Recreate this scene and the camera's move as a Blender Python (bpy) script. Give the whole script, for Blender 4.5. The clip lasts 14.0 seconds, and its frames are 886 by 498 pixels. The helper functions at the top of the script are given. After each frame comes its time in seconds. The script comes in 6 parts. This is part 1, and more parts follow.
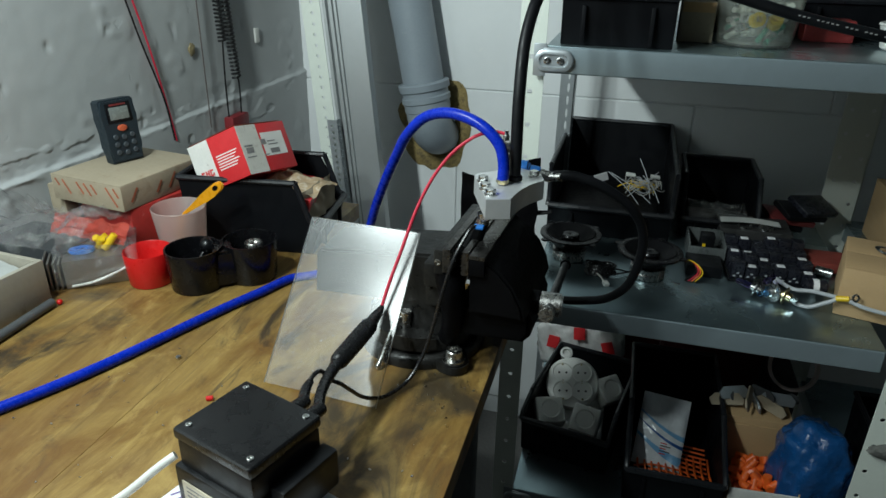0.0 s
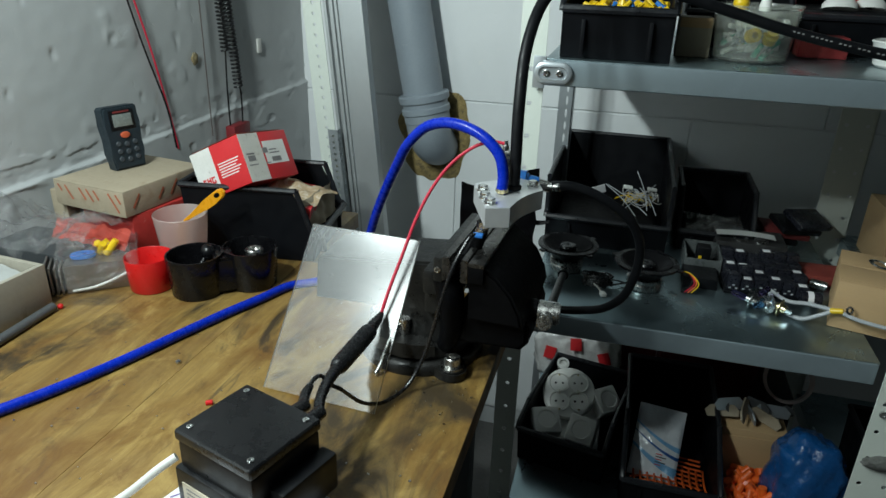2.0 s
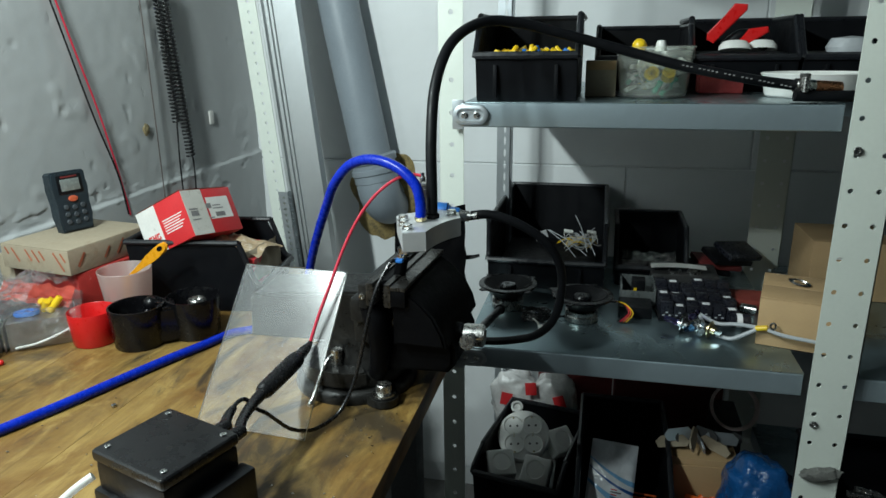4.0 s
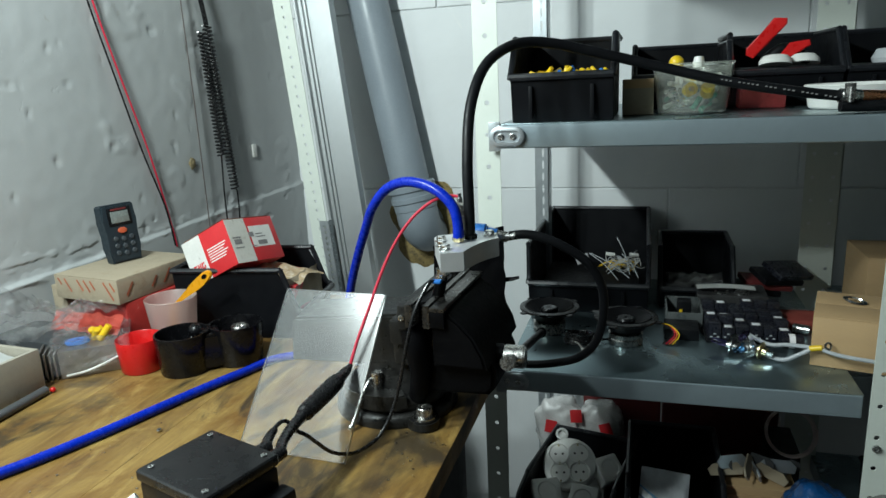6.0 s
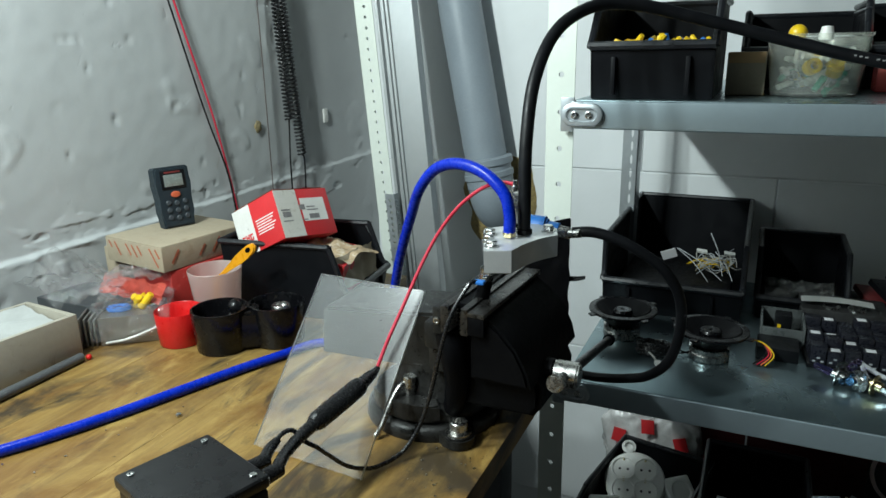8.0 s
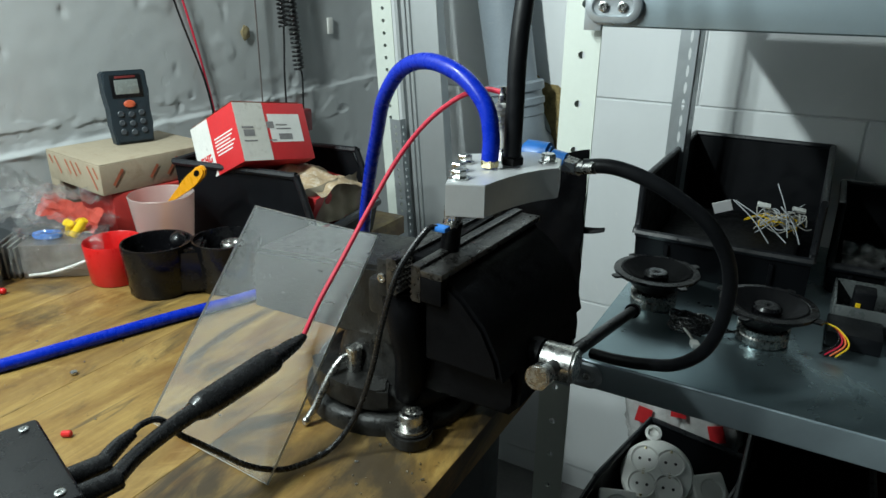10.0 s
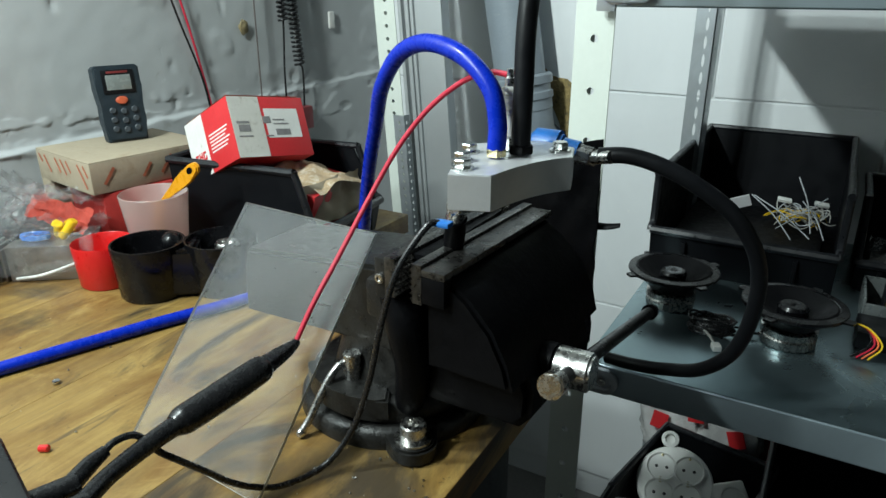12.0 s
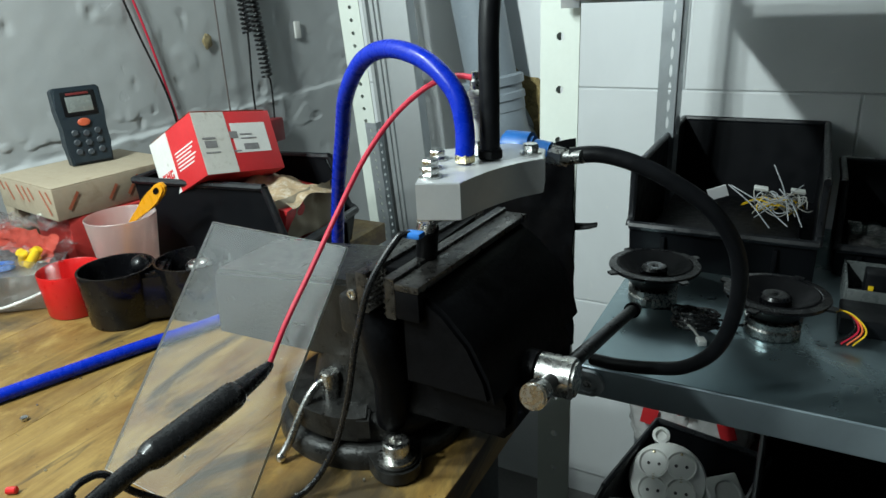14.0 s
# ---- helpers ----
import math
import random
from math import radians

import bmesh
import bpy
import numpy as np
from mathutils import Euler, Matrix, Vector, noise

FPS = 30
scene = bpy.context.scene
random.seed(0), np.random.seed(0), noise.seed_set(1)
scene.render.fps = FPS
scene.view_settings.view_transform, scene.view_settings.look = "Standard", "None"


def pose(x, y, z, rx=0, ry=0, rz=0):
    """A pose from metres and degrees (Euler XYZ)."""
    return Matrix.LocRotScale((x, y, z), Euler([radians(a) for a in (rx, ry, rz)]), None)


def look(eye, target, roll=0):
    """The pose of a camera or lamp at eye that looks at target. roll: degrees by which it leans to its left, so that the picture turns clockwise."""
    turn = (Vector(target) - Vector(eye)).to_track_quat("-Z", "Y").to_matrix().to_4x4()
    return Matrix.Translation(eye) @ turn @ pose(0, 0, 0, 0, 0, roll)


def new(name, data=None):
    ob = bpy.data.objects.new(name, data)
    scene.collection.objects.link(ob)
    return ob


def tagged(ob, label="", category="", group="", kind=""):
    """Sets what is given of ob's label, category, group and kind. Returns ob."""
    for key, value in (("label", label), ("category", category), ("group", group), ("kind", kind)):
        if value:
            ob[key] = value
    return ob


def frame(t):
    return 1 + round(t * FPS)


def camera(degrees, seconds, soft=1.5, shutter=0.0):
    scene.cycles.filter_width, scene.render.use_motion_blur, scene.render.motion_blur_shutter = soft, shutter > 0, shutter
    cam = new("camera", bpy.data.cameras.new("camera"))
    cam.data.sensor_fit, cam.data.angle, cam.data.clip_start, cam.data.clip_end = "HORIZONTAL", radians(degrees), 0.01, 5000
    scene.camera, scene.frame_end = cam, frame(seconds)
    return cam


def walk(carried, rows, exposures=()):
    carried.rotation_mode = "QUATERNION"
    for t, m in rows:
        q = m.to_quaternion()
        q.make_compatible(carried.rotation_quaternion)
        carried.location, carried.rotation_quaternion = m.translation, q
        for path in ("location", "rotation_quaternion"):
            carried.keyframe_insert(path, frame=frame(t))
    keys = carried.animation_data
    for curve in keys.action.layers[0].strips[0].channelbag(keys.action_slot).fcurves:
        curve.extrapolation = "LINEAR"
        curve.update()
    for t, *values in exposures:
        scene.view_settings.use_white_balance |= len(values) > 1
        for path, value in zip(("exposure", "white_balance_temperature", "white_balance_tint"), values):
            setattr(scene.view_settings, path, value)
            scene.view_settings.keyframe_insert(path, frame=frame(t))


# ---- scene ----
cam = camera(66.1, 14.0)
PATH = [
    (0, (0.087, 0.067, 1.448), (-0.386, 1.822, 0.615), 1.0),
    (0.5, (0.087, 0.068, 1.449), (-0.39, 1.826, 0.624), 1.5),
    (1, (0.085, 0.065, 1.448), (-0.382, 1.832, 0.638), 1.9),
    (1.5, (0.082, 0.06, 1.446), (-0.387, 1.833, 0.649), 1.7),
    (2, (0.087, 0.054, 1.447), (-0.382, 1.826, 0.647), 1.7),
    (2.5, (0.127, 0.017, 1.46), (-0.327, 1.782, 0.636), 0.1),
    (3, (0.154, -0.001, 1.452), (-0.323, 1.813, 0.758), -0.2),
    (3.2, (0.165, 0.009, 1.438), (-0.233, 1.855, 0.776), 0.1),
    (5.5, (0.19, 0.009, 1.377), (-0.369, 1.866, 0.887), -3.1),
    (6, (0.188, 0.009, 1.378), (-0.375, 1.867, 0.895), -2.8),
    (6.5, (0.19, 0.02, 1.376), (-0.371, 1.877, 0.89), -2.6),
    (7, (0.172, 0.048, 1.386), (-0.388, 1.887, 0.835), -1.5),
    (7.5, (0.2, 0.088, 1.386), (-0.472, 1.889, 0.834), -2.3),
    (7.7, (0.202, 0.114, 1.382), (-0.555, 1.884, 0.839), -2.5),
    (9.8, (0.191, 0.363, 1.323), (-0.727, 1.988, 0.603), 0.8),
    (10, (0.184, 0.388, 1.302), (-0.731, 2.012, 0.577), 0.6),
    (10.5, (0.178, 0.431, 1.281), (-0.724, 2.055, 0.541), 0.1),
    (11, (0.169, 0.438, 1.275), (-0.735, 2.055, 0.521), 0.4),
    (11.5, (0.166, 0.432, 1.28), (-0.745, 2.043, 0.522), 0.3),
    (12, (0.166, 0.428, 1.282), (-0.77, 2.041, 0.56), -0.1),
    (12.5, (0.146, 0.4, 1.277), (-0.834, 2.014, 0.617), 1.6),
    (13, (0.125, 0.422, 1.272), (-0.762, 2.103, 0.65), 1.5),
    (13.5, (0.16, 0.436, 1.28), (-0.727, 2.103, 0.621), 1.7),
    (14, (0.165, 0.447, 1.281), (-0.731, 2.087, 0.567), -2.7),
]
walk(cam, [(t, look(eye, target, roll)) for t, eye, target, roll in PATH],
     exposures=[(0.0, -0.25), (2.5, -0.14), (3.2, -0.04), (5.5, 0.04), (7.5, 0.18), (10.0, 0.2), (11.0, 0.18), (11.8, 0.25), (12.5, 0.45), (13.0, 0.35), (14.0, 0.3)])

# world and lamps
world = bpy.data.worlds.new("workshop_air")
scene.world = world
world.use_nodes = True
world.node_tree.nodes["Background"].inputs[0].default_value = (0.80, 0.90, 1.0, 1)
world.node_tree.nodes["Background"].inputs[1].default_value = 0.004
scene.view_settings.exposure = 0.0


def lamp(name, at, power, radius, colour):
    d = bpy.data.lights.new(name, "POINT")
    d.energy, d.color, d.shadow_soft_size = power, colour, radius
    ob = new(name, d)
    ob.location = at
    return ob


# the bare tube over the bench runs along the side wall: a row of three glowing lengths
for y in (-0.24, 0.10, 0.44):
    lamp("bench_tube_light", (-0.64, y, 1.985), 31.5, 0.035, (0.86, 1.0, 0.985))


# ---- mesh helpers ----
def finish(bm, name, material, angle=35):
    bmesh.ops.recalc_face_normals(bm, faces=bm.faces)
    for f in bm.faces:
        f.smooth = True
    for e in bm.edges:
        if len(e.link_faces) == 2:
            e.smooth = e.calc_face_angle(0) < radians(angle)
    me = bpy.data.meshes.new(name)
    bm.to_mesh(me)
    bm.free()
    for mm in material if isinstance(material, (list, tuple)) else (material,):
        me.materials.append(mm)
    return me


def thing(name, label, category, at=(0, 0, 0), rz=0, group="", kind=""):
    ob = new(name)
    ob.empty_display_size = 0.02
    ob.matrix_world = at if isinstance(at, Matrix) else pose(*at, 0, 0, rz)
    return tagged(ob, label, category, group, kind)


def part(name, bm, material, parent=None, label="", angle=35):
    ob = new(name, finish(bm, name, material, angle))
    if parent:
        ob.parent = parent
    return tagged(ob, label)


def solo(name, bm, material, label, category, at=(0, 0, 0), rz=0, group="", kind="", angle=35):
    ob = new(name, finish(bm, name, material, angle))
    ob.matrix_world = at if isinstance(at, Matrix) else pose(*at, 0, 0, rz)
    return tagged(ob, label, category, group, kind)


def B():
    return bmesh.new()


def box(bm, lo, hi, bevel=0.0, seg=2, m=None):
    lo, hi = Vector(lo), Vector(hi)
    r = bmesh.ops.create_cube(bm, size=1.0, matrix=(m or Matrix()) @ Matrix.LocRotScale((lo + hi) / 2, None, hi - lo))
    if bevel:
        es = list({e for v in r["verts"] for e in v.link_edges})
        bmesh.ops.bevel(bm, geom=es, offset=bevel, segments=seg, affect="EDGES", profile=0.6)
    return bm


def cyl(bm, a, b, r0, r1=None, n=24, bevel=0.0):
    a, b = Vector(a), Vector(b)
    m = Matrix.Translation((a + b) / 2) @ (b - a).to_track_quat("Z", "Y").to_matrix().to_4x4()
    r = bmesh.ops.create_cone(bm, cap_ends=True, segments=n, radius1=r0, radius2=r0 if r1 is None else r1, depth=(b - a).length, matrix=m)
    if bevel:
        es = list({e for v in r["verts"] for e in v.link_edges if len([f for f in e.link_faces if len(f.verts) > 4]) == 1})
        bmesh.ops.bevel(bm, geom=es, offset=bevel, segments=2, affect="EDGES")
    return bm


def smooth_path(pts, step=6):
    p = [Vector(q) for q in pts]
    p = [2 * p[0] - p[1]] + p + [2 * p[-1] - p[-2]]
    out = []
    for i in range(1, len(p) - 2):
        for k in range(step):
            t = k / step
            out.append(0.5 * (2 * p[i] + (p[i + 1] - p[i - 1]) * t + (2 * p[i - 1] - 5 * p[i] + 4 * p[i + 1] - p[i + 2]) * t * t + (3 * p[i] - p[i - 1] - 3 * p[i + 1] + p[i + 2]) * t ** 3))
    return out + [p[-2]]


def tube(bm, pts, r, n=12, step=6, flat=1.0):
    """A round strand along smooth points; r is one radius or one per given point."""
    path = smooth_path(pts, step) if step > 1 else [Vector(q) for q in pts]
    rs = r if isinstance(r, (list, tuple)) else [r] * len(pts)
    k = len(path) - 1
    side = None
    rings = []
    for i, c in enumerate(path):
        d = (path[min(i + 1, k)] - path[max(i - 1, 0)]).normalized()
        side = (d.orthogonal() if side is None else side - d * side.dot(d)).normalized()
        up = d.cross(side)
        f = i / k * (len(rs) - 1)
        j = min(int(f), len(rs) - 2)
        rad = rs[j] + (rs[j + 1] - rs[j]) * (f - j)
        rings.append([bm.verts.new(c + (side * math.cos(a) + up * math.sin(a) * flat) * rad) for a in [2 * math.pi * q / n for q in range(n)]])
    for a, b in zip(rings, rings[1:]):
        for q in range(n):
            bm.faces.new((a[q], a[(q + 1) % n], b[(q + 1) % n], b[q]))
    bm.faces.new(rings[0][::-1])
    bm.faces.new(rings[-1])
    return bm


def lathe(bm, prof, n=32, m=None, sx=1.0, sy=1.0):
    m = m or Matrix()
    rings = [[bm.verts.new(m @ Vector((r * math.cos(a) * sx, r * math.sin(a) * sy, z))) for a in [2 * math.pi * q / n for q in range(n)]] for r, z in prof]
    for a, b in zip(rings, rings[1:]):
        for q in range(n):
            bm.faces.new((a[q], a[(q + 1) % n], b[(q + 1) % n], b[q]))
    return bm


def prism(bm, outline, z0, z1, bevel=0.0, m=None):
    m = m or Matrix()
    lo = [bm.verts.new(m @ Vector((x, y, z0))) for x, y in outline]
    hi = [bm.verts.new(m @ Vector((x, y, z1))) for x, y in outline]
    k = len(outline)
    fs = [bm.faces.new(lo[::-1]), bm.faces.new(hi)] + [bm.faces.new((lo[i], lo[(i + 1) % k], hi[(i + 1) % k], hi[i])) for i in range(k)]
    if bevel:
        bmesh.ops.bevel(bm, geom=list({e for f in fs[:2] for e in f.edges}), offset=bevel, segments=2, affect="EDGES")
    return bm


def sheet(bm, fn, nu, nv):
    g = [[bm.verts.new(fn(i / nu, j / nv)) for j in range(nv + 1)] for i in range(nu + 1)]
    for i in range(nu):
        for j in range(nv):
            bm.faces.new((g[i][j], g[i + 1][j], g[i + 1][j + 1], g[i][j + 1]))
    return bm


def hexhead(bm, c, r=0.007, h=0.006, m=None, washer=True):
    m = (m or Matrix()) @ Matrix.Translation(c)
    if washer:
        lathe(bm, [(r * 0.5, 0), (r * 1.25, 0), (r * 1.25, 0.0015), (r * 0.5, 0.0015)], 20, m)
    lathe(bm, [(r * 0.9, 0.0016), (r, 0.003), (r, h), (r * 0.85, h + 0.001), (0.0, h + 0.001)], 6, m)
    return bm


def capscrew(bm, c, r, h, m=None):
    m = (m or Matrix()) @ Matrix.Translation(c)
    lathe(bm, [(r, 0), (r, h * 0.9), (r * 0.9, h), (r * 0.55, h), (r * 0.5, h * 0.45), (0, h * 0.45)], 20, m)
    return bm


# ---- materials ----
def nodes_of(name):
    mt = bpy.data.materials.new(name)
    mt.use_nodes = True
    nt = mt.node_tree
    return mt, nt, nt.nodes["Principled BSDF"], nt.links.new


def noise_tex(nt, scale, detail=6, rough=0.6, vec=None, dist=0.0):
    n = nt.nodes.new("ShaderNodeTexNoise")
    n.inputs["Scale"].default_value, n.inputs["Detail"].default_value = scale, detail
    n.inputs["Roughness"].default_value, n.inputs["Distortion"].default_value = rough, dist
    if vec:
        nt.links.new(vec, n.inputs["Vector"])
    return n.outputs["Fac"]


def ramp(nt, fac, stops):
    r = nt.nodes.new("ShaderNodeValToRGB")
    while len(r.color_ramp.elements) < len(stops):
        r.color_ramp.elements.new(0.5)
    for e, (p, c) in zip(r.color_ramp.elements, stops):
        e.position = p
        e.color = (*c, 1) if isinstance(c, tuple) else (c, c, c, 1)
    nt.links.new(fac, r.inputs["Fac"])
    return r.outputs["Color"]


def mix(nt, fac, a, b, mode="MIX"):
    n = nt.nodes.new("ShaderNodeMix")
    n.data_type, n.blend_type = "RGBA", mode
    for s, v in ((0, fac), (6, a), (7, b)):
        if isinstance(v, (int, float)):
            n.inputs[s].default_value = v
        elif isinstance(v, tuple):
            n.inputs[s].default_value = (*v, 1)
        else:
            nt.links.new(v, n.inputs[s])
    return n.outputs[2]


def coords(nt, scale=(1, 1, 1), which="Object", rot=(0, 0, 0)):
    c, mp = nt.nodes.new("ShaderNodeTexCoord"), nt.nodes.new("ShaderNodeMapping")
    mp.inputs["Scale"].default_value = scale
    mp.inputs["Rotation"].default_value = rot
    nt.links.new(c.outputs[which], mp.inputs["Vector"])
    return mp.outputs["Vector"]


def bump(nt, bsdf, height, strength=0.3, dist=0.002):
    b = nt.nodes.new("ShaderNodeBump")
    b.inputs["Strength"].default_value, b.inputs["Distance"].default_value = strength, dist
    nt.links.new(height, b.inputs["Height"])
    nt.links.new(b.outputs["Normal"], bsdf.inputs["Normal"])


def surf(name, c, rough=0.5, metal=0.0, vary=0.25, scale=12.0, fine=180.0, bumpy=0.15, dist=0.0006, dirt=None, dirty=0.5, spec=0.5, stretch=(1, 1, 1), rv=0.15, coat=0.0):
    """A surface with broad and fine variation of colour and gloss, fine relief, and optional dirt."""
    mt, nt, b, link = nodes_of(name)
    v = coords(nt, stretch)
    big, small = noise_tex(nt, scale, 5, 0.6, v), noise_tex(nt, fine, 4, 0.6, v)
    dark, light = tuple(x * (1 - vary) for x in c), tuple(min(1, x * (1 + vary * 0.6)) for x in c)
    col = ramp(nt, big, [(0.3, dark), (0.7, light)])
    col = mix(nt, 0.35, col, ramp(nt, small, [(0.3, dark), (0.7, light)]))
    if dirt:
        m = ramp(nt, noise_tex(nt, scale * 2.3, 8, 0.72, v, 0.4), [(dirty, 0.0), (dirty + 0.16, 0.85)])
        col = mix(nt, m, col, dirt)
    link(col, b.inputs["Base Color"])
    link(ramp(nt, noise_tex(nt, scale * 4, 5, 0.6, v), [(0.25, max(0.02, rough - rv)), (0.75, min(1, rough + rv))]), b.inputs["Roughness"])
    b.inputs["Metallic"].default_value, b.inputs["Specular IOR Level"].default_value = metal, spec
    b.inputs["Coat Weight"].default_value = coat
    if bumpy:
        bump(nt, b, small, bumpy, dist)
    return mt


def clear(name, c=(0.95, 0.97, 0.98), rough=0.03, alpha_mix=0.0, ior=1.45, scratch=0.0, bumpy=True):
    """Clear plastic: see-through with a glossy skin; alpha_mix makes it milky."""
    mt, nt, b, link = nodes_of(name)
    b.inputs["Transmission Weight"].default_value = 1.0 - alpha_mix
    b.inputs["IOR"].default_value = ior
    b.inputs["Base Color"].default_value = (*c, 1)
    v = coords(nt)
    n = noise_tex(nt, 25, 8, 0.7, v, 0.5)
    link(ramp(nt, n, [(0.35, rough), (0.75, rough + scratch + 0.05)]), b.inputs["Roughness"])
    if bumpy:
        bump(nt, b, noise_tex(nt, 40, 3, 0.5, v), 0.05, 0.0005)
    return mt


def thin_film(name, haze=(0.02, 0.10), rough=0.10, scale=9.0, tint=(0.96, 0.97, 0.97), grey=(0.62, 0.64, 0.65), crinkle=0.0, sheen=(0.35, 0.03)):
    """Thin clear plastic: see-through, with a gloss that grows at a slant and dusty, scuffed haze."""
    mt, nt, b, link = nodes_of(name)
    out = nt.nodes["Material Output"]
    see, gloss, dust = nt.nodes.new("ShaderNodeBsdfTransparent"), nt.nodes.new("ShaderNodeBsdfGlossy"), nt.nodes.new("ShaderNodeBsdfDiffuse")
    see.inputs["Color"].default_value = (*tint, 1)
    dust.inputs["Color"].default_value = (*grey, 1)
    v = coords(nt)
    gloss.inputs["Roughness"].default_value = rough
    fres, slant, base = nt.nodes.new("ShaderNodeLayerWeight"), nt.nodes.new("ShaderNodeMath"), nt.nodes.new("ShaderNodeMath")
    slant.operation, base.operation = "POWER", "MULTIPLY_ADD"
    slant.inputs[1].default_value, base.inputs[1].default_value, base.inputs[2].default_value = 5.0, sheen[0], sheen[1]
    link(fres.outputs["Facing"], slant.inputs[0])
    link(slant.outputs[0], base.inputs[0])
    m1, m2 = nt.nodes.new("ShaderNodeMixShader"), nt.nodes.new("ShaderNodeMixShader")
    link(base.outputs[0], m1.inputs[0])
    link(see.outputs[0], m1.inputs[1])
    link(gloss.outputs[0], m1.inputs[2])
    link(ramp(nt, noise_tex(nt, scale, 3, 0.55, v, 1.0), [(0.32, haze[0]), (0.72, haze[1])]), m2.inputs[0])
    link(m1.outputs[0], m2.inputs[1])
    link(dust.outputs[0], m2.inputs[2])
    link(m2.outputs[0], out.inputs["Surface"])
    if crinkle:
        bp = nt.nodes.new("ShaderNodeBump")
        bp.inputs["Strength"].default_value, bp.inputs["Distance"].default_value = crinkle, 0.012
        link(noise_tex(nt, 34, 4, 0.6, v, 2.0), bp.inputs["Height"])
        for sock in (gloss.inputs["Normal"], fres.inputs["Normal"]):
            link(bp.outputs["Normal"], sock)
    nt.nodes.remove(b)
    return mt


def wall_paint(name, c, rough, s_big, s_mid, strength, dist, stain):
    mt, nt, b, link = nodes_of(name)
    v = coords(nt)
    big, mid, fine = noise_tex(nt, s_big, 6, 0.6, v, 0.6), noise_tex(nt, s_mid, 8, 0.65, v), noise_tex(nt, 220, 3, 0.6, v)
    col = ramp(nt, big, [(0.25, tuple(x * 0.86 for x in c)), (0.75, c)])
    chips = ramp(nt, noise_tex(nt, s_mid * 0.55, 9, 0.62, v, 0.8), [(0.66, 0.0), (0.71, 0.8)])
    col = mix(nt, chips, col, stain)
    link(col, b.inputs["Base Color"])
    link(ramp(nt, mid, [(0.3, rough - 0.12), (0.7, rough + 0.12)]), b.inputs["Roughness"])
    lump = nt.nodes.new("ShaderNodeMath")
    lump.operation = "ADD"
    link(mid, lump.inputs[0])
    pits = ramp(nt, noise_tex(nt, s_mid * 1.4, 4, 0.5, v, 0.3), [(0.25, 0.0), (0.31, 1.0)])
    link(pits, lump.inputs[1])
    bump(nt, b, lump.outputs[0], strength, dist)
    return mt


def wood_top(name, c_light, c_mid, c_dark, oil):
    """Worn varnished boards, grain along y: cloudy brown patches, bare spots, scratches and dark oil."""
    mt, nt, b, link = nodes_of(name)
    v = coords(nt)
    info = nt.nodes.new("ShaderNodeObjectInfo")
    off = nt.nodes.new("ShaderNodeVectorMath")
    off.operation = "ADD"
    comb = nt.nodes.new("ShaderNodeCombineXYZ")
    link(info.outputs["Random"], comb.inputs[2])
    link(v, off.inputs[0])
    link(comb.outputs[0], off.inputs[1])

    def along(scale):
        st = nt.nodes.new("ShaderNodeMapping")
        st.inputs["Scale"].default_value = scale
        link(off.outputs[0], st.inputs["Vector"])
        return st.outputs[0]

    grain = noise_tex(nt, 1.0, 8, 0.66, along((16, 2.6, 16)), 2.2)
    fibre = noise_tex(nt, 1.0, 5, 0.62, along((150, 11, 150)), 0.5)
    col = ramp(nt, grain, [(0.30, c_dark), (0.50, c_mid), (0.70, c_light)])
    col = mix(nt, 0.22, col, ramp(nt, fibre, [(0.3, c_dark), (0.65, c_light)]))
    cloud = ramp(nt, noise_tex(nt, 1.0, 9, 0.70, along((7.5, 4.2, 7.5)), 1.3), [(0.42, 0.0), (0.62, 0.80)])
    col = mix(nt, cloud, col, tuple(x * y for x, y in zip(c_dark, (1.25, 1.05, 0.7))))
    bare = ramp(nt, noise_tex(nt, 1.0, 9, 0.72, along((11, 6, 11)), 0.8), [(0.55, 0.0), (0.68, 0.65)])
    col = mix(nt, bare, col, tuple(min(1.0, x * y) for x, y in zip(c_light, (1.22, 1.26, 1.35))))
    s1 = ramp(nt, noise_tex(nt, 1.0, 9, 0.66, along((6.5, 3.0, 6.5)), 1.8), [(0.53, 0.0), (0.66, 0.9)])
    col = mix(nt, s1, col, oil)
    streak = ramp(nt, noise_tex(nt, 1.0, 6, 0.6, along((60, 4, 60)), 1.0), [(0.64, 0.0), (0.71, 0.7)])
    col = mix(nt, streak, col, tuple(x * 1.5 for x in oil))
    speck = ramp(nt, noise_tex(nt, 75, 5, 0.7, v, 0.3), [(0.66, 0.0), (0.71, 0.8)])
    col = mix(nt, speck, col, tuple(x * 0.6 for x in oil))
    link(col, b.inputs["Base Color"])
    link(ramp(nt, noise_tex(nt, 14, 6, 0.65, v, 0.6), [(0.3, 0.32), (0.7, 0.60)]), b.inputs["Roughness"])
    bump(nt, b, fibre, 0.22, 0.0010)
    return mt


def brushed(name, c, rough, along=(3, 240, 240), metal=1.0, vary=0.2, blotch=8.0):
    mt, nt, b, link = nodes_of(name)
    v = coords(nt, along)
    u = coords(nt)
    n, big = noise_tex(nt, 1.0, 4, 0.6, v), noise_tex(nt, blotch, 7, 0.65, u, 0.5)
    col = ramp(nt, big, [(0.3, tuple(x * (1 - vary) for x in c)), (0.7, c)])
    link(col, b.inputs["Base Color"])
    b.inputs["Metallic"].default_value = metal
    link(ramp(nt, big, [(0.25, rough + 0.14), (0.75, rough - 0.05)]), b.inputs["Roughness"])
    bump(nt, b, n, 0.04, 0.0003)
    return mt


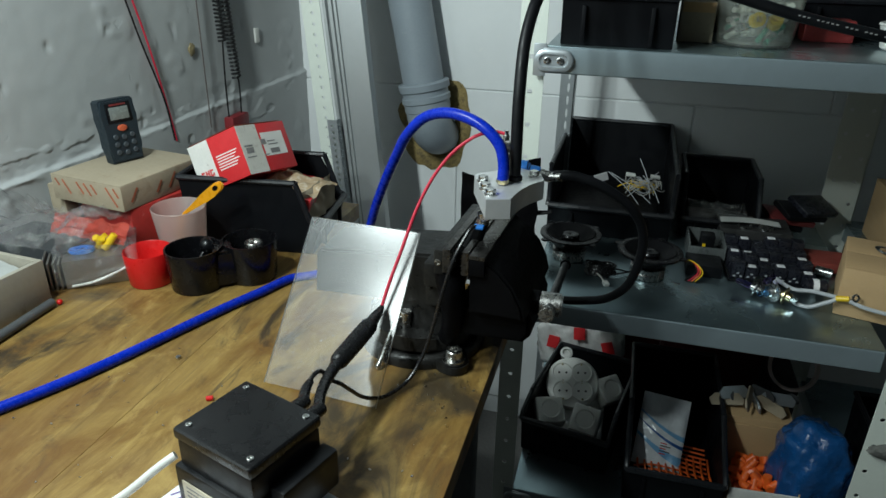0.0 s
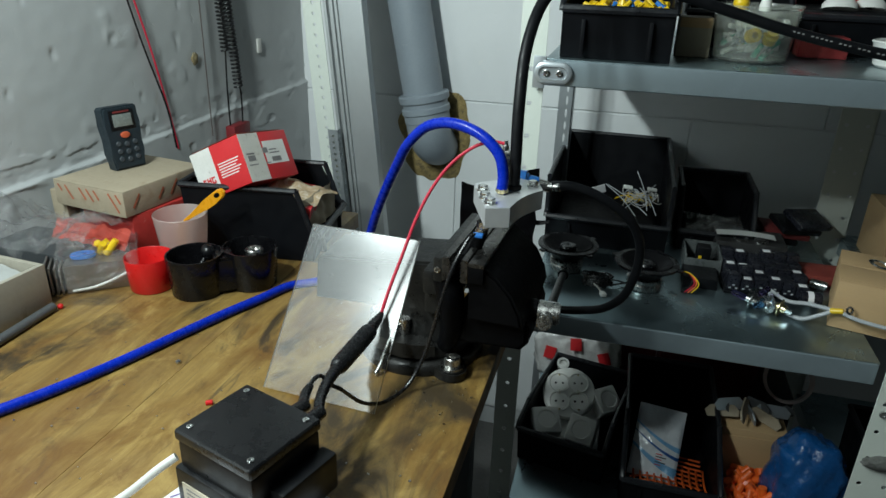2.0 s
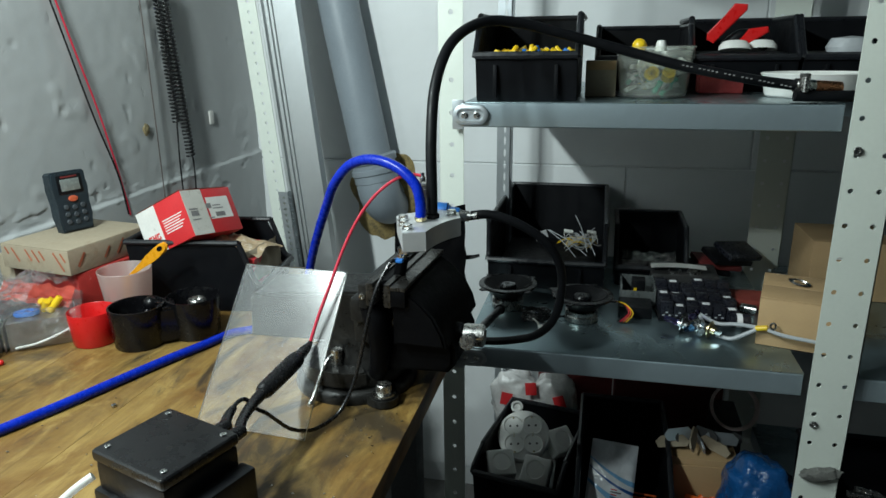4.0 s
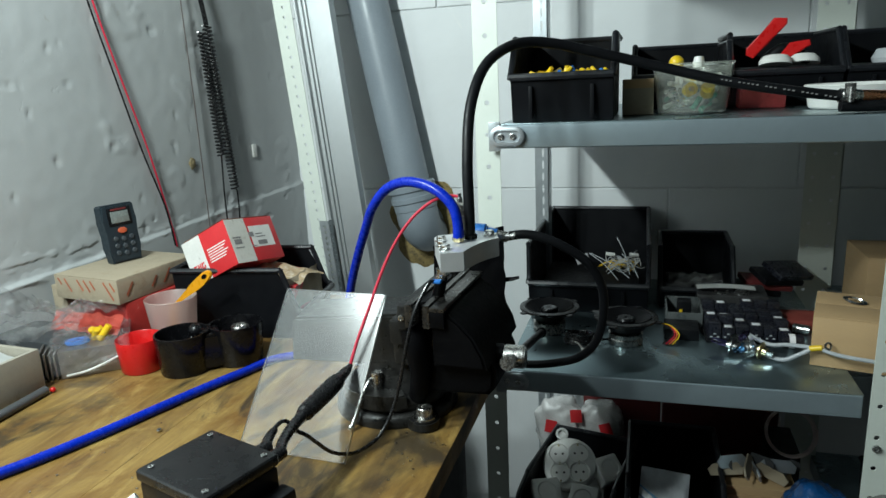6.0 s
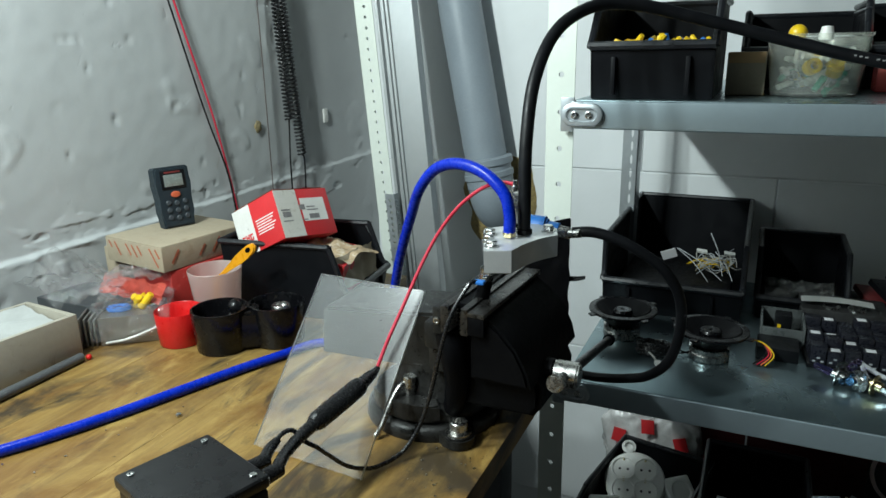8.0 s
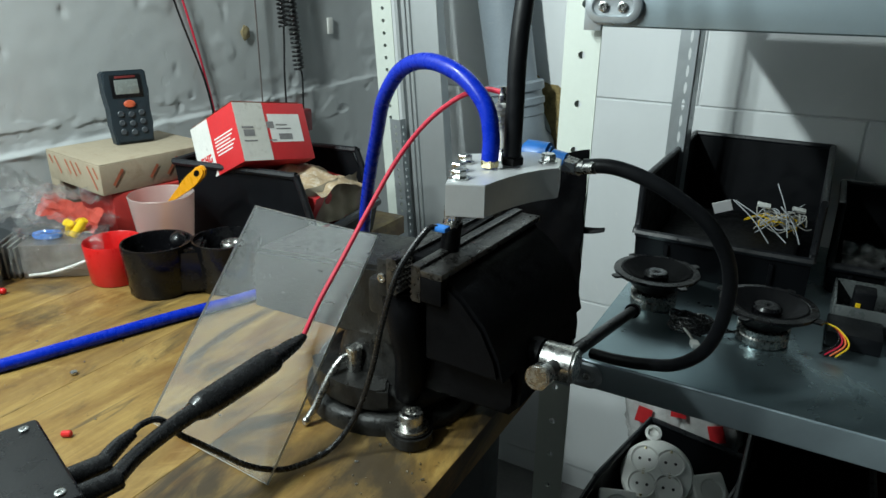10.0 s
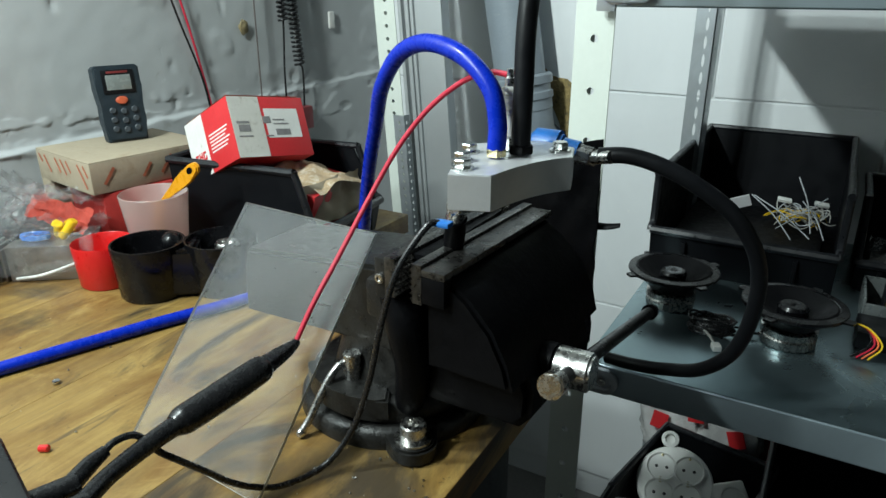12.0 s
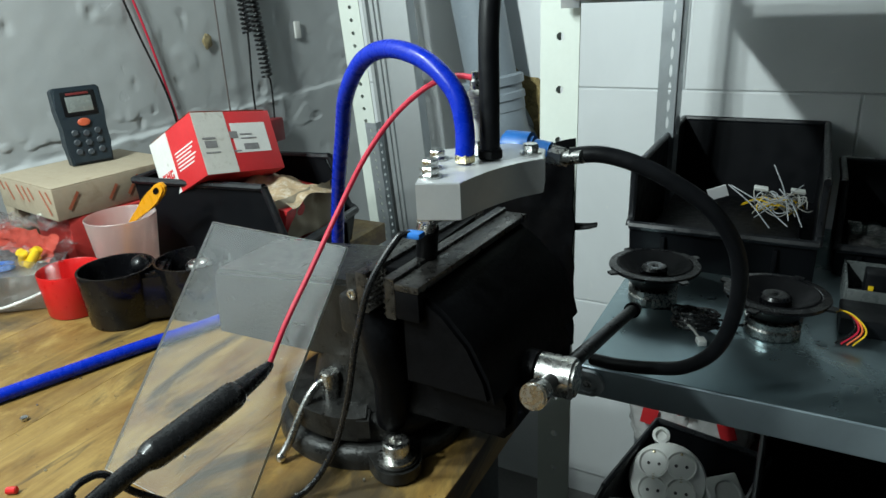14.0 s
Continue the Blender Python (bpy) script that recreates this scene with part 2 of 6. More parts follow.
M_WALL = wall_paint("grey_wall_paint", (0.44, 0.455, 0.46), 0.40, 2.2, 26, 0.22, 0.002, (0.36, 0.36, 0.34))
M_BLOCK = wall_paint("white_block_paint", (0.82, 0.84, 0.85), 0.55, 3.0, 22, 0.3, 0.002, (0.80, 0.81, 0.80))
M_CONCRETE = surf("concrete_floor", (0.16, 0.155, 0.15), 0.75, 0, 0.3, 4, 90, 0.4, 0.003)
# near-black for the unseen room surfaces, so that little light bounces back
M_UNSEEN = surf("low_bounce_dark", (0.07, 0.073, 0.076), 0.8, 0, 0.12, 3, 60, 0.3, 0.002)
M_BENCH = wood_top("bench_boards", (0.355, 0.232, 0.070), (0.250, 0.150, 0.040), (0.115, 0.060, 0.017), (0.028, 0.021, 0.014))
M_GALV = brushed("galvanised_steel", (0.52, 0.56, 0.59), 0.30, (9, 9, 9), 0.65, 0.22, 14)
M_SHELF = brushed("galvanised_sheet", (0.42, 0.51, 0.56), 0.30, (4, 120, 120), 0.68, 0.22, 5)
# the same sheet for the decks, with their shade put into a darker colour
M_DECK_SHADED = brushed("shaded_galvanised_deck", (0.29, 0.38, 0.41), 0.24, (4, 120, 120), 0.88, 0.22, 5)
M_POST = surf("cream_powder_coat", (0.66, 0.70, 0.64), 0.42, 0, 0.06, 6, 150, 0.06, dirt=(0.40, 0.40, 0.36), dirty=0.70)
M_POSTDARK = surf("grey_post_steel", (0.10, 0.105, 0.11), 0.5, 0.3, 0.25, 8, 120, 0.1)
M_ALU = brushed("milled_aluminium", (0.70, 0.71, 0.72), 0.36, (3, 3, 420), 0.55, 0.12, 30)
M_ALUPLATE = brushed("aluminium_profile", (0.50, 0.52, 0.53), 0.36, (200, 200, 4), 0.6, 0.12, 6)
M_CAST = surf("black_cast_iron_paint", (0.0032, 0.0032, 0.0038), 0.42, 0.0, 0.35, 30, 240, 0.30, 0.0012, dirt=(0.008, 0.0075, 0.007), dirty=0.66, spec=0.07)
M_CASTWORN = surf("worn_oily_cast_iron", (0.018, 0.0175, 0.0165), 0.36, 0.1, 0.5, 24, 260, 0.5, 0.0015, dirt=(0.006, 0.006, 0.006), dirty=0.46, spec=0.35)
M_JAW = surf("oily_jaw_steel", (0.11, 0.105, 0.10), 0.32, 0.9, 0.4, 40, 300, 0.25, 0.0008, dirt=(0.02, 0.02, 0.02), dirty=0.5)
M_STEEL = surf("bright_steel", (0.58, 0.57, 0.55), 0.28, 1.0, 0.2, 60, 400, 0.08, dirt=(0.16, 0.14, 0.12), dirty=0.62)
M_ZINC = surf("zinc_bolt", (0.62, 0.63, 0.62), 0.25, 1.0, 0.15, 80, 400, 0.05)
M_BRASS = surf("brass", (0.58, 0.50, 0.30), 0.3, 1.0, 0.15, 80, 400, 0.05)
M_COPPER = surf("copper", (0.75, 0.33, 0.18), 0.3, 1.0, 0.15, 80, 400, 0.05)
M_BLACKP = surf("black_plastic", (0.006, 0.0065, 0.008), 0.38, 0, 0.3, 14, 300, 0.12, 0.0005, dirt=(0.016, 0.016, 0.016), dirty=0.74, spec=0.3)
M_BINP = surf("black_bin_plastic", (0.005, 0.0055, 0.007), 0.48, 0, 0.3, 10, 350, 0.2, 0.0005, dirt=(0.009, 0.009, 0.011), dirty=0.72, spec=0.12)
# bin plastic for the rims, paler and bluish to paint in their highlights
M_BINRIM = surf("bin_rim_highlight", (0.010, 0.011, 0.014), 0.36, 0, 0.3, 40, 300, 0.15, 0.0005, dirt=(0.024, 0.025, 0.028), dirty=0.60, spec=0.5)
M_RUBBER = surf("black_rubber", (0.006, 0.0065, 0.008), 0.44, 0, 0.3, 20, 300, 0.15, dirt=(0.012, 0.012, 0.013), dirty=0.74, spec=0.22)
M_SHRINK = surf("black_shrink_sleeve", (0.010, 0.010, 0.011), 0.26, 0, 0.25, 60, 300, 0.2, 0.0008)
M_BLUE = surf("blue_silicone", (0.002, 0.022, 0.40), 0.28, 0, 0.15, 25, 200, 0.05, spec=0.3)
M_REDWIRE = surf("red_wire", (0.55, 0.02, 0.05), 0.4, 0, 0.15, 40, 200, 0.05)
M_REDP = surf("red_plastic", (0.62, 0.012, 0.012), 0.35, 0, 0.1, 20, 200, 0.06)
M_WHITEP = surf("white_plastic", (0.74, 0.74, 0.71), 0.4, 0, 0.08, 20, 200, 0.06, dirt=(0.5, 0.49, 0.45), dirty=0.70)
M_GREYP = surf("grey_pipe_plastic", (0.27, 0.31, 0.35), 0.42, 0, 0.12, 8, 200, 0.06, dirt=(0.42, 0.44, 0.45), dirty=0.66)
M_CARD = surf("brown_cardboard", (0.50, 0.33, 0.17), 0.78, 0, 0.1, 10, 140, 0.2, 0.0006, stretch=(1, 1, 3))
M_CARDW = surf("white_carton", (0.36, 0.30, 0.215), 0.7, 0, 0.14, 12, 140, 0.15, dirt=(0.27, 0.20, 0.13), dirty=0.55)
M_REDCARD = surf("red_carton", (0.60, 0.025, 0.03), 0.42, 0, 0.12, 12, 140, 0.1)
M_LABEL = surf("white_label", (0.70, 0.69, 0.66), 0.5, 0, 0.12, 30, 200, 0.05, dirt=(0.35, 0.33, 0.31), dirty=0.60)
M_INK = surf("black_print", (0.03, 0.03, 0.03), 0.6, 0, 0.2, 50, 200, 0.0)
M_PRINTW = surf("white_print", (0.78, 0.76, 0.74), 0.55, 0, 0.1, 50, 200, 0.0)
M_YELLOW = surf("yellow_plastic", (0.80, 0.52, 0.015), 0.35, 0, 0.1, 30, 200, 0.05)
M_ORANGE = surf("orange_plastic", (0.85, 0.14, 0.02), 0.4, 0, 0.15, 30, 200, 0.05)
M_AMBER = surf("amber_handle", (0.80, 0.34, 0.01), 0.3, 0, 0.08, 30, 200, 0.03)
M_CYAN = surf("blue_cap_plastic", (0.02, 0.16, 0.52), 0.4, 0, 0.1, 30, 200, 0.05)
M_MILKY = clear("milky_plastic", (0.95, 0.80, 0.76), 0.35, 0.22)
M_ACRYL = thin_film("scuffed_acrylic", (0.012, 0.065), 0.24, 8.0, (0.95, 0.96, 0.96))
M_JAR = clear("cloudy_jar", (0.93, 0.96, 0.90), 0.12, 0.10, 1.2)
M_PAPER = surf("white_paper", (0.76, 0.76, 0.78), 0.7, 0, 0.06, 12, 200, 0.08)
M_GREYCABLE = surf("grey_cable", (0.42, 0.44, 0.46), 0.45, 0, 0.1, 30, 200, 0.05)

# ---- the room ----
def plain_box(name, lo, hi, material, label="", category="", at=(0, 0, 0), rz=0, bevel=0.0):
    bm = B()
    box(bm, lo, hi, bevel)
    return solo(name, bm, material, label, category, at, rz, kind="structure")


plain_box("floor", (-2.2, -3.0, -0.1), (3.0, 2.2, 0.0), M_CONCRETE, "grey concrete workshop floor", "floor")
# unseen ceiling and walls, added to close the room and hold fill light down
plain_box("ceiling", (-2.2, -3.0, 2.5), (3.0, 2.2, 2.6), M_UNSEEN, "unseen ceiling, kept dark to cut bounced light", "ceiling")
plain_box("unseen_wall_south", (-2.2, -3.1, 0.0), (3.0, -3.0, 2.5), M_UNSEEN, "unseen wall, kept dark to cut bounced light", "wall")
plain_box("unseen_wall_east", (2.6, -3.0, 0.0), (2.7, 2.2, 2.5), M_UNSEEN, "unseen wall, kept dark to cut bounced light", "wall")

# side wall: lumpy plaster, leaning slightly away from the line of the bench
WALL_RZ = -8.0
WALL_AT = pose(-0.90, 1.45, 0, 0, 0, WALL_RZ)


def wall_point(y, z, out=0.0):
    return WALL_AT @ Vector((out, y - 1.45, z))


def plaster(u, v):
    y, z = -4.6 + 5.2 * u, 2.5 * v
    p = Vector((0.0, y, z))
    d = 0.004 * noise.noise(p * 2.1) + 0.0012 * noise.noise(p * 9) + 0.0007 * noise.noise(p * 34)
    # patches where the plaster has blown or been filled, with hard edges
    patch = noise.noise(Vector((3, y * 6.5, z * 7.5))) + 0.55 * noise.noise(Vector((8, y * 21, z * 24)))
    d += 0.0022 * min(1.0, max(0.0, patch - 0.42) * 9)
    pit = noise.noise(Vector((14, y * 17, z * 26))) + 0.5 * noise.noise(Vector((2, y * 48, z * 40)))
    d -= 0.0030 * min(1.0, max(0.0, pit - 0.62) * 8)
    seam = 1.040 + 0.06 * (y + 0.38) + 0.004 * noise.noise(Vector((2, y * 5, 0))) + 0.003 * noise.noise(Vector((4, y * 23, 0)))
    d += 0.009 / (1 + math.exp(max(-60.0, min(60.0, (z - seam) * 900))))
    chip = noise.noise(Vector((5, y * 22, z * 34))) + 0.6 * noise.noise(Vector((9, y * 60, z * 80)))
    d += 0.0055 * max(0.0, chip + 0.10) * math.exp(-((z - seam) / 0.012) ** 2)
    flake = noise.noise(Vector((12, y * 16, z * 30))) + 0.5 * noise.noise(Vector((6, y * 50, z * 60)))
    d += 0.0022 * min(1.0, max(0.0, flake - 0.15) * 7) * math.exp(-((z - seam - 0.028) / 0.022) ** 2)
    return WALL_AT @ Vector((d, y, z))


def grid_lines(a, b, n):
    return [a + (b - a) * i / n for i in range(n + 1)]


bm = B()
ys = grid_lines(-3.2, -1.0, 12)[:-1] + grid_lines(-1.0, 0.55, 320)
zs = grid_lines(0.0, 0.85, 8)[:-1] + grid_lines(0.85, 0.98, 14)[:-1] + grid_lines(0.98, 1.09, 60)[:-1] + grid_lines(1.09, 1.75, 90)[:-1] + grid_lines(1.75, 2.5, 6)
g = [[bm.verts.new(plaster((y + 4.6) / 5.2, z / 2.5)) for z in zs] for y in ys]
for i in range(len(ys) - 1):
    for j in range(len(zs) - 1):
        bm.faces.new((g[i][j], g[i + 1][j], g[i + 1][j + 1], g[i][j + 1]))
box(bm, (-0.22, -3.2, 0.0), (-0.03, 0.55, 2.5), m=WALL_AT)
solo("wall_west", bm, M_WALL, "lumpy grey painted plaster wall with a rough ledge", "wall", kind="structure", angle=80)

# back wall: mortar bed behind large white painted blocks, each a piece of its own
BACK = 1.90
wall_back = plain_box("wall_north", (-1.3, BACK + 0.006, 0.0), (2.6, BACK + 0.2, 2.5), M_BLOCK, "white painted block wall with thin joints", "wall")

# ---- shelving ----
TOP, MID, LOW, FRONT = 1.302, 0.867, 0.432, 1.125
REAR = FRONT + 0.60


def punched(bm, w, z0, z1, cols, rows, m, r=0.0055, slot=1.0, thick=0.002):
    """A flat strip, w wide in x and z0 to z1 high, with a hole (or an upright slot) at every column and row; r is the half width."""
    hx, hz = r * 1.6, r * slot * 1.3
    xs = sorted({0.0, w, *[c + s * hx for c in cols for s in (-1, 1)]})
    rows = [q for q in rows if z0 + hz < q < z1 - hz]
    zz = sorted({z0, z1, *[q + s * hz for q in rows for s in (-1, 1)]})
    k = 8
    for y in (0.0, thick):
        for xa, xb in zip(xs, xs[1:]):
            for za, zb in zip(zz, zz[1:]):
                cx, cz = (xa + xb) / 2, (za + zb) / 2
                if any(abs(cx - c) < 1e-5 for c in cols) and any(abs(cz - q) < 1e-5 for q in rows):
                    a = [math.pi / 4 * (q + 0.5) for q in range(k)]
                    inner = [bm.verts.new(m @ Vector((cx + r * math.cos(t), y, cz + r * slot * math.sin(t)))) for t in a]
                    outer = [bm.verts.new(m @ Vector((x, y, z))) for x, z in ((xb, zb), (xa, zb), (xa, za), (xb, za))]
                    for q in range(4):
                        bm.faces.new((outer[q], inner[2 * q + 1], inner[2 * q]))
                        bm.faces.new((outer[q], outer[(q + 1) % 4], inner[(2 * q + 2) % k], inner[2 * q + 1]))
                    if y:
                        for q in range(k):
                            p0, p1 = inner[q].co, inner[(q + 1) % k].co
                            sh = m.to_3x3() @ Vector((0, -thick, 0))
                            bm.faces.new((inner[q], inner[(q + 1) % k], bm.verts.new(p1 + sh), bm.verts.new(p0 + sh)))
                else:
                    bm.faces.new([bm.verts.new(m @ Vector((x, y, z))) for x, z in ((xa, za), (xb, za), (xb, zb), (xa, zb))])
    for xa in (0.0, w):
        bm.faces.new([bm.verts.new(m @ Vector((xa, y, z))) for y, z in ((0, z0), (thick, z0), (thick, z1), (0, z1))])
    return bm


def spaced(z0, z1, step, extra=()):
    out = []
    z = z0
    while z < z1:
        out.append(round(z, 4))
        z += step
    return out + list(extra)


def lpost(name, x, y, wx, wy, turn, cols, label, dark=False, slots=False):
    """An upright angle post; its broad face looks to the front, the other flange runs back."""
    p = thing(name, label, "shelf post", (x, y, 0))
    mt = M_GALV if dark else M_POST
    rows = spaced(0.065, 2.2, 0.053)
    bm = B()
    if slots:
        punched(bm, wx, 0.0, 2.25, cols, spaced(0.05, 2.2, 0.030), Matrix(), 0.0028, 4.0)
    else:
        punched(bm, wx, 0.0, 2.25, cols, rows, Matrix(), 0.0042)
    part("front_flange", bm, mt, p)
    bm = B()
    side = pose(wx if turn > 0 else 0.0, 0.0, 0, 0, 0, 90)
    punched(bm, wy, 0.0, 2.25, [wy * 0.5], rows, side, 0.0042)
    part("side_flange", bm, mt, p)
    bm = B()
    box(bm, (-0.002, -0.002, 0.0), (wx + 0.002, wy * 0.9, 0.012), 0.002)
    part("foot", bm, M_BLACKP, p, "black plastic foot")
    return p


lpost("front_post", -0.084, 1.135, 0.039, 0.06, -1, [0.019], "cream steel shelf post with one row of holes")
lpost("rear_post", -0.075, REAR - 0.02, 0.034, 0.05, 1, [0.020], "galvanised steel rear shelf post with upright slots", True, True)
lpost("front_post", 0.529, 1.105, 0.068, 0.035, 1, [0.014, 0.052], "cream steel shelf post with two rows of holes")
lpost("rear_post", 0.535, REAR - 0.02, 0.075, 0.035, 1, [0.016, 0.058], "cream steel rear post with two rows of holes")
lpost("front_post", 1.55, 1.105, 0.068, 0.035, 1, [0.014, 0.052], "cream steel shelf post with two rows of holes")


def shelf(z, x0, x1, label):
    s = thing("shelf", label, "shelf", (x0, FRONT, z))
    w, d = x1 - x0, REAR - FRONT
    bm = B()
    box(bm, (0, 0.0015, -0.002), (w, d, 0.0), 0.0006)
    part("deck", bm, M_DECK_SHADED, s)
    bm = B()
    # the folded front lip: a face, a rolled top edge and a return at the foot
    prof = [(0.0015, -0.001), (0.0, -0.0025), (-0.0005, -0.006), (-0.0005, -0.035), (0.0, -0.0385), (0.002, -0.040), (0.016, -0.040), (0.016, -0.038), (0.003, -0.038), (0.002, -0.036), (0.002, -0.004)]
    a = [bm.verts.new((0.002, y, z2)) for y, z2 in prof]
    b = [bm.verts.new((w - 0.002, y, z2)) for y, z2 in prof]
    for i in range(len(prof)):
        j = (i + 1) % len(prof)
        bm.faces.new((a[i], a[j], b[j], b[i]))
    part("front_lip", bm, M_SHELF, s)
    bm = B()
    box(bm, (0, d - 0.002, -0.04), (w, d, -0.002), 0.0005)
    part("back_lip", bm, M_SHELF, s)
    for x in (0.0, w - 0.002):
        bm = B()
        box(bm, (x, 0.003, -0.04), (x + 0.002, d - 0.003, -0.003), 0.0005)
        part("side_lip", bm, M_SHELF, s)
    return s


def clip(x, z):
    """The stamped connector at the shelf's corner: a plate with a raised oval and two screws."""
    c = thing("shelf_clip", "galvanised stamped shelf connector with a raised oval and two screws", "bracket", (x, FRONT - 0.0015, z), group="shelf connectors")
    bm = B()
    box(bm, (-0.027, -0.002, -0.024), (-0.008, 0.002, 0.024), 0.0008)
    box(bm, (-0.012, -0.003, -0.018), (0.004, 0.0, 0.018), 0.0008)
    part("plate", bm, M_GALV, c)
    bm = B()
    rim = []
    n = 40
    for (ax, r, y) in ((0.013, 0.0165, -0.001), (0.013, 0.016, -0.006), (0.013, 0.0135, -0.0075), (0.0125, 0.0095, -0.0075), (0.0125, 0.008, -0.0045), (0.0125, 0.0005, -0.004)):
        ring = []
        for q in range(n):
            t = 2 * math.pi * q / n
            ring.append(bm.verts.new((0.004 + ax * (1 if math.cos(t) > 0 else -1) * (abs(math.cos(t)) > 1e-6) + r * math.cos(t), y, r * math.sin(t))))
        rim.append(ring)
    for r0, r1 in zip(rim, rim[1:]):
        for q in range(n):
            bm.faces.new((r0[q], r0[(q + 1) % n], r1[(q + 1) % n], r1[q]))
    bm.faces.new(rim[-1])
    part("oval", bm, M_GALV, c)
    for sx in (-0.006, 0.014):
        bm = B()
        capscrew(bm, (0, 0, 0), 0.0052, 0.003, pose(sx, -0.0042, 0, 90, 0, 0))
        part("screw", bm, M_ZINC, c)
    return c


for z, lab in ((TOP, "galvanised steel upper shelf with a folded lip"), (MID, "dusty galvanised steel middle shelf with a folded lip"), (LOW, "galvanised steel lower shelf in shade")):
    shelf(z, -0.0435, 0.526, lab)
    shelf(z, 0.600, 1.54, "galvanised steel shelf in the next bay")
    clip(-0.034, z - 0.020)
# unseen shelf over the next bay, added to block light from the wall there
shelf(TOP + 0.435, 0.600, 1.54, "galvanised steel shelf in the next bay")
shelf(TOP + 0.435, -0.0435, 0.526, "galvanised steel topmost shelf with a folded lip")
clip(-0.034, TOP + 0.415)
# torn grey sponge wedged on the right post
bm = B()
bmesh.ops.create_icosphere(bm, subdivisions=3, radius=1.0)
for v in bm.verts:
    p = v.co.copy()
    v.co = Vector((p.x * 0.030, p.y * 0.010, p.z * 0.013)) * (1 + 0.35 * noise.noise(p * 2.1)) + Vector((0, 0, 0.004 * p.x))
solo("foam_scrap", bm, surf("grey_foam", (0.13, 0.13, 0.12), 0.9, 0, 0.4, 60, 260, 0.6, 0.003), "torn grey foam scrap stuck on the post", "scrap", (0.566, 1.100, 0.700))
for z in (1.238, 0.79):
    bm = B()
    capscrew(bm, (0, 0, 0), 0.006, 0.004, pose(0, 0, 0, 90, 0, 0))
    solo("post_screw", bm, M_ZINC, "small zinc screw in the cream post", "screw", (0.543, 1.104, z), group="post screws")

# ---- workbench ----
bench = thing("workbench", "worn oil-stained wooden workbench on a black steel frame", "workbench", (0, 0, 0))
EDGE = -0.052
xs = [EDGE, -0.262, -0.47, -0.68, -0.86]
for i, (xb, xa) in enumerate(zip(xs, xs[1:])):
    y1 = 1.095 if i == 0 else 1.125 if i == 1 else 1.40
    bm = B()
    box(bm, (xa + 0.0001, -0.6, 0.866), (xb - 0.0001, y1, 0.900), 0.0005, 1)
    bm.verts.ensure_lookup_table()
    part("board", bm, M_BENCH, bench)
for x in (-0.13, -0.80):
    for y in (-0.45, 1.03):
        bm = B()
        box(bm, (x - 0.025, y - 0.025, 0.0), (x + 0.025, y + 0.025, 0.866), 0.004)
        part("leg", bm, M_POSTDARK, bench)
for x in (-0.13, -0.80):
    bm = B()
    box(bm, (x - 0.02, -0.425, 0.81), (x + 0.02, 1.005, 0.8655), 0.003)
    part("rail", bm, M_POSTDARK, bench)
for y in (-0.45, 1.03):
    bm = B()
    box(bm, (-0.775, y - 0.02, 0.81), (-0.155, y + 0.02, 0.8655), 0.003)
    part("crossrail", bm, M_POSTDARK, bench)

# ---- bench vise ----
vise = thing("bench_vise", "heavy black cast-iron bench vise with oily jaws and swivel base", "vise", (-0.17, 0.912, 0.900))
VX, VY, VZ = -0.17, 0.912, 0.900


def V(x, y, z):
    return Vector((x - VX, y - VY, z - VZ))


bm = B()
lathe(bm, [(0.092, 0.0), (0.093, 0.003), (0.091, 0.014), (0.086, 0.018), (0.074, 0.019), (0.0, 0.019)], 56)
part("base_ring", bm, M_CASTWORN, vise, angle=50)
for dx, dy in ((0.067, -0.072), (-0.082, 0.055), (0.067, 0.080)):
    d = Vector((dx, dy, 0)).normalized()
    side = Vector((-d.y, d.x, 0))
    c = Vector((dx, dy, 0))
    bm = B()
    out = [d * 0.065 + side * 0.030, d * 0.085 + side * 0.024]
    for k in range(9):
        a = math.pi / 2 - math.pi * k / 8
        out.append(c + d * 0.021 * math.cos(a) + side * 0.021 * math.sin(a))
    out += [d * 0.085 - side * 0.024, d * 0.065 - side * 0.030]
    prism(bm, [(p.x, p.y) for p in out], 0.0, 0.0155, 0.0025)
    lug = part("lug", bm, M_CASTWORN, vise)
    bm = B()
    lathe(bm, [(0.006, 0.0156), (0.0165, 0.0156), (0.0165, 0.018), (0.006, 0.018)], 28, Matrix.Translation(c))
    part("washer", bm, M_STEEL, lug)
    bm = B()
    capscrew(bm, c + Vector((0, 0, 0.018)), 0.0115, 0.014)
    part("cap_screw", bm, M_STEEL, lug, "bright steel hexagon-socket bolt")
# swivel deck with its raised clamp sector
bm = B()
lathe(bm, [(0.079, 0.0192), (0.080, 0.022), (0.079, 0.037), (0.075, 0.040), (0.0, 0.041)], 56)
part("swivel_deck", bm, M_CASTWORN, vise, angle=50)
bm = B()
sector = [(0.050 * math.cos(a), 0.050 * math.sin(a)) for a in np.linspace(-2.45, -1.05, 10)]
sector = [(0.084 * math.cos(a), 0.084 * math.sin(a)) for a in np.linspace(-1.05, -2.45, 12)] + sector
prism(bm, sector, 0.024, 0.046, 0.0025)
part("clamp_sector", bm, M_CASTWORN, vise)
pin = V(-0.179, 0.857, 0.0)
bm = B()
cyl(bm, (pin.x, pin.y, 0.041), (pin.x, pin.y, 0.071), 0.0088, 0.0085, 24, 0.0012)
clamp_pin = part("clamp_pin", bm, M_STEEL, vise, "bright steel clamp pin")
bm = B()
tube(bm, [V(-0.181, 0.858, 0.962), V(-0.187, 0.846, 0.959), V(-0.193, 0.834, 0.944), V(-0.199, 0.818, 0.918), V(-0.203, 0.808, 0.9055)], 0.0036, 12)
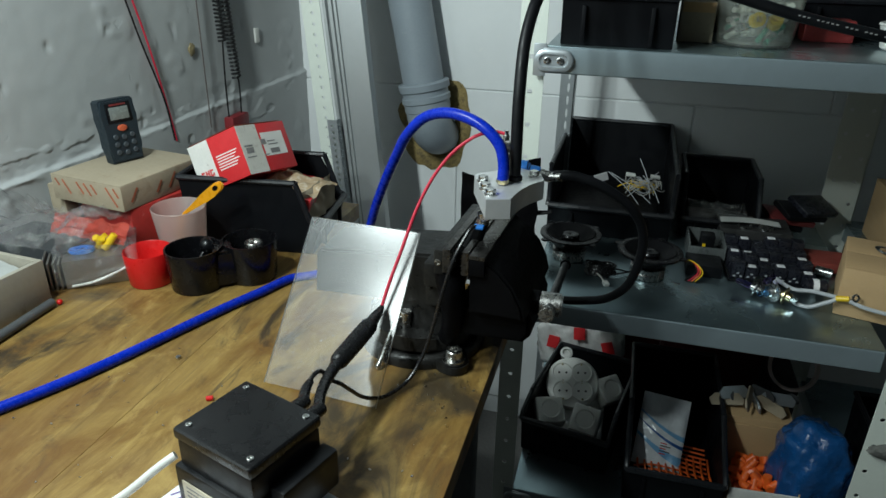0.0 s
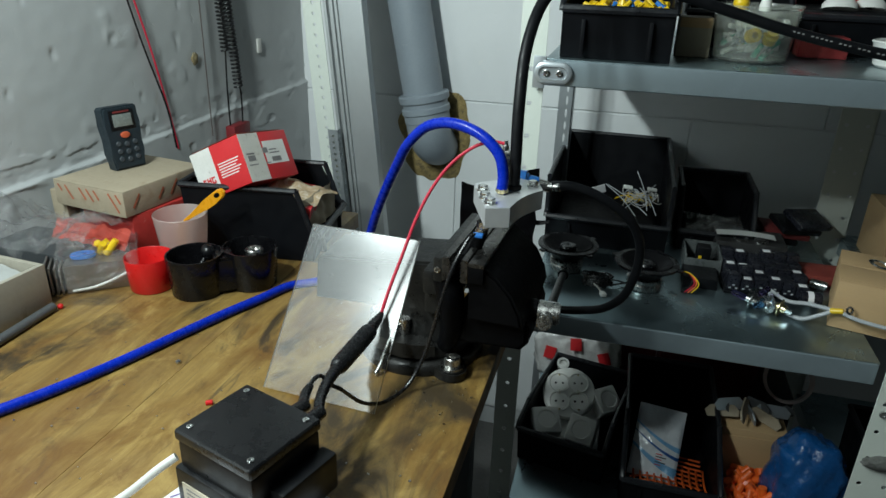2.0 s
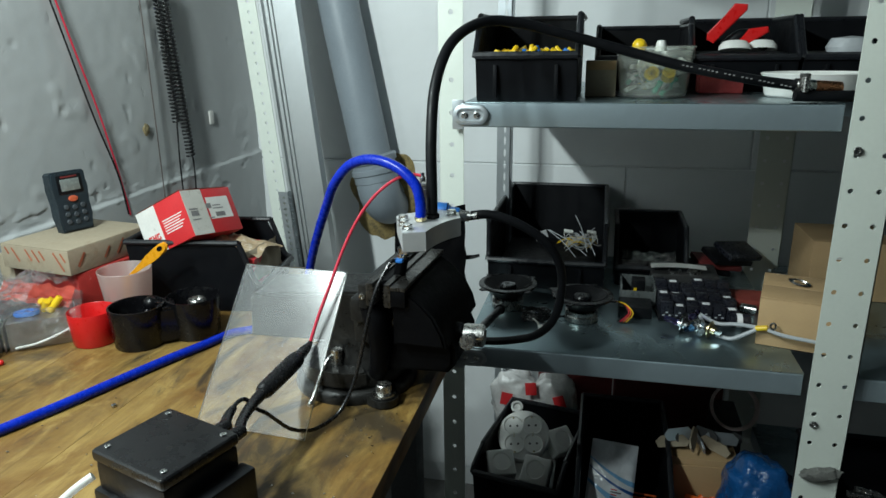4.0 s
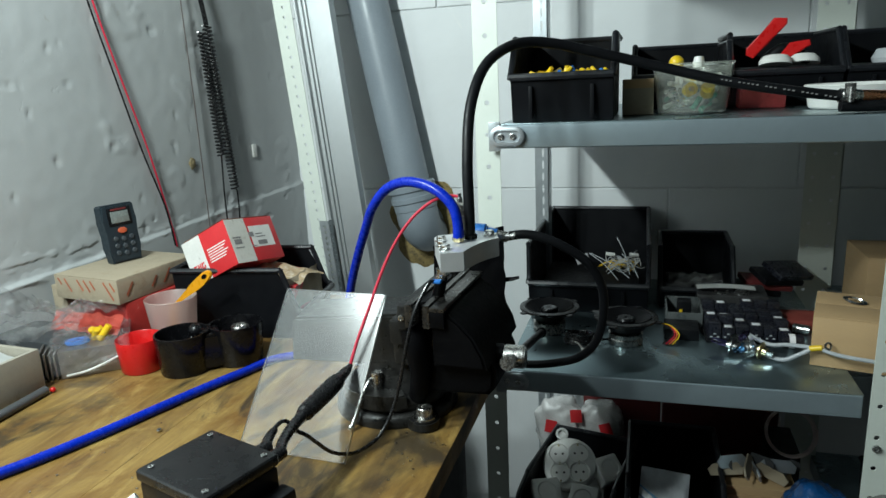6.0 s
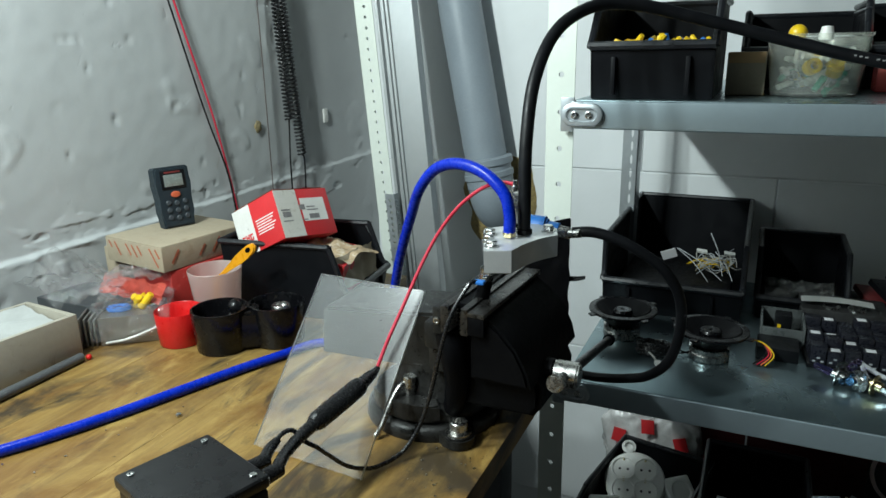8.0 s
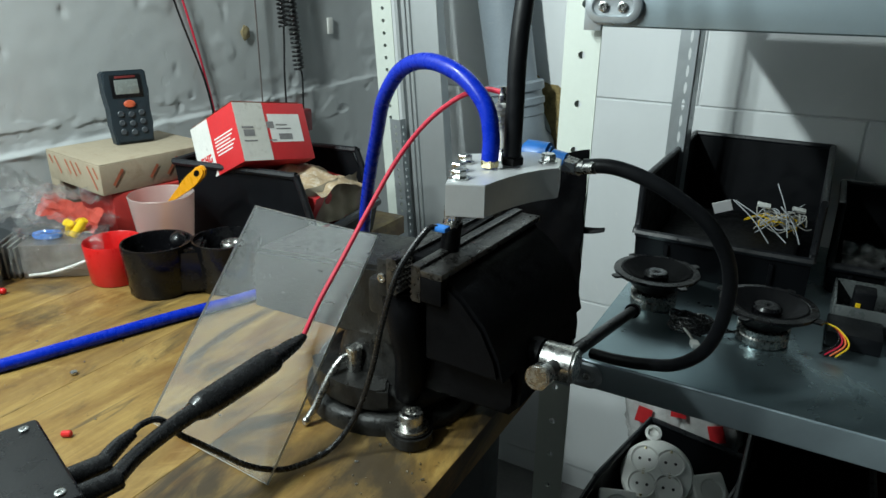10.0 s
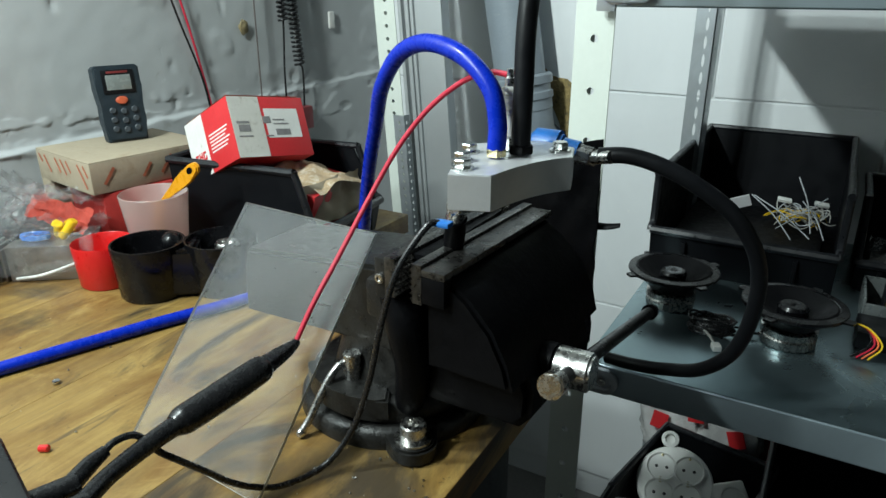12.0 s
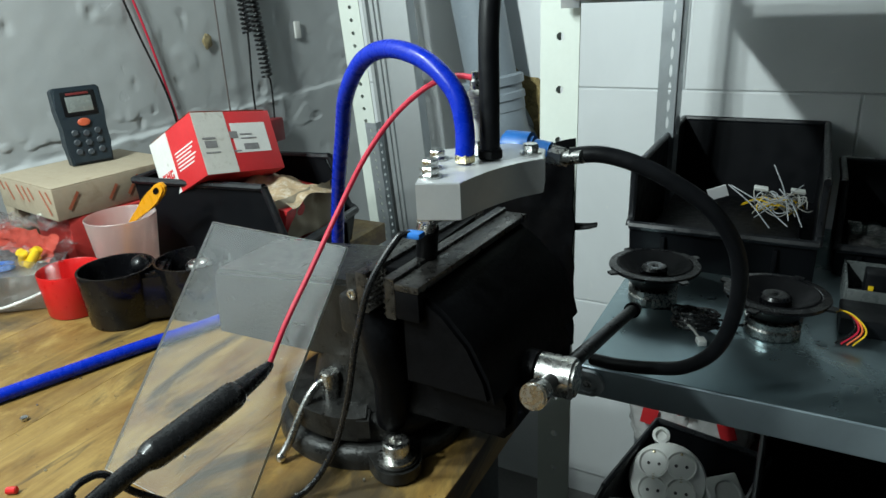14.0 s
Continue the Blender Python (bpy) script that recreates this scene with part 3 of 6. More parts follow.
bmesh.ops.create_uvsphere(bm, u_segments=12, v_segments=8, radius=0.0046, matrix=Matrix.Translation(V(-0.203, 0.808, 0.9052)))
part("clamp_lever", bm, M_STEEL, clamp_pin, "bent steel clamp lever")

# main casting: waisted column, throat and anvil
bm = B()
secs = [(0.041, 0.062, 0.058, 0.010), (0.060, 0.055, 0.052, 0.008), (0.085, 0.050, 0.046, 0.010), (0.108, 0.052, 0.046, 0.014), (0.120, 0.054, 0.046, 0.016)]
rings = []
for z, rx, ry, ox in secs:
    ring = []
    for q in range(40):
        a = 2 * math.pi * q / 40
        ca, sa = math.cos(a), math.sin(a)
        ring.append(bm.verts.new((ox + rx * math.copysign(abs(ca) ** 0.7, ca), ry * math.copysign(abs(sa) ** 0.7, sa), z)))
    rings.append(ring)
for r0, r1 in zip(rings, rings[1:]):
    for q in range(40):
        bm.faces.new((r0[q], r0[(q + 1) % 40], r1[(q + 1) % 40], r1[q]))
bm.faces.new(rings[-1])
bm.faces.new(rings[0][::-1])
part("column", bm, M_CASTWORN, vise, angle=60)
bm = B()
tube(bm, [V(-0.118, 0.853, 1.045), V(-0.110, 0.848, 1.015), V(-0.108, 0.850, 0.985), V(-0.112, 0.852, 0.955), V(-0.118, 0.858, 0.938)], [0.020, 0.019, 0.016, 0.014, 0.013], 16)
part("web", bm, M_CAST, vise, angle=70)
bm = B()
prism(bm, [(-0.150, 0.075), (-0.145, 0.137), (-0.138, 0.144), (0.034, 0.158), (0.034, 0.090), (0.0, 0.078)], -0.046, 0.046, 0.004, pose(0, 0, 0, 90, 0, 0))
part("anvil", bm, M_CASTWORN, vise, "flat oily anvil block behind the fixed jaw")
# the jaws sit slightly turned on the swivel; the head of the vise turns about the near end of the fixed jaw
TURN = Matrix.Translation(V(-0.105, 0.826, 1.087)) @ pose(0, 0, 0, 0, 0, -3.2) @ Matrix.Translation(-V(-0.105, 0.826, 1.087))
J0, J1 = 0.826, 1.012
bm = B()
box(bm, V(-0.132, J0 + 0.004, 1.048), V(-0.1185, J1 - 0.004, 1.083), 0.0025)
box(bm, V(-0.150, J0 + 0.012, 1.022), V(-0.120, J1 - 0.012, 1.058), 0.006)
box(bm, V(-0.152, J0 + 0.026, 0.985), V(-0.120, J1 - 0.026, 1.030), 0.006)
part("fixed_jaw", bm, M_CASTWORN, vise).matrix_basis = TURN


def jaw_plate(x0, x1, face):
    bm = B()
    box(bm, V(x0, J0, 1.054), V(x1, J1, 1.087), 0.0009)
    step = (J1 - J0) / 42
    for i in range(42):
        for j in range(6):
            y, z = J0 + step * (i + 0.5), 1.0575 + 0.0047 * j
            xf = x1 if face > 0 else x0
            c = V(xf, y, z)
            tip = bm.verts.new(c + Vector((face * 0.0022, 0, 0)))
            q = [bm.verts.new(c + Vector((0, sy * step * 0.48, sz * 0.0022))) for sy, sz in ((-1, -1), (1, -1), (1, 1), (-1, 1))]
            for k in range(4):
                bm.faces.new((q[k], q[(k + 1) % 4], tip))
    # the saw-cut end of the plate
    for j in range(6):
        z = 1.0575 + 0.0047 * j
        xf = x1 if face > 0 else x0
        a = V(xf, J0 + 0.0002, z)
        prism(bm, [(a.x - face * 0.001, a.z - 0.0020), (a.x + face * 0.0022, a.z), (a.x - face * 0.001, a.z + 0.0020)], -a.y - 0.004, -a.y, 0.0, pose(0, 0, 0, 90, 0, 0))
    ob = part("jaw_plate", bm, M_JAW, vise, "serrated oily steel jaw plate with bright ends")
    ob.matrix_basis = TURN
    return ob


jaw_plate(-0.1185, -0.1085, 1)
jaw_plate(-0.0925, -0.0835, -1)
bm = B()
capscrew(bm, (0, 0, 0), 0.0042, 0.002, Matrix.Translation(V(-0.1255, 0.8295, 1.066)) @ pose(0, 0, 0, 90, 0, 0))
part("jaw_screw", bm, M_STEEL, vise).matrix_basis = TURN
# moving jaw: a broad head with sloping shoulders, on a narrower slide
ROLLY = Matrix.Translation((-VX, 0, -VZ)) @ pose(0, 0, 0, 90, 0, 0)
bm = B()
prism(bm, [(-0.0835, 1.078), (-0.064, 1.076), (-0.046, 1.064), (-0.026, 1.043), (-0.013, 1.018), (-0.008, 0.998), (-0.0835, 0.998)], -(J1 - 0.005 - VY), -(J0 + 0.006 - VY), 0.0035, ROLLY)
part("moving_jaw", bm, M_CAST, vise, "black painted moving jaw casting").matrix_basis = TURN
bm = B()
prism(bm, [(-0.105, 0.998), (-0.009, 0.9985), (-0.003, 0.985), (-0.004, 0.962), (-0.014, 0.950), (-0.105, 0.946)], -(J1 - 0.032 - VY), -(J0 + 0.030 - VY), 0.006, ROLLY)
part("slide", bm, M_CAST, vise, "black box-section slide under the moving jaw").matrix_basis = TURN
# light on the jaw's top is put into this strip's paler steel
bm = B()
box(bm, V(-0.0832, J0 - 0.0005, 1.0785), V(-0.0620, J1 - 0.002, 1.0845), 0.0012)
part("jaw_strip", bm, M_JAW, vise, "top strip of the moving jaw, paler for the light on it").matrix_basis = TURN
bm = B()
box(bm, V(-0.0832, J0 - 0.0005, 1.0560), V(-0.0625, J0 + 0.010, 1.0782), 0.0014)
part("jaw_cheek", bm, M_CAST, vise).matrix_basis = TURN
bm = B()
cyl(bm, V(-0.03, 0.893, 0.994), V(0.004, 0.893, 0.994), 0.019, 0.017, 28, 0.002)
part("collar", bm, M_CAST, vise)
bm = B()
cyl(bm, V(0.002, 0.893, 0.994), V(0.034, 0.893, 0.994), 0.0165, 0.0165, 28, 0.0025)
head = part("spindle_head", bm, M_STEEL, vise, "bright worn spindle head")
a, b_ = Vector((0.018, 0.842, 1.006)), Vector((0.014, 1.178, 0.921))
bm = B()
cyl(bm, V(*a), V(*b_), 0.0066, 0.0066, 20, 0.001)
part("handle_bar", bm, surf("dark_steel_bar", (0.05, 0.05, 0.052), 0.35, 0.8, 0.3, 40, 300, 0.1), head, "dark steel sliding handle bar")
bm = B()
d = (b_ - a).normalized()
cyl(bm, V(*(a - d * 0.004)), V(*(a + d * 0.014)), 0.0105, 0.0100, 22, 0.0015)
part("bar_end", bm, M_STEEL, head, "bright steel end knob")
bm = B()
cyl(bm, V(*(b_ - d * 0.006)), V(*(b_ + d * 0.008)), 0.0095, 0.0088, 22, 0.0015)
part("bar_end", bm, M_CAST, head)

# black rubber flap standing behind the vise against the shelf post
bm = B()
def flap(u, v, side):
    x = -0.165 + 0.130 * u
    z = 0.9005 + (0.195 + 0.030 * u - 0.012 * math.sin(u * 5)) * v
    y = 1.112 + 0.010 * math.sin(3 * u + 2.0 * v) + 0.004 * noise.noise(Vector((u * 5, v * 6, 0))) + side * 0.004
    x += 0.004 * noise.noise(Vector((v * 9, 3, u))) * u
    return Vector((x, y - 0.008, z))
sheet(bm, lambda u, v: flap(u, v, 0), 24, 30)
sheet(bm, lambda u, v: flap(u, v, 1), 24, 30)
tube(bm, [(-0.045, 1.108, 1.040), (-0.025, 1.106, 1.043), (-0.012, 1.104, 1.047)], [0.005, 0.004, 0.003], 6, flat=0.4)
solo("rubber_flap", bm, M_CAST, "black rubber flap standing behind the vise", "rubber sheet", angle=60)
bm = B()
box(bm, (-0.075, 1.02, 0.9003), (-0.054, 1.092, 0.921), 0.002)
solo("wood_block", bm, M_BENCH, "small worn wooden block at the bench end", "wood block")

# ---- aluminium test head held in the vise ----
headt = thing("aluminium_test_head", "machined aluminium block with bolts, hose fittings and spark plug", "machine part", (-0.055, 0.895, 1.130))
HX, HY, HZ = -0.055, 0.895, 1.130


def H(x, y, z):
    return Vector((x - HX, y - HY, z - HZ))


arc = []
p0, p1, mid = Vector((-0.038, 0.847)), Vector((-0.008, 0.930)), Vector((-0.033, 0.902))
for k in range(13):
    t = k / 12
    q = p0 * (1 - t) ** 2 + mid * 2 * t * (1 - t) + p1 * t * t
    arc.append((q.x - HX, q.y - HY))
outline = [(-0.067 - HX, 0.836 - HY)] + arc + [(-0.018 - HX, 0.962 - HY), (-0.052 - HX, 0.975 - HY), (-0.098 - HX, 0.935 - HY), (-0.102 - HX, 0.925 - HY)]
bm = B()
prism(bm, outline, 0.0, 0.027, 0.0007)
part("block", bm, M_ALU, headt)
for k, (x, y) in enumerate(((-0.065, 0.855), (-0.076, 0.875), (-0.085, 0.903), (-0.024, 0.944))):
    bm = B()
    hexhead(bm, H(x, y, 1.157), 0.0068, 0.0068)
    part("hex_bolt", bm, M_ZINC, headt, "zinc-plated hexagon bolt")
bm = B()
hexhead(bm, H(-0.0585, 0.897, 1.157), 0.0085, 0.007, washer=False)
cyl(bm, H(-0.0585, 0.897, 1.163), H(-0.0585, 0.897, 1.172), 0.0055)
part("hose_barb", bm, M_BRASS, headt, "brass hose fitting")
bm = B()
hexhead(bm, H(-0.046, 0.915, 1.157), 0.0105, 0.008, washer=False)
part("gland", bm, M_CAST, headt)
# spark plug
bm = B()
px, py = -0.0615, 0.925
hexhead(bm, H(px, py, 1.157), 0.0088, 0.012, washer=False)
part("plug_hex", bm, M_ZINC, headt)
bm = B()
prof = [(0.0066, 0.0), (0.0066, 0.018)]
for k in range(4):
    z = 0.018 + 0.0055 * k
    prof += [(0.0066, z + 0.0005), (0.0072, z + 0.002), (0.0066, z + 0.0040), (0.0058, z + 0.0050)]
prof += [(0.0045, 0.0405), (0.0, 0.0405)]
lathe(bm, prof, 24, Matrix.Translation(H(px, py, 1.168)))
part("insulator", bm, surf("porcelain", (0.75, 0.74, 0.70), 0.2, 0, 0.06, 30, 200, 0.03), headt, "white ribbed spark plug insulator")
bm = B()
lathe(bm, [(0.0042, 0), (0.0042, 0.006), (0.0028, 0.0075), (0.0028, 0.013), (0.0, 0.0135)], 16, Matrix.Translation(H(px, py, 1.2085)))
part("terminal", bm, M_ZINC, headt)
# stem down into the jaws
bm = B()
lathe(bm, [(0.0105, -0.0005), (0.0105, -0.008)], 6, Matrix.Translation(H(-0.072, 0.862, 1.130)))
cyl(bm, H(-0.072, 0.862, 1.124), H(-0.078, 0.866, 1.112), 0.0075)
part("stem", bm, M_ZINC, headt)
bm = B()
cyl(bm, H(-0.0905, 0.885, 1.070), H(-0.076, 0.866, 1.114), 0.0085)
box(bm, H(-0.1075, 0.850, 1.062), H(-0.0935, 0.985, 1.084), 0.001)
part("shank", bm, M_CAST, headt, "dark shank clamped between the jaws")
bm = B()
box(bm, H(-0.084, 0.842, 1.1125), H(-0.070, 0.852, 1.1172), 0.0021)
part("cable_lug", bm, M_CYAN, headt, "blue crimped cable lug")
# blue fitting and grey nipple
bm = B()
cyl(bm, H(-0.064, 0.985, 1.152), H(-0.036, 0.985, 1.152), 0.0135, 0.0128, 28, 0.003)
cyl(bm, H(-0.036, 0.985, 1.151), H(-0.022, 0.985, 1.149), 0.0085, 0.0085, 18)
part("blue_fitting", bm, M_CYAN, headt, "blue plastic push fitting")
bm = B()
cyl(bm, H(-0.022, 0.985, 1.147), H(-0.006, 0.978, 1.147), 0.009, 0.008, 6)
cyl(bm, H(-0.006, 0.978, 1.147), H(0.010, 0.972, 1.150), 0.0062, 0.0055, 18)
part("nipple", bm, M_STEEL, headt)

# ---- hoses ----
bm = B()
tube(bm, [(-0.0585, 0.897, 1.160), (-0.0585, 0.898, 1.185), (-0.067, 0.901, 1.210), (-0.094, 0.908, 1.231), (-0.135, 0.922, 1.2385), (-0.176, 0.942, 1.226), (-0.210, 0.962, 1.193), (-0.235, 0.985, 1.152), (-0.258, 1.005, 1.110), (-0.285, 1.03, 1.055), (-0.312, 1.055, 0.990), (-0.340, 1.065, 0.940), (-0.372, 1.055, 0.914), (-0.410, 1.030, 0.908), (-0.440, 1.005, 0.908),
          (-0.462, 0.950, 0.908), (-0.490, 0.885, 0.908), (-0.520, 0.805, 0.908), (-0.556, 0.710, 0.908), (-0.600, 0.615, 0.908), (-0.66, 0.52, 0.908), (-0.74, 0.42, 0.908)], 0.0074, 18, 6)
solo("blue_hose", bm, M_BLUE, "glossy blue silicone hose looping up and along the bench", "hose", angle=80)
bm = B()
tube(bm, [(-0.046, 0.915, 1.160), (-0.046, 0.916, 1.20), (-0.048, 0.925, 1.27), (-0.048, 0.955, 1.34), (-0.035, 1.00, 1.395), (-0.002, 1.05, 1.423), (0.045, 1.085, 1.424), (0.11, 1.115, 1.408), (0.20, 1.14, 1.383), (0.30, 1.15, 1.356), (0.40, 1.155, 1.336), (0.47, 1.165, 1.326)], 0.0078, 18, 6)
bh = solo("black_hose", bm, M_RUBBER, "black rubber fuel hose arching from the block to the upper shelf", "hose", angle=80)
bm = B()
tube(bm, [(-0.002, 0.977, 1.149), (0.022, 0.980, 1.151), (0.048, 0.984, 1.145), (0.075, 0.990, 1.132), (0.108, 1.002, 1.106), (0.129, 1.018, 1.066), (0.132, 1.034, 1.016), (0.120, 1.048, 0.962), (0.092, 1.062, 0.927), (0.055, 1.078, 0.908), (0.020, 1.092, 0.896), (-0.012, 1.106, 0.888)], 0.0069, 18, 6)
solo("black_hose", bm, M_RUBBER, "black rubber hose bowing from the block down to the middle shelf", "hose", angle=80)
# ---- scuffed clear sheet leaning on the anvil ----
def sheet_plate():
    a, b, c, dd = Vector((-0.338, 0.735, 0.9005)), Vector((-0.175, 0.725, 0.9005)), Vector((-0.165, 0.884, 1.079)), Vector((-0.330, 0.894, 1.079))
    nrm = (b - a).cross(dd - a).normalized() * 0.0028
    bm = B()
    lo = [bm.verts.new(p) for p in (a, b, c, dd)]
    hi = [bm.verts.new(p + nrm) for p in (a, b, c, dd)]
    bm.faces.new(lo[::-1])
    bm.faces.new(hi)
    for i in range(4):
        bm.faces.new((lo[i], lo[(i + 1) % 4], hi[(i + 1) % 4], hi[i]))
    bm.faces.ensure_lookup_table()
    for f in bm.faces[2:]:
        f.material_index = 1
    ob = solo("clear_sheet", bm, [M_ACRYL, surf("sawn_acrylic_edge", (0.70, 0.72, 0.72), 0.4, 0, 0.2, 60, 300, 0.2)], "scuffed clear plastic sheet leaning on the vise", "plastic sheet")
    ob.visible_shadow = False
    return ob


sheet_plate()

# ---- cartons and laser meter ----
def frame_of(origin, u, v, w):
    """A pose whose axes are u, v, w, at origin."""
    u, v, w = Vector(u).normalized(), Vector(v).normalized(), Vector(w).normalized()
    return Matrix(((u.x, v.x, w.x, origin[0]), (u.y, v.y, w.y, origin[1]), (u.z, v.z, w.z, origin[2]), (0, 0, 0, 1)))


def bars(parent, mat, items, name="print"):
    """Flat printed marks: each (origin, along, up, length, height) a thin slip just proud of its face."""
    for o, a, u, l, h in items:
        a, u = Vector(a).normalized(), Vector(u).normalized()
        n = a.cross(u) * 0.0004
        o = Vector(o)
        bm = B()
        q = [bm.verts.new(o + n + a * x + u * y) for x, y in ((0, 0), (l, 0), (l, h), (0, h))]
        bm.faces.new(q)
        part(name, bm, mat, parent)


M_REDPRINT = surf("faded_red_print", (0.42, 0.05, 0.03), 0.7, 0, 0.3, 60, 200, 0.0)
C_AT = pose(-0.740, 0.990, 1.000, 0, 0, -8)
carton = thing("carton", "dusty white cardboard carton with faded red slanted print", "carton", C_AT)
bm = B()
box(bm, (-0.170, 0, 0), (0, 0.200, 0.046), 0.002)
part("body", bm, M_CARDW, carton)
bm = B()
box(bm, (-0.170, 0.0005, 0.0462), (-0.001, 0.198, 0.0475), 0.0005)
part("lid_flap", bm, M_CARDW, carton)
marks = []
for i in range(9):
    marks.append(((-0.160 + i * 0.0175, -0.0003, 0.040), (0.55, 0, -0.83), (0.83, 0, 0.55), 0.030 + 0.010 * (i % 2), 0.0042))
for i in range(6):
    marks.append(((0.0004, 0.020 + i * 0.03, 0.012), (0, 0.6, 0.8), (0, -0.8, 0.6), 0.032, 0.0045))
bars(carton, surf("worn_red_streak", (0.42, 0.12, 0.06), 0.7, 0, 0.4, 60, 200, 0.0), [(o, a, u, l * (0.5 + 0.5 * ((i * 7) % 5) / 4), h) for i, (o, a, u, l, h) in enumerate(marks) if i % 4 != 2])
bm = B()
box(bm, (-0.160, 0.004, 0), (-0.020, 0.165, 0.0985), 0.002)
red_under = solo("carton", bm, surf("red_patterned_carton", (0.42, 0.03, 0.025), 0.6, 0, 0.25, 25, 90, 0.1, dirt=(0.55, 0.45, 0.40), dirty=0.60), "red and white patterned carton lying under another", "carton", (-0.722, 0.995, 0.9005), -14)
# flared red wrapper in front of it
bm = B()
sheet(bm, lambda u, v: Vector((-0.885 + 0.165 * u, 0.985 - 0.012 * u - 0.022 * v + 0.006 * noise.noise(Vector((u * 9, v * 5, 1))), 0.986 - 0.030 * v + 0.006 * noise.noise(Vector((u * 7, v * 6, 4))))), 30, 10)
solo("red_wrapper", bm, M_REDPRINT, "crumpled red printed wrapper under the carton", "wrapper", angle=70)

M_METER = surf("dark_blue_grey_rubber", (0.012, 0.022, 0.030), 0.5, 0, 0.2, 30, 250, 0.12)
meter = thing("laser_meter", "dark blue-grey laser distance meter with orange key", "laser meter", pose(-0.832, 1.122, 1.0475, -7, 0, 69))
bm = B()
prism(bm, [(-0.030, 0.0), (0.030, 0.0), (0.0325, 0.03), (0.0315, 0.055), (0.0345, 0.085), (0.0345, 0.114), (0.030, 0.118), (-0.030, 0.118), (-0.0345, 0.114), (-0.0345, 0.085), (-0.0315, 0.055), (-0.0325, 0.03)], -0.015, 0.015, 0.0035, pose(0, 0, 0, 90, 0, 0))
part("body", bm, M_METER, meter)
bm = B()
box(bm, (-0.024, -0.0168, 0.075), (0.024, -0.0148, 0.111), 0.001)
part("bezel", bm, M_BLACKP, meter)
bm = B()
box(bm, (-0.0185, -0.0176, 0.080), (0.0185, -0.0166, 0.103), 0.0005)
part("screen", bm, surf("grey_display", (0.20, 0.22, 0.21), 0.25, 0, 0.12, 30, 200, 0.0), meter, "grey display")
bm = B()
box(bm, (-0.016, -0.0172, 0.1055), (0.016, -0.0165, 0.109), 0.0003)
part("badge", bm, surf("worn_red_badge", (0.16, 0.02, 0.02), 0.5, 0, 0.3, 60, 200, 0.0), meter, "red badge")
bm = B()
lathe(bm, [(0.0075, 0), (0.0075, 0.003), (0.006, 0.004), (0, 0.004)], 20, pose(0, -0.0148, 0.064, 90, 0, 0), 1.2, 0.8)
part("key", bm, surf("orange_key", (0.55, 0.10, 0.04), 0.5, 0, 0.1, 30, 200, 0.05), meter, "orange-red key")
for r in range(3):
    for c in range(3):
        bm = B()
        lathe(bm, [(0.0048, 0), (0.0048, 0.0022), (0.0038, 0.003), (0, 0.003)], 14, pose(-0.0165 + 0.0165 * c, -0.0148, 0.049 - 0.0145 * r - (0.002 if c == 1 else 0), 90, 0, 0))
        part("key", bm, surf("grey_key", (0.045, 0.055, 0.065), 0.5, 0, 0.1, 30, 200, 0.05) if (r + c) == 0 else bpy.data.materials["grey_key"], meter)

# ---- large storage bin with cartons ----
def storage_bin(name, label, m, L, W, H, lip, cut, mat=None, group="", taper=0.012, wall=0.003):
    """An open-fronted stacking bin. Length along x (the low front at x = L), width along y. lip: front height, cut: where the side begins to drop."""
    mat = mat or M_BINP
    t = thing(name, label, "storage bin", m, group=group)
    side = [(taper, 0.0), (L - taper, 0.0), (L, lip), (L - 0.012, lip + 0.012), (cut, H), (0.0, H)]
    for y0, y1, bev in ((0.0, wall, 0.0008), (W - wall, W, 0.0008)):
        bm = B()
        prism(bm, side, -y1, -y0, bev, pose(0, 0, 0, 90, 0, 0))
        part("side", bm, mat, t)
    bm = B()
    prism(bm, [(0.0, H), (taper, 0.0), (taper + wall, 0.0), (wall, H)], -(W - wall), -wall, 0.0, pose(0, 0, 0, 90, 0, 0))
    part("back", bm, mat, t)
    bm = B()
    prism(bm, [(L - taper, 0.0), (L, lip), (L - wall, lip), (L - taper - wall, 0.0)], -(W - wall), -wall, 0.0, pose(0, 0, 0, 90, 0, 0))
    part("front", bm, mat, t)
    bm = B()
    box(bm, (taper, wall, 0.0), (L - taper, W - wall, wall))
    part("base", bm, mat, t)
    bm = B()
    r = 0.0055
    for y in (0.0, W):
        tube(bm, [(0.0, y, H), (cut * 0.5, y, H), (cut, y, H), (cut + 0.010, y, H - 0.004), (L - 0.014, y, lip + 0.014), (L - 0.003, y, lip + 0.004), (L, y, lip - 0.002)], r, 8, 4)
    tube(bm, [(L, 0.0, lip), (L, W * 0.5, lip), (L, W, lip)], r * 1.2, 8, 2)
    tube(bm, [(0.0, 0.0, H), (0.0, W * 0.5, H), (0.0, W, H)], r, 8, 2)
    part("rim", bm, M_BINRIM, t)
    for k in (0.2, 0.8):
        bm = B()
        box(bm, (L - taper * 0.4, W * k - 0.003, 0.006), (L + 0.003, W * k + 0.003, lip * 0.8), 0.001)
        part("front_rib", bm, mat, t)
    return t


storage_bin("storage_bin", "black plastic stacking bin holding cartons on the bench", pose(-0.698, 1.090, 0.9005, 0, 0, 8), 0.262, 0.185, 0.138, 0.052, 0.215)

e1 = Vector((0.22, 0.966, -0.13)).normalized()
e3 = Vector((-0.88, 0.14, -0.43))
e3 = (e3 - e1 * e3.dot(e1)).normalized()
e2 = e1.cross(e3).normalized()
if e2.z > 0:
    e2 = -e2
F_AT = frame_of((-0.580, 1.108, 1.139), e1, e3, e2)
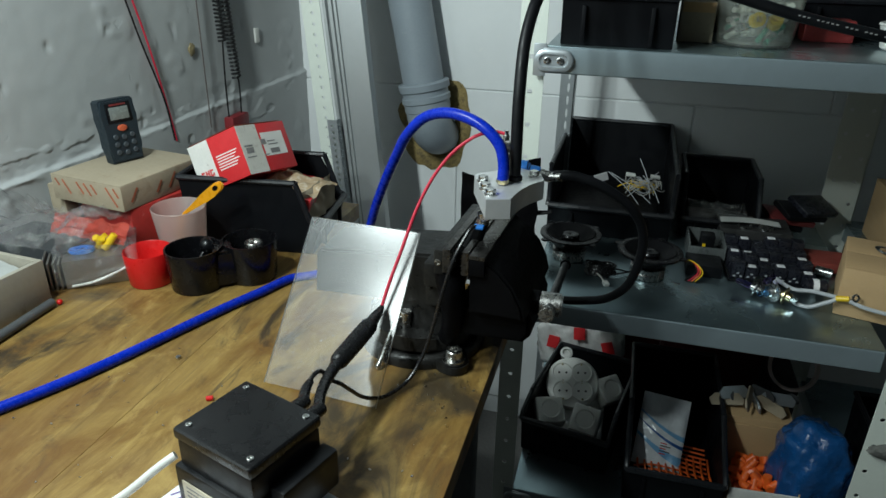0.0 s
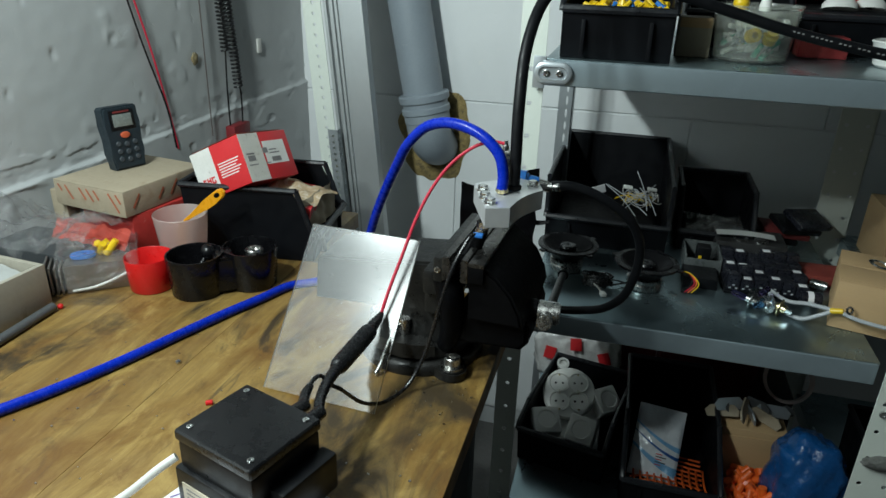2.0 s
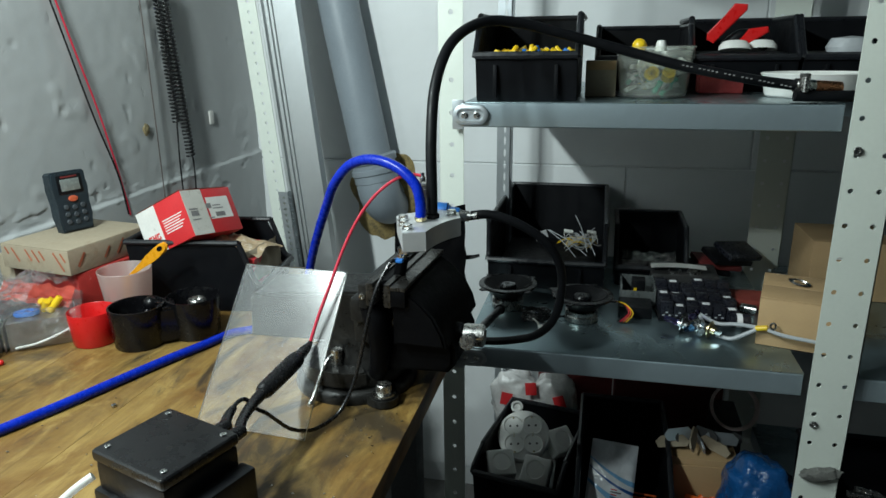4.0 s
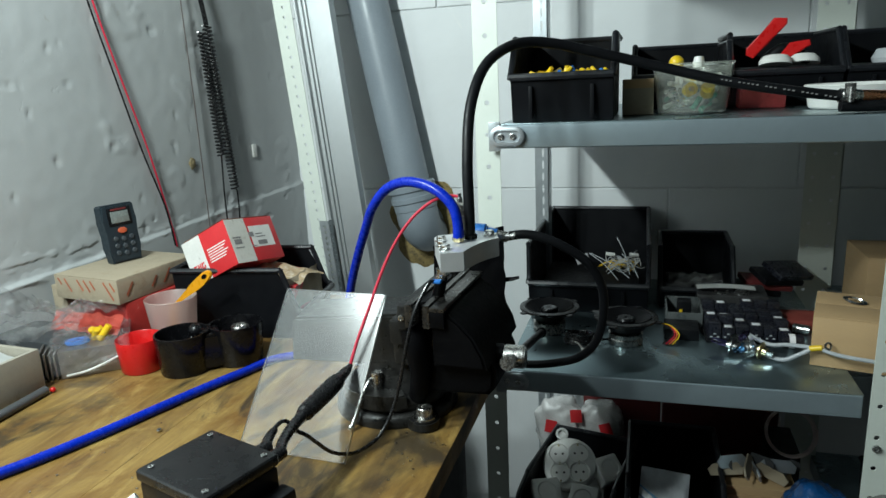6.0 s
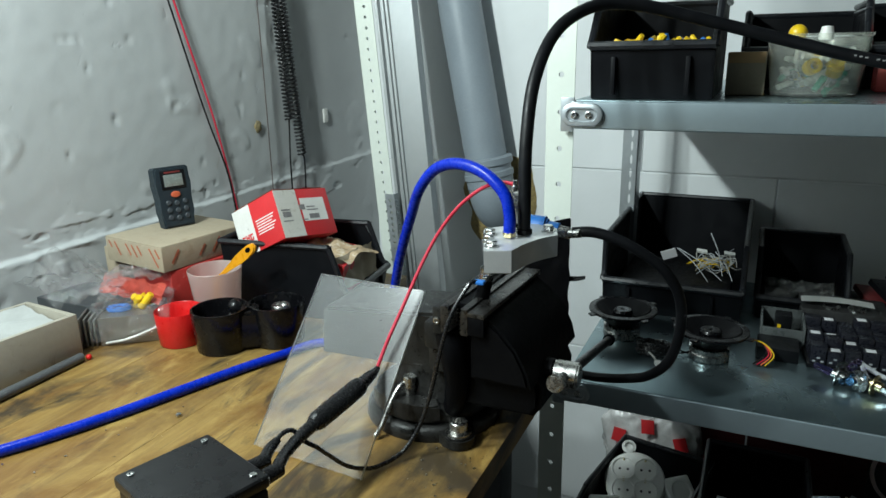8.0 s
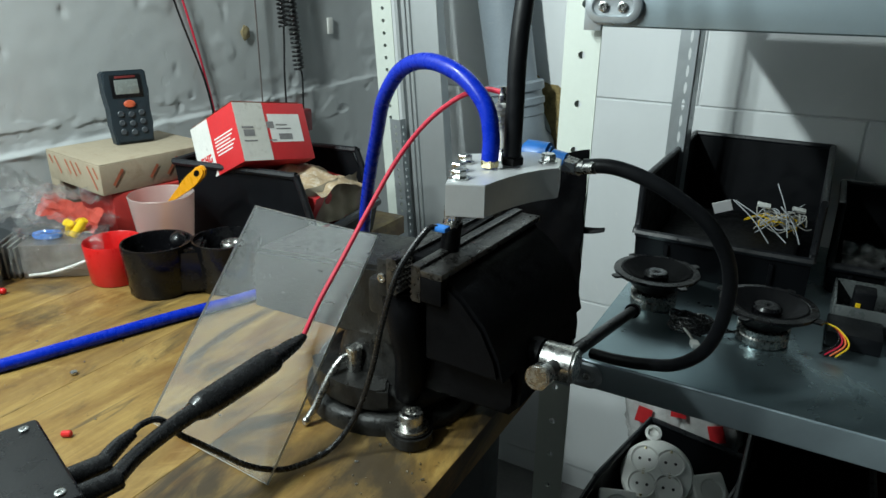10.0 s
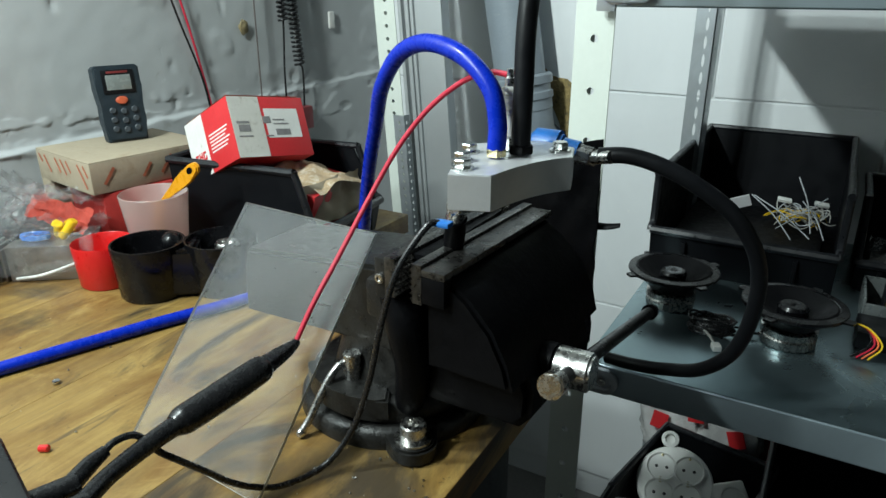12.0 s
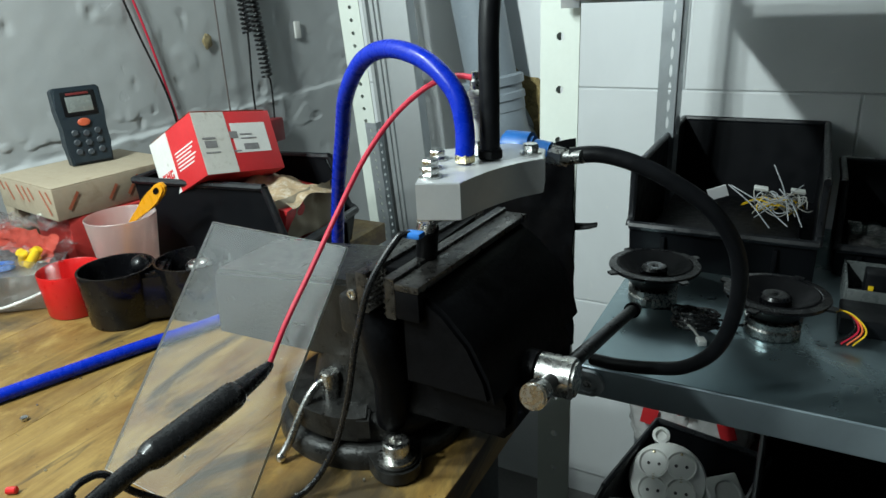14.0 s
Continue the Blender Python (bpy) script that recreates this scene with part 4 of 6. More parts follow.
fag = thing("bearing_carton", "red and white bearing carton lying tilted in the bin", "carton", F_AT)
L1, W1, H1 = 0.128, 0.130, 0.090
bm = B()
box(bm, (0, 0, 0), (L1, W1, H1), 0.0012)
part("body", bm, M_REDCARD, fag)


def slip(name, mat, parent, o, a, u, l, h, lift=0.0006, label=""):
    o, a, u = Vector(o), Vector(a), Vector(u)
    n = a.cross(u).normalized()
    bm = B()
    lo = [bm.verts.new(o + a * x + u * y - n * 0.0002) for x, y in ((0, 0), (l, 0), (l, h), (0, h))]
    hi = [bm.verts.new(v.co + n * lift) for v in lo]
    bm.faces.new(hi)
    for i in range(4):
        bm.faces.new((lo[i], lo[(i + 1) % 4], hi[(i + 1) % 4], hi[i]))
    return part(name, bm, mat, parent, label)


def fslip(name, mat, parent, o, a, u, l, h, lift=0.0006, label=""):
    return slip(name, mat, parent, Vector(o) - Vector((0, 0, h)), a, -u, l, h, lift, label)


# local axes: x along the long side, y towards the far end face, z down; the end face is x = 0, the label face is y = 0
X, Y, Z = Vector((1, 0, 0)), Vector((0, 1, 0)), Vector((0, 0, 1))
fslip("white_end", M_LABEL, fag, (0, 0.1295, 0.0895), -Y, -Z, 0.054, 0.089, 0.0007, "white end strip")
fslip("tape", surf("aged_tape", (0.60, 0.58, 0.53), 0.35, 0, 0.1, 30, 160, 0.1, dirt=(0.40, 0.36, 0.30), dirty=0.55), fag, (0.001, 0, 0.0895), X, -Z, 0.050, 0.089, 0.0006, "torn white tape")
fslip("sticker", M_LABEL, fag, (0.056, 0, 0.062), X, -Z, 0.058, 0.044, 0.0006, "scuffed white sticker")
for i in range(6):
    fslip("print", M_PRINTW, fag, (0, 0.067 - 0.001 * (i % 2), 0.038 + i * 0.0050), -Y, -Z, 0.055 - 0.005 * (i % 3), 0.0020, 0.0005)
for i, (x, z, l, h) in enumerate(((0.008, 0.040, 0.020, 0.003), (0.010, 0.052, 0.018, 0.010), (0.008, 0.060, 0.022, 0.002), (0.052, 0.040, 0.012, 0.010), (0.068, 0.036, 0.020, 0.002), (0.068, 0.042, 0.026, 0.002), (0.070, 0.058, 0.024, 0.009), (0.052, 0.060, 0.012, 0.002))):
    fslip("print", surf("grey_print", (0.22, 0.21, 0.21), 0.6, 0, 0.4, 90, 250, 0.0) if i == 0 else bpy.data.materials["grey_print"], fag, (x, 0, z), X, -Z, l, h, 0.0010)
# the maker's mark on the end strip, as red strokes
for k, (y0, z0, l, h) in enumerate(((0.099, 0.070, 0.0032, 0.013), (0.0955, 0.0605, 0.005, 0.003), (0.0955, 0.065, 0.004, 0.0028), (0.088, 0.070, 0.003, 0.013), (0.085, 0.064, 0.004, 0.003), (0.081, 0.070, 0.003, 0.013), (0.076, 0.070, 0.003, 0.013), (0.073, 0.0605, 0.006, 0.003), (0.073, 0.070, 0.006, 0.003), (0.069, 0.070, 0.003, 0.006))):
    fslip("mark", M_REDCARD, fag, (0, y0 + 0.017, z0 - 0.004), -Y, -Z, l, h, 0.0012)
bm = B()
sheet(bm, lambda u, v: Vector((0.002 + 0.122 * v, 0.002 + 0.125 * u, -0.002 - 0.004 * math.sin(u * 3) * v)), 8, 4)
part("lid_flap", bm, M_CARD, fag)

# torn packets in the bin
bm = B()
box(bm, (0, 0, 0), (0.085, 0.11, 0.075), 0.002)
pk = solo("carton", bm, M_REDCARD, "torn red carton leaning in the bin", "carton", pose(-0.560, 1.150, 0.940, 0, 12, 12))
bm = B()
sheet(bm, lambda u, v: Vector((-0.560 + 0.105 * u, 1.150 + 0.11 * v, 1.022 + 0.012 * noise.noise(Vector((u * 4, v * 4, 0))) + 0.010 * math.sin(v * 4) - 0.020 * u)), 18, 18)
solo("torn_paper", bm, surf("brown_wrapping", (0.42, 0.30, 0.18), 0.75, 0, 0.3, 30, 140, 0.3, 0.001, dirt=(0.65, 0.58, 0.48), dirty=0.5), "crumpled brown wrapping paper in the bin", "paper", angle=60)
bm = B()
sheet(bm, lambda u, v: Vector((-0.460 - 0.012 * v + 0.010 * noise.noise(Vector((u * 5, v * 3, 7))), 1.128 + 0.135 * u, 0.955 + 0.060 * v + 0.008 * noise.noise(Vector((u * 6, 2, 1))) * v)), 24, 12)
solo("torn_paper", bm, M_CARDW, "dirty white torn carton flap with red print", "paper", angle=60)
bm = B()
box(bm, (0, 0, 0), (0.036, 0.075, 0.062), 0.001)
solo("carton_flap", bm, M_REDCARD, "torn red carton flap", "paper", pose(-0.505, 1.128, 0.950, 0, 14, 12))

# ---- cups ----
bm = B()
lathe(bm, [(0.0, 0.002), (0.034, 0.0), (0.0355, 0.002), (0.0395, 0.058), (0.039, 0.0595), (0.038, 0.058), (0.034, 0.005), (0.0, 0.004)], 48)
solo("red_cup", bm, M_REDP, "plain red plastic cup on the bench", "cup", (-0.668, 0.944, 0.9005))
holder = thing("cup_holder", "glossy black plastic double cup holder", "cup holder", (-0.548, 0.982, 0.9005), 40)
M_GLOSSB = surf("glossy_black_plastic", (0.004, 0.004, 0.005), 0.24, 0, 0.2, 14, 300, 0.05, dirt=(0.010, 0.010, 0.010), dirty=0.74, spec=0.35)
for sx in (-0.046, 0.046):
    bm = B()
    lathe(bm, [(0.0, 0.003), (0.040, 0.0), (0.042, 0.003), (0.047, 0.068), (0.0465, 0.0715), (0.044, 0.0715), (0.0425, 0.066), (0.039, 0.006), (0.0, 0.006)], 44, Matrix.Translation((sx, 0, 0)))
    part("cup", bm, M_GLOSSB, holder)
bm = B()
prism(bm, [(-0.016, -0.030), (0.016, -0.030), (0.016, 0.032), (-0.016, 0.032)], 0.004, 0.066, 0.004)
part("bridge", bm, M_GLOSSB, holder)
bm = B()
lathe(bm, [(0.016, 0.0), (0.016, 0.055), (0.014, 0.058), (0.011, 0.058), (0.010, 0.054), (0.0, 0.054)], 28)
solo("steel_socket", bm, M_STEEL, "bright steel socket standing in the cup holder", "socket", (-0.508, 1.017, 0.9075))
bm = B()
bmesh.ops.create_uvsphere(bm, u_segments=20, v_segments=14, radius=0.014)
cyl(bm, (0, 0, 0), (-0.012, -0.030, -0.036), 0.004)
solo("ball_handle", bm, M_GLOSSB, "black ball handle lying in the cup holder", "handle", (-0.578, 0.985, 0.962))
bm = B()
lathe(bm, [(0.0, 0.003), (0.033, 0.0), (0.035, 0.003), (0.047, 0.108), (0.0462, 0.109), (0.0455, 0.108), (0.0335, 0.005), (0.0, 0.005)], 48)
solo("milky_cup", bm, M_MILKY, "milky translucent plastic measuring cup", "cup", (-0.656, 1.026, 0.9005))
brush = thing("brush", "amber plastic handle standing in the milky cup", "brush", (0, 0, 0))
ba = (Vector((-0.570, 1.037, 1.057)) - Vector((-0.653, 1.035, 0.992))).normalized()
bn = Vector((0.50, -0.80, 0.30))
bn = (bn - ba * bn.dot(ba)).normalized()
BR = frame_of((-0.653, 1.035, 0.992), ba, bn.cross(ba), bn)
upper = [(0.0, 0.0032), (0.020, 0.0040), (0.040, 0.0062), (0.058, 0.0090), (0.078, 0.0098), (0.094, 0.0094), (0.102, 0.0072), (0.106, 0.0032)]
bm = B()
prism(bm, [(x, -y) for x, y in upper] + [(x, y * 0.9) for x, y in reversed(upper)], -0.004, 0.004, 0.002, BR)
hd = part("handle", bm, M_AMBER, brush)
bm = B()
tube(bm, [(-0.664, 1.030, 0.915), (-0.662, 1.034, 0.960), (-0.652, 1.035, 0.993)], [0.005, 0.004, 0.0035], 10, 4)
part("shaft", bm, M_AMBER, brush)
bm = B()
lathe(bm, [(0.0, 0.0), (0.0036, 0.0), (0.0040, 0.0004), (0.0, 0.0005)], 16, BR @ Matrix.Translation((0.091, 0.001, 0.0041)), 1.6, 1.0)
part("eyelet", bm, M_CAST, brush)

# ---- aluminium heat-sink case with a bag of parts ----
sink = thing("metal_case", "finned grey metal case in a clear bag", "metal case", (-0.782, 0.874, 0.9005), 37)
M_CASE = brushed("grey_case_metal", (0.40, 0.38, 0.36), 0.38, (200, 4, 4), 1.0, 0.2, 10)
bm = B()
box(bm, (0.0, 0.0, 0.0), (0.098, 0.085, 0.050), 0.0015)
part("body", bm, M_CASE, sink)
for k in range(4):
    bm = B()
    box(bm, (-0.030 + 0.0075 * k, 0.0, 0.0), (-0.0265 + 0.0075 * k, 0.09, 0.052 - 0.002 * k), 0.0008)
    part("fin", bm, M_CASE, sink)
bm = B()
tube(bm, [(0.010, -0.004, 0.006), (0.045, -0.010, 0.012), (0.080, -0.006, 0.022), (0.105, 0.004, 0.030)], 0.0022, 8)
solo("white_twine", bm, M_WHITEP, "thin white twine beside the metal case", "twine", sink.matrix_world.copy())
bm = B()
lathe(bm, [(0.007, 0), (0.012, 0.0), (0.013, 0.004), (0.012, 0.008), (0.007, 0.008), (0.006, 0.004), (0.007, 0)], 30, sink.matrix_world @ pose(0.030, 0.030, 0.0515), 1.6, 0.9)
solo("blue_ring", bm, surf("light_blue_plastic", (0.05, 0.22, 0.70), 0.4, 0, 0.1, 30, 200, 0.05), "blue plastic part inside the clear bag", "plastic part")
bm = B()
for k in range(5):
    a = 1.1 * k
    cyl(bm, (0.068 + 0.012 * math.cos(a), 0.045 + 0.014 * math.sin(a), 0.052), (0.072 + 0.020 * math.cos(a + 1), 0.045 + 0.018 * math.sin(a + 1), 0.064 + 0.003 * k), 0.007, 0.006, 12, 0.001)
solo("yellow_caps", bm, M_YELLOW, "yellow plastic caps inside the clear bag", "plastic caps", sink.matrix_world.copy(), kind="stuff")


def crumple(u, v, ox, oy, oz, lx, ly, amp, seed, sag=0.0):
    n1 = noise.noise(Vector((u * 5, v * 5, seed))) + 0.6 * noise.noise(Vector((u * 12, v * 12, seed + 3))) + 0.3 * abs(noise.noise(Vector((u * 26, v * 26, seed + 9))))
    return Vector((ox + lx * u, oy + ly * v, oz + amp * n1 - sag * (v - 0.5) ** 2))


M_FILM = thin_film("clear_film", (0.0, 0.07), 0.13, 30.0, (0.97, 0.97, 0.97), (0.7, 0.7, 0.7), 1.0, (0.6, 0.11))
bm = B()
sheet(bm, lambda u, v: sink.matrix_world @ (crumple(u, v, -0.012, -0.012, 0.062, 0.128, 0.115, 0.010, 2.0) - Vector((0, 0, 0.05 * max(0.0, 0.14 - v) / 0.14))), 44, 44)
ob = solo("clear_bag", bm, M_FILM, "crumpled clear plastic bag over the metal case", "plastic bag", angle=40)
bm = B()
sheet(bm, lambda u, v: crumple(u, v, -0.99, 0.865, 0.978, 0.245, 0.15, 0.026, 5.0) + Vector((0, 0, 0.012 * math.sin(u * 9) + 0.028 * math.exp(-((v - 0.5) / 0.3) ** 2))), 70, 48)
ob = solo("clear_wrap", bm, M_FILM, "crumpled clear plastic wrap piled on the bench", "plastic wrap", angle=40)
bm = B()
box(bm, (-0.98, 0.90, 0.9005), (-0.80, 1.00, 0.955), 0.003)
solo("dark_tray", bm, surf("dark_grey_tray", (0.05, 0.055, 0.06), 0.5, 0, 0.3, 20, 200, 0.1), "dark grey tray under plastic wrap", "tray")
bm = B()
box(bm, (-0.938, 1.03, 0.9005), (-0.905, 1.06, 1.020), 0.003)
solo("white_offcut", bm, M_CARDW, "upright white board offcut by the wall", "offcut")

# open grey-white wooden box at the bench's side
wb = thing("wooden_box", "open dirty off-white wooden box", "box", (-0.775, 0.835, 0.9005), -94)
M_OLDW = surf("dirty_offwhite_board", (0.36, 0.33, 0.27), 0.7, 0, 0.15, 14, 120, 0.2, 0.001, dirt=(0.20, 0.17, 0.12), dirty=0.58)
for lo, hi in (((0, 0, 0), (0.26, -0.008, 0.074)), ((0, -0.135, 0), (0.26, -0.127, 0.074)), ((0, -0.127, 0), (0.008, -0.008, 0.074)), ((0.252, -0.127, 0), (0.26, -0.008, 0.074)), ((0.008, -0.127, 0), (0.252, -0.008, 0.006))):
    bm = B()
    box(bm, [min(a, b) for a, b in zip(lo, hi)], [max(a, b) for a, b in zip(lo, hi)], 0.001)
    part("board", bm, M_OLDW, wb)
bm = B()
sheet(bm, lambda u, v: wb.matrix_world @ Vector((0.012 + 0.235 * u, -0.012 - 0.112 * v, 0.052 + 0.022 * v + 0.008 * noise.noise(Vector((u * 6, v * 5, 3))))), 20, 12)
solo("packing_sheet", bm, surf("grey_packing_sheet", (0.40, 0.41, 0.40), 0.5, 0, 0.12, 20, 160, 0.1), "crumpled pale packing sheet in the wooden box", "packing", angle=60)
bm = B()
bmesh.ops.create_icosphere(bm, subdivisions=2, radius=0.0048)
solo("red_bead", bm, M_REDP, "small red plastic bit by the wooden box", "plastic bit", (-0.755, 0.829, 0.9050))
bm = B()
cyl(bm, (-0.750, 0.60, 0.908), (-0.760, 0.82, 0.908), 0.0075)
solo("grey_rod", bm, M_POSTDARK, "dark grey rod lying beside the wooden box", "rod")

# ---- ignition box on its notebook ----
NB = pose(-0.225, 0.505, 0.9005, 0, 0, -17)
bm = B()
box(bm, (-0.105, -0.10, 0.0), (0.085, 0.075, 0.010), 0.0015)
note = solo("notebook", bm, M_PAPER, "white paper pad under the black box", "notepad", NB)
bars(note, surf("violet_ink", (0.16, 0.10, 0.30), 0.6, 0, 0.2, 60, 200, 0.0), [((-0.098 + 0.008 * i, -0.02 - 0.004 * i, 0.0101), (0.5, 1, 0), (-1, 0.5, 0), 0.010, 0.002) for i in range(7)])
ign = thing("ignition_box", "black plastic ignition transformer box with screwed lid", "transformer", pose(-0.241, 0.545, 0.9105, 0, 0, -17.5))
bm = B()
box(bm, (-0.058, -0.052, 0.0), (0.058, 0.048, 0.048), 0.004)
part("base", bm, M_BLACKP, ign)
bm = B()
box(bm, (0.052, -0.028, 0.012), (0.073, 0.050, 0.058), 0.004)
part("side_block", bm, M_BLACKP, ign)
bm = B()
box(bm, (-0.053, -0.047, 0.046), (0.053, 0.046, 0.080), 0.004)
part("case", bm, M_BLACKP, ign)
bm = B()
box(bm, (-0.055, -0.049, 0.0805), (0.055, 0.048, 0.094), 0.0045, 3)
lid = part("lid", bm, surf("satin_black_lid", (0.006, 0.006, 0.007), 0.30, 0, 0.2, 10, 500, 0.25, 0.0004), ign)
for sx, sy in ((-0.0435, -0.037), (0.0435, -0.037), (-0.0435, 0.037), (0.0435, 0.037)):
    bm = B()
    capscrew(bm, (sx, sy, 0.0938), 0.0034, 0.0016)
    part("screw", bm, M_ZINC, lid, "zinc lid screw")
bm = B()
box(bm, (-0.046, -0.0536, 0.006), (0.050, -0.0522, 0.034), 0.0004)
lab = part("type_plate", bm, surf("beige_type_plate", (0.55, 0.49, 0.38), 0.5, 0, 0.1, 40, 200, 0.03), ign, "beige type plate with worn print")
for i in range(4):
    slip("print", bpy.data.materials["grey_print"], lab, (-0.040, -0.0537, 0.011 + 0.0055 * i), X, Z, 0.060 - 0.012 * (i % 3), 0.0016, 0.0004)
for gx in (0.006, 0.029):
    bm = B()
    cyl(bm, (gx, 0.046, 0.074), (gx, 0.076, 0.075), 0.0088, 0.0074, 20, 0.001)
    part("gland", bm, M_SHRINK, ign, "black cable gland")
bm = B()
tube(bm, [(-0.296, 0.500, 0.985), (-0.310, 0.488, 0.975), (-0.345, 0.468, 0.945), (-0.400, 0.435, 0.915), (-0.47, 0.39, 0.905), (-0.56, 0.33, 0.9047)], 0.0042, 12)
solo("white_cable", bm, M_WHITEP, "white mains cable leaving the black box", "cable", angle=80)
I_AT = ign.matrix_world.copy()
g1, g2 = I_AT @ Vector((0.029, 0.070, 0.075)), I_AT @ Vector((0.006, 0.070, 0.075))
hv = thing("ignition_lead", "black sleeved ignition lead ending in a red wire", "cable", (0, 0, 0))
bm = B()
tube(bm, [g1, (-0.2015, 0.628, 0.9855), (-0.2075, 0.660, 0.985), (-0.2075, 0.692, 0.987)], [0.0066, 0.0062, 0.0068, 0.0076], 14)
part("sleeve", bm, M_SHRINK, hv)
bm = B()
tube(bm, [(-0.2077, 0.686, 0.9865), (-0.2075, 0.694, 0.987), (-0.205, 0.712, 0.989), (-0.200, 0.740, 0.9935), (-0.196, 0.762, 0.9975), (-0.1955, 0.768, 0.9985)], [0.0080, 0.0112, 0.0116, 0.0118, 0.0112, 0.0080], 16)
part("fat_sleeve", bm, M_SHRINK, hv)
bm = B()
tube(bm, [(-0.1957, 0.766, 0.998), (-0.195, 0.780, 0.9995), (-0.194, 0.792, 1.001), (-0.193, 0.803, 1.004)], [0.0084, 0.0074, 0.0060, 0.0034], 14)
part("sleeve", bm, M_SHRINK, hv)
bm = B()
tube(bm, [(-0.1935, 0.800, 1.002), (-0.188, 0.822, 1.034), (-0.181, 0.850, 1.068), (-0.172, 0.885, 1.112), (-0.155, 0.905, 1.153), (-0.132, 0.918, 1.186), (-0.104, 0.925, 1.209), (-0.080, 0.926, 1.2175), (-0.0635, 0.925, 1.217)], 0.0023, 10)
part("red_wire", bm, M_REDWIRE, hv, "thin red wire")
gw = thing("earth_lead", "thin black wire from the black box to the vise", "cable", (0, 0, 0))
bm = B()
tube(bm, [g2, (-0.2195, 0.628, 0.988), (-0.2195, 0.641, 0.991)], [0.0066, 0.0060, 0.0042], 14)
part("sleeve", bm, M_SHRINK, gw)
bm = B()
tube(bm, [(-0.2195, 0.637, 0.990), (-0.2190, 0.648, 0.994), (-0.2160, 0.662, 0.991), (-0.2085, 0.672, 0.9735), (-0.2005, 0.680, 0.964), (-0.196, 0.698, 0.943), (-0.190, 0.714, 0.924), (-0.180, 0.729, 0.9125), (-0.167, 0.748, 0.9065), (-0.150, 0.778, 0.912), (-0.136, 0.799, 0.940), (-0.124, 0.809, 0.985), (-0.113, 0.812, 1.035), (-0.100, 0.818, 1.082), (-0.086, 0.838, 1.1135), (-0.080, 0.846, 1.1155)], 0.0026, 10)
part("wire", bm, M_SHRINK, gw)

# ---- swarf and bits on the boards ----
bm = B()
hexhead(bm, (0, 0, 0), 0.0042, 0.0035, washer=False)
solo("hex_nut", bm, M_ZINC, "small zinc nut lying on the bench", "nut", (-0.482, 0.751, 0.8995))
bm = B()
cyl(bm, (-0.390, 0.678, 0.903), (-0.382, 0.682, 0.9035), 0.0032, 0.0032, 10, 0.0006)
solo("red_crimp", bm, M_REDP, "small red crimp sleeve on the bench", "crimp sleeve")
bm = B()
for k in range(3):
    cyl(bm, (-0.118 + 0.003 * k, 0.828 - 0.002 * k, 0.9005), (-0.116 + 0.003 * k, 0.828, 0.906 - 0.001 * k), 0.0022, 0.0008, 6)
solo("yellow_chip", bm, M_YELLOW, "yellow plastic chip beside the vise", "chip")
bm = B()
rs = random.Random(4)
for k in range(150):
    if k < 36:
        x, y = rs.gauss(-0.10, 0.035), rs.gauss(0.80, 0.05)
    else:
        x, y = rs.uniform(-0.70, -0.09), rs.uniform(0.45, 1.05)
    if x > -0.056 or (x + 0.17) ** 2 + (y - 0.912) ** 2 < 0.0098:
        continue
    s = rs.uniform(0.0006, 0.0019)
    m = pose(x, y, 0.9004 + s * 0.3, 0, 0, rs.uniform(0, 360)) @ Matrix.Diagonal((s * rs.uniform(0.7, 2.2), s, s * 0.6, 1))
    bmesh.ops.create_cube(bm, size=1.0, matrix=m)
solo("metal_swarf", bm, M_STEEL, "scattered bright metal swarf on the bench", "swarf", kind="stuff")

# ---- wires on the side wall ----
def wall_wire(name, pts, r, mat, label, out=0.006, n=8):
    bm = B()
    tube(bm, [Vector(p) + Vector((out, 0, 0)) for p in pts], r, n)
    return solo(name, bm, mat, label, "wire", angle=80)


wall_wire("red_wire", [(-0.932, 1.195, 1.80), (-0.925, 1.246, 1.565), (-0.919, 1.283, 1.418), (-0.913, 1.328, 1.255), (-0.908, 1.358, 1.103), (-0.905, 1.370, 1.015)], 0.0021, M_REDWIRE, "red wire hanging down the grey wall")
wall_wire("black_wire", [(-0.933, 1.182, 1.80), (-0.926, 1.233, 1.564), (-0.921, 1.269, 1.418), (-0.915, 1.312, 1.25), (-0.908, 1.351, 1.118), (-0.906, 1.366, 1.018)], 0.0021, M_SHRINK, "black wire hanging down the grey wall")
wall_wire("thin_wire", [(-0.889, 1.480, 1.85), (-0.889, 1.482, 1.55), (-0.889, 1.483, 1.348), (-0.889, 1.480, 1.02)], 0.0015, surf("grey_brown_wire", (0.10, 0.08, 0.075), 0.6, 0, 0.2, 40, 200, 0.0), "thin grey-brown wire down the wall", 0.010)


def coil(name, a, b, r, turns, label):
    bm = B()
    a, b = Vector(a), Vector(b)
    d = (b - a).normalized()
    s = d.orthogonal().normalized()
    u = d.cross(s)
    k = turns * 9
    tube(bm, [a + (b - a) * i / k + (s * math.cos(2 * math.pi * i / 9) + u * math.sin(2 * math.pi * i / 9)) * r for i in range(k + 1)], 0.0027, 6, 1)
    return bm


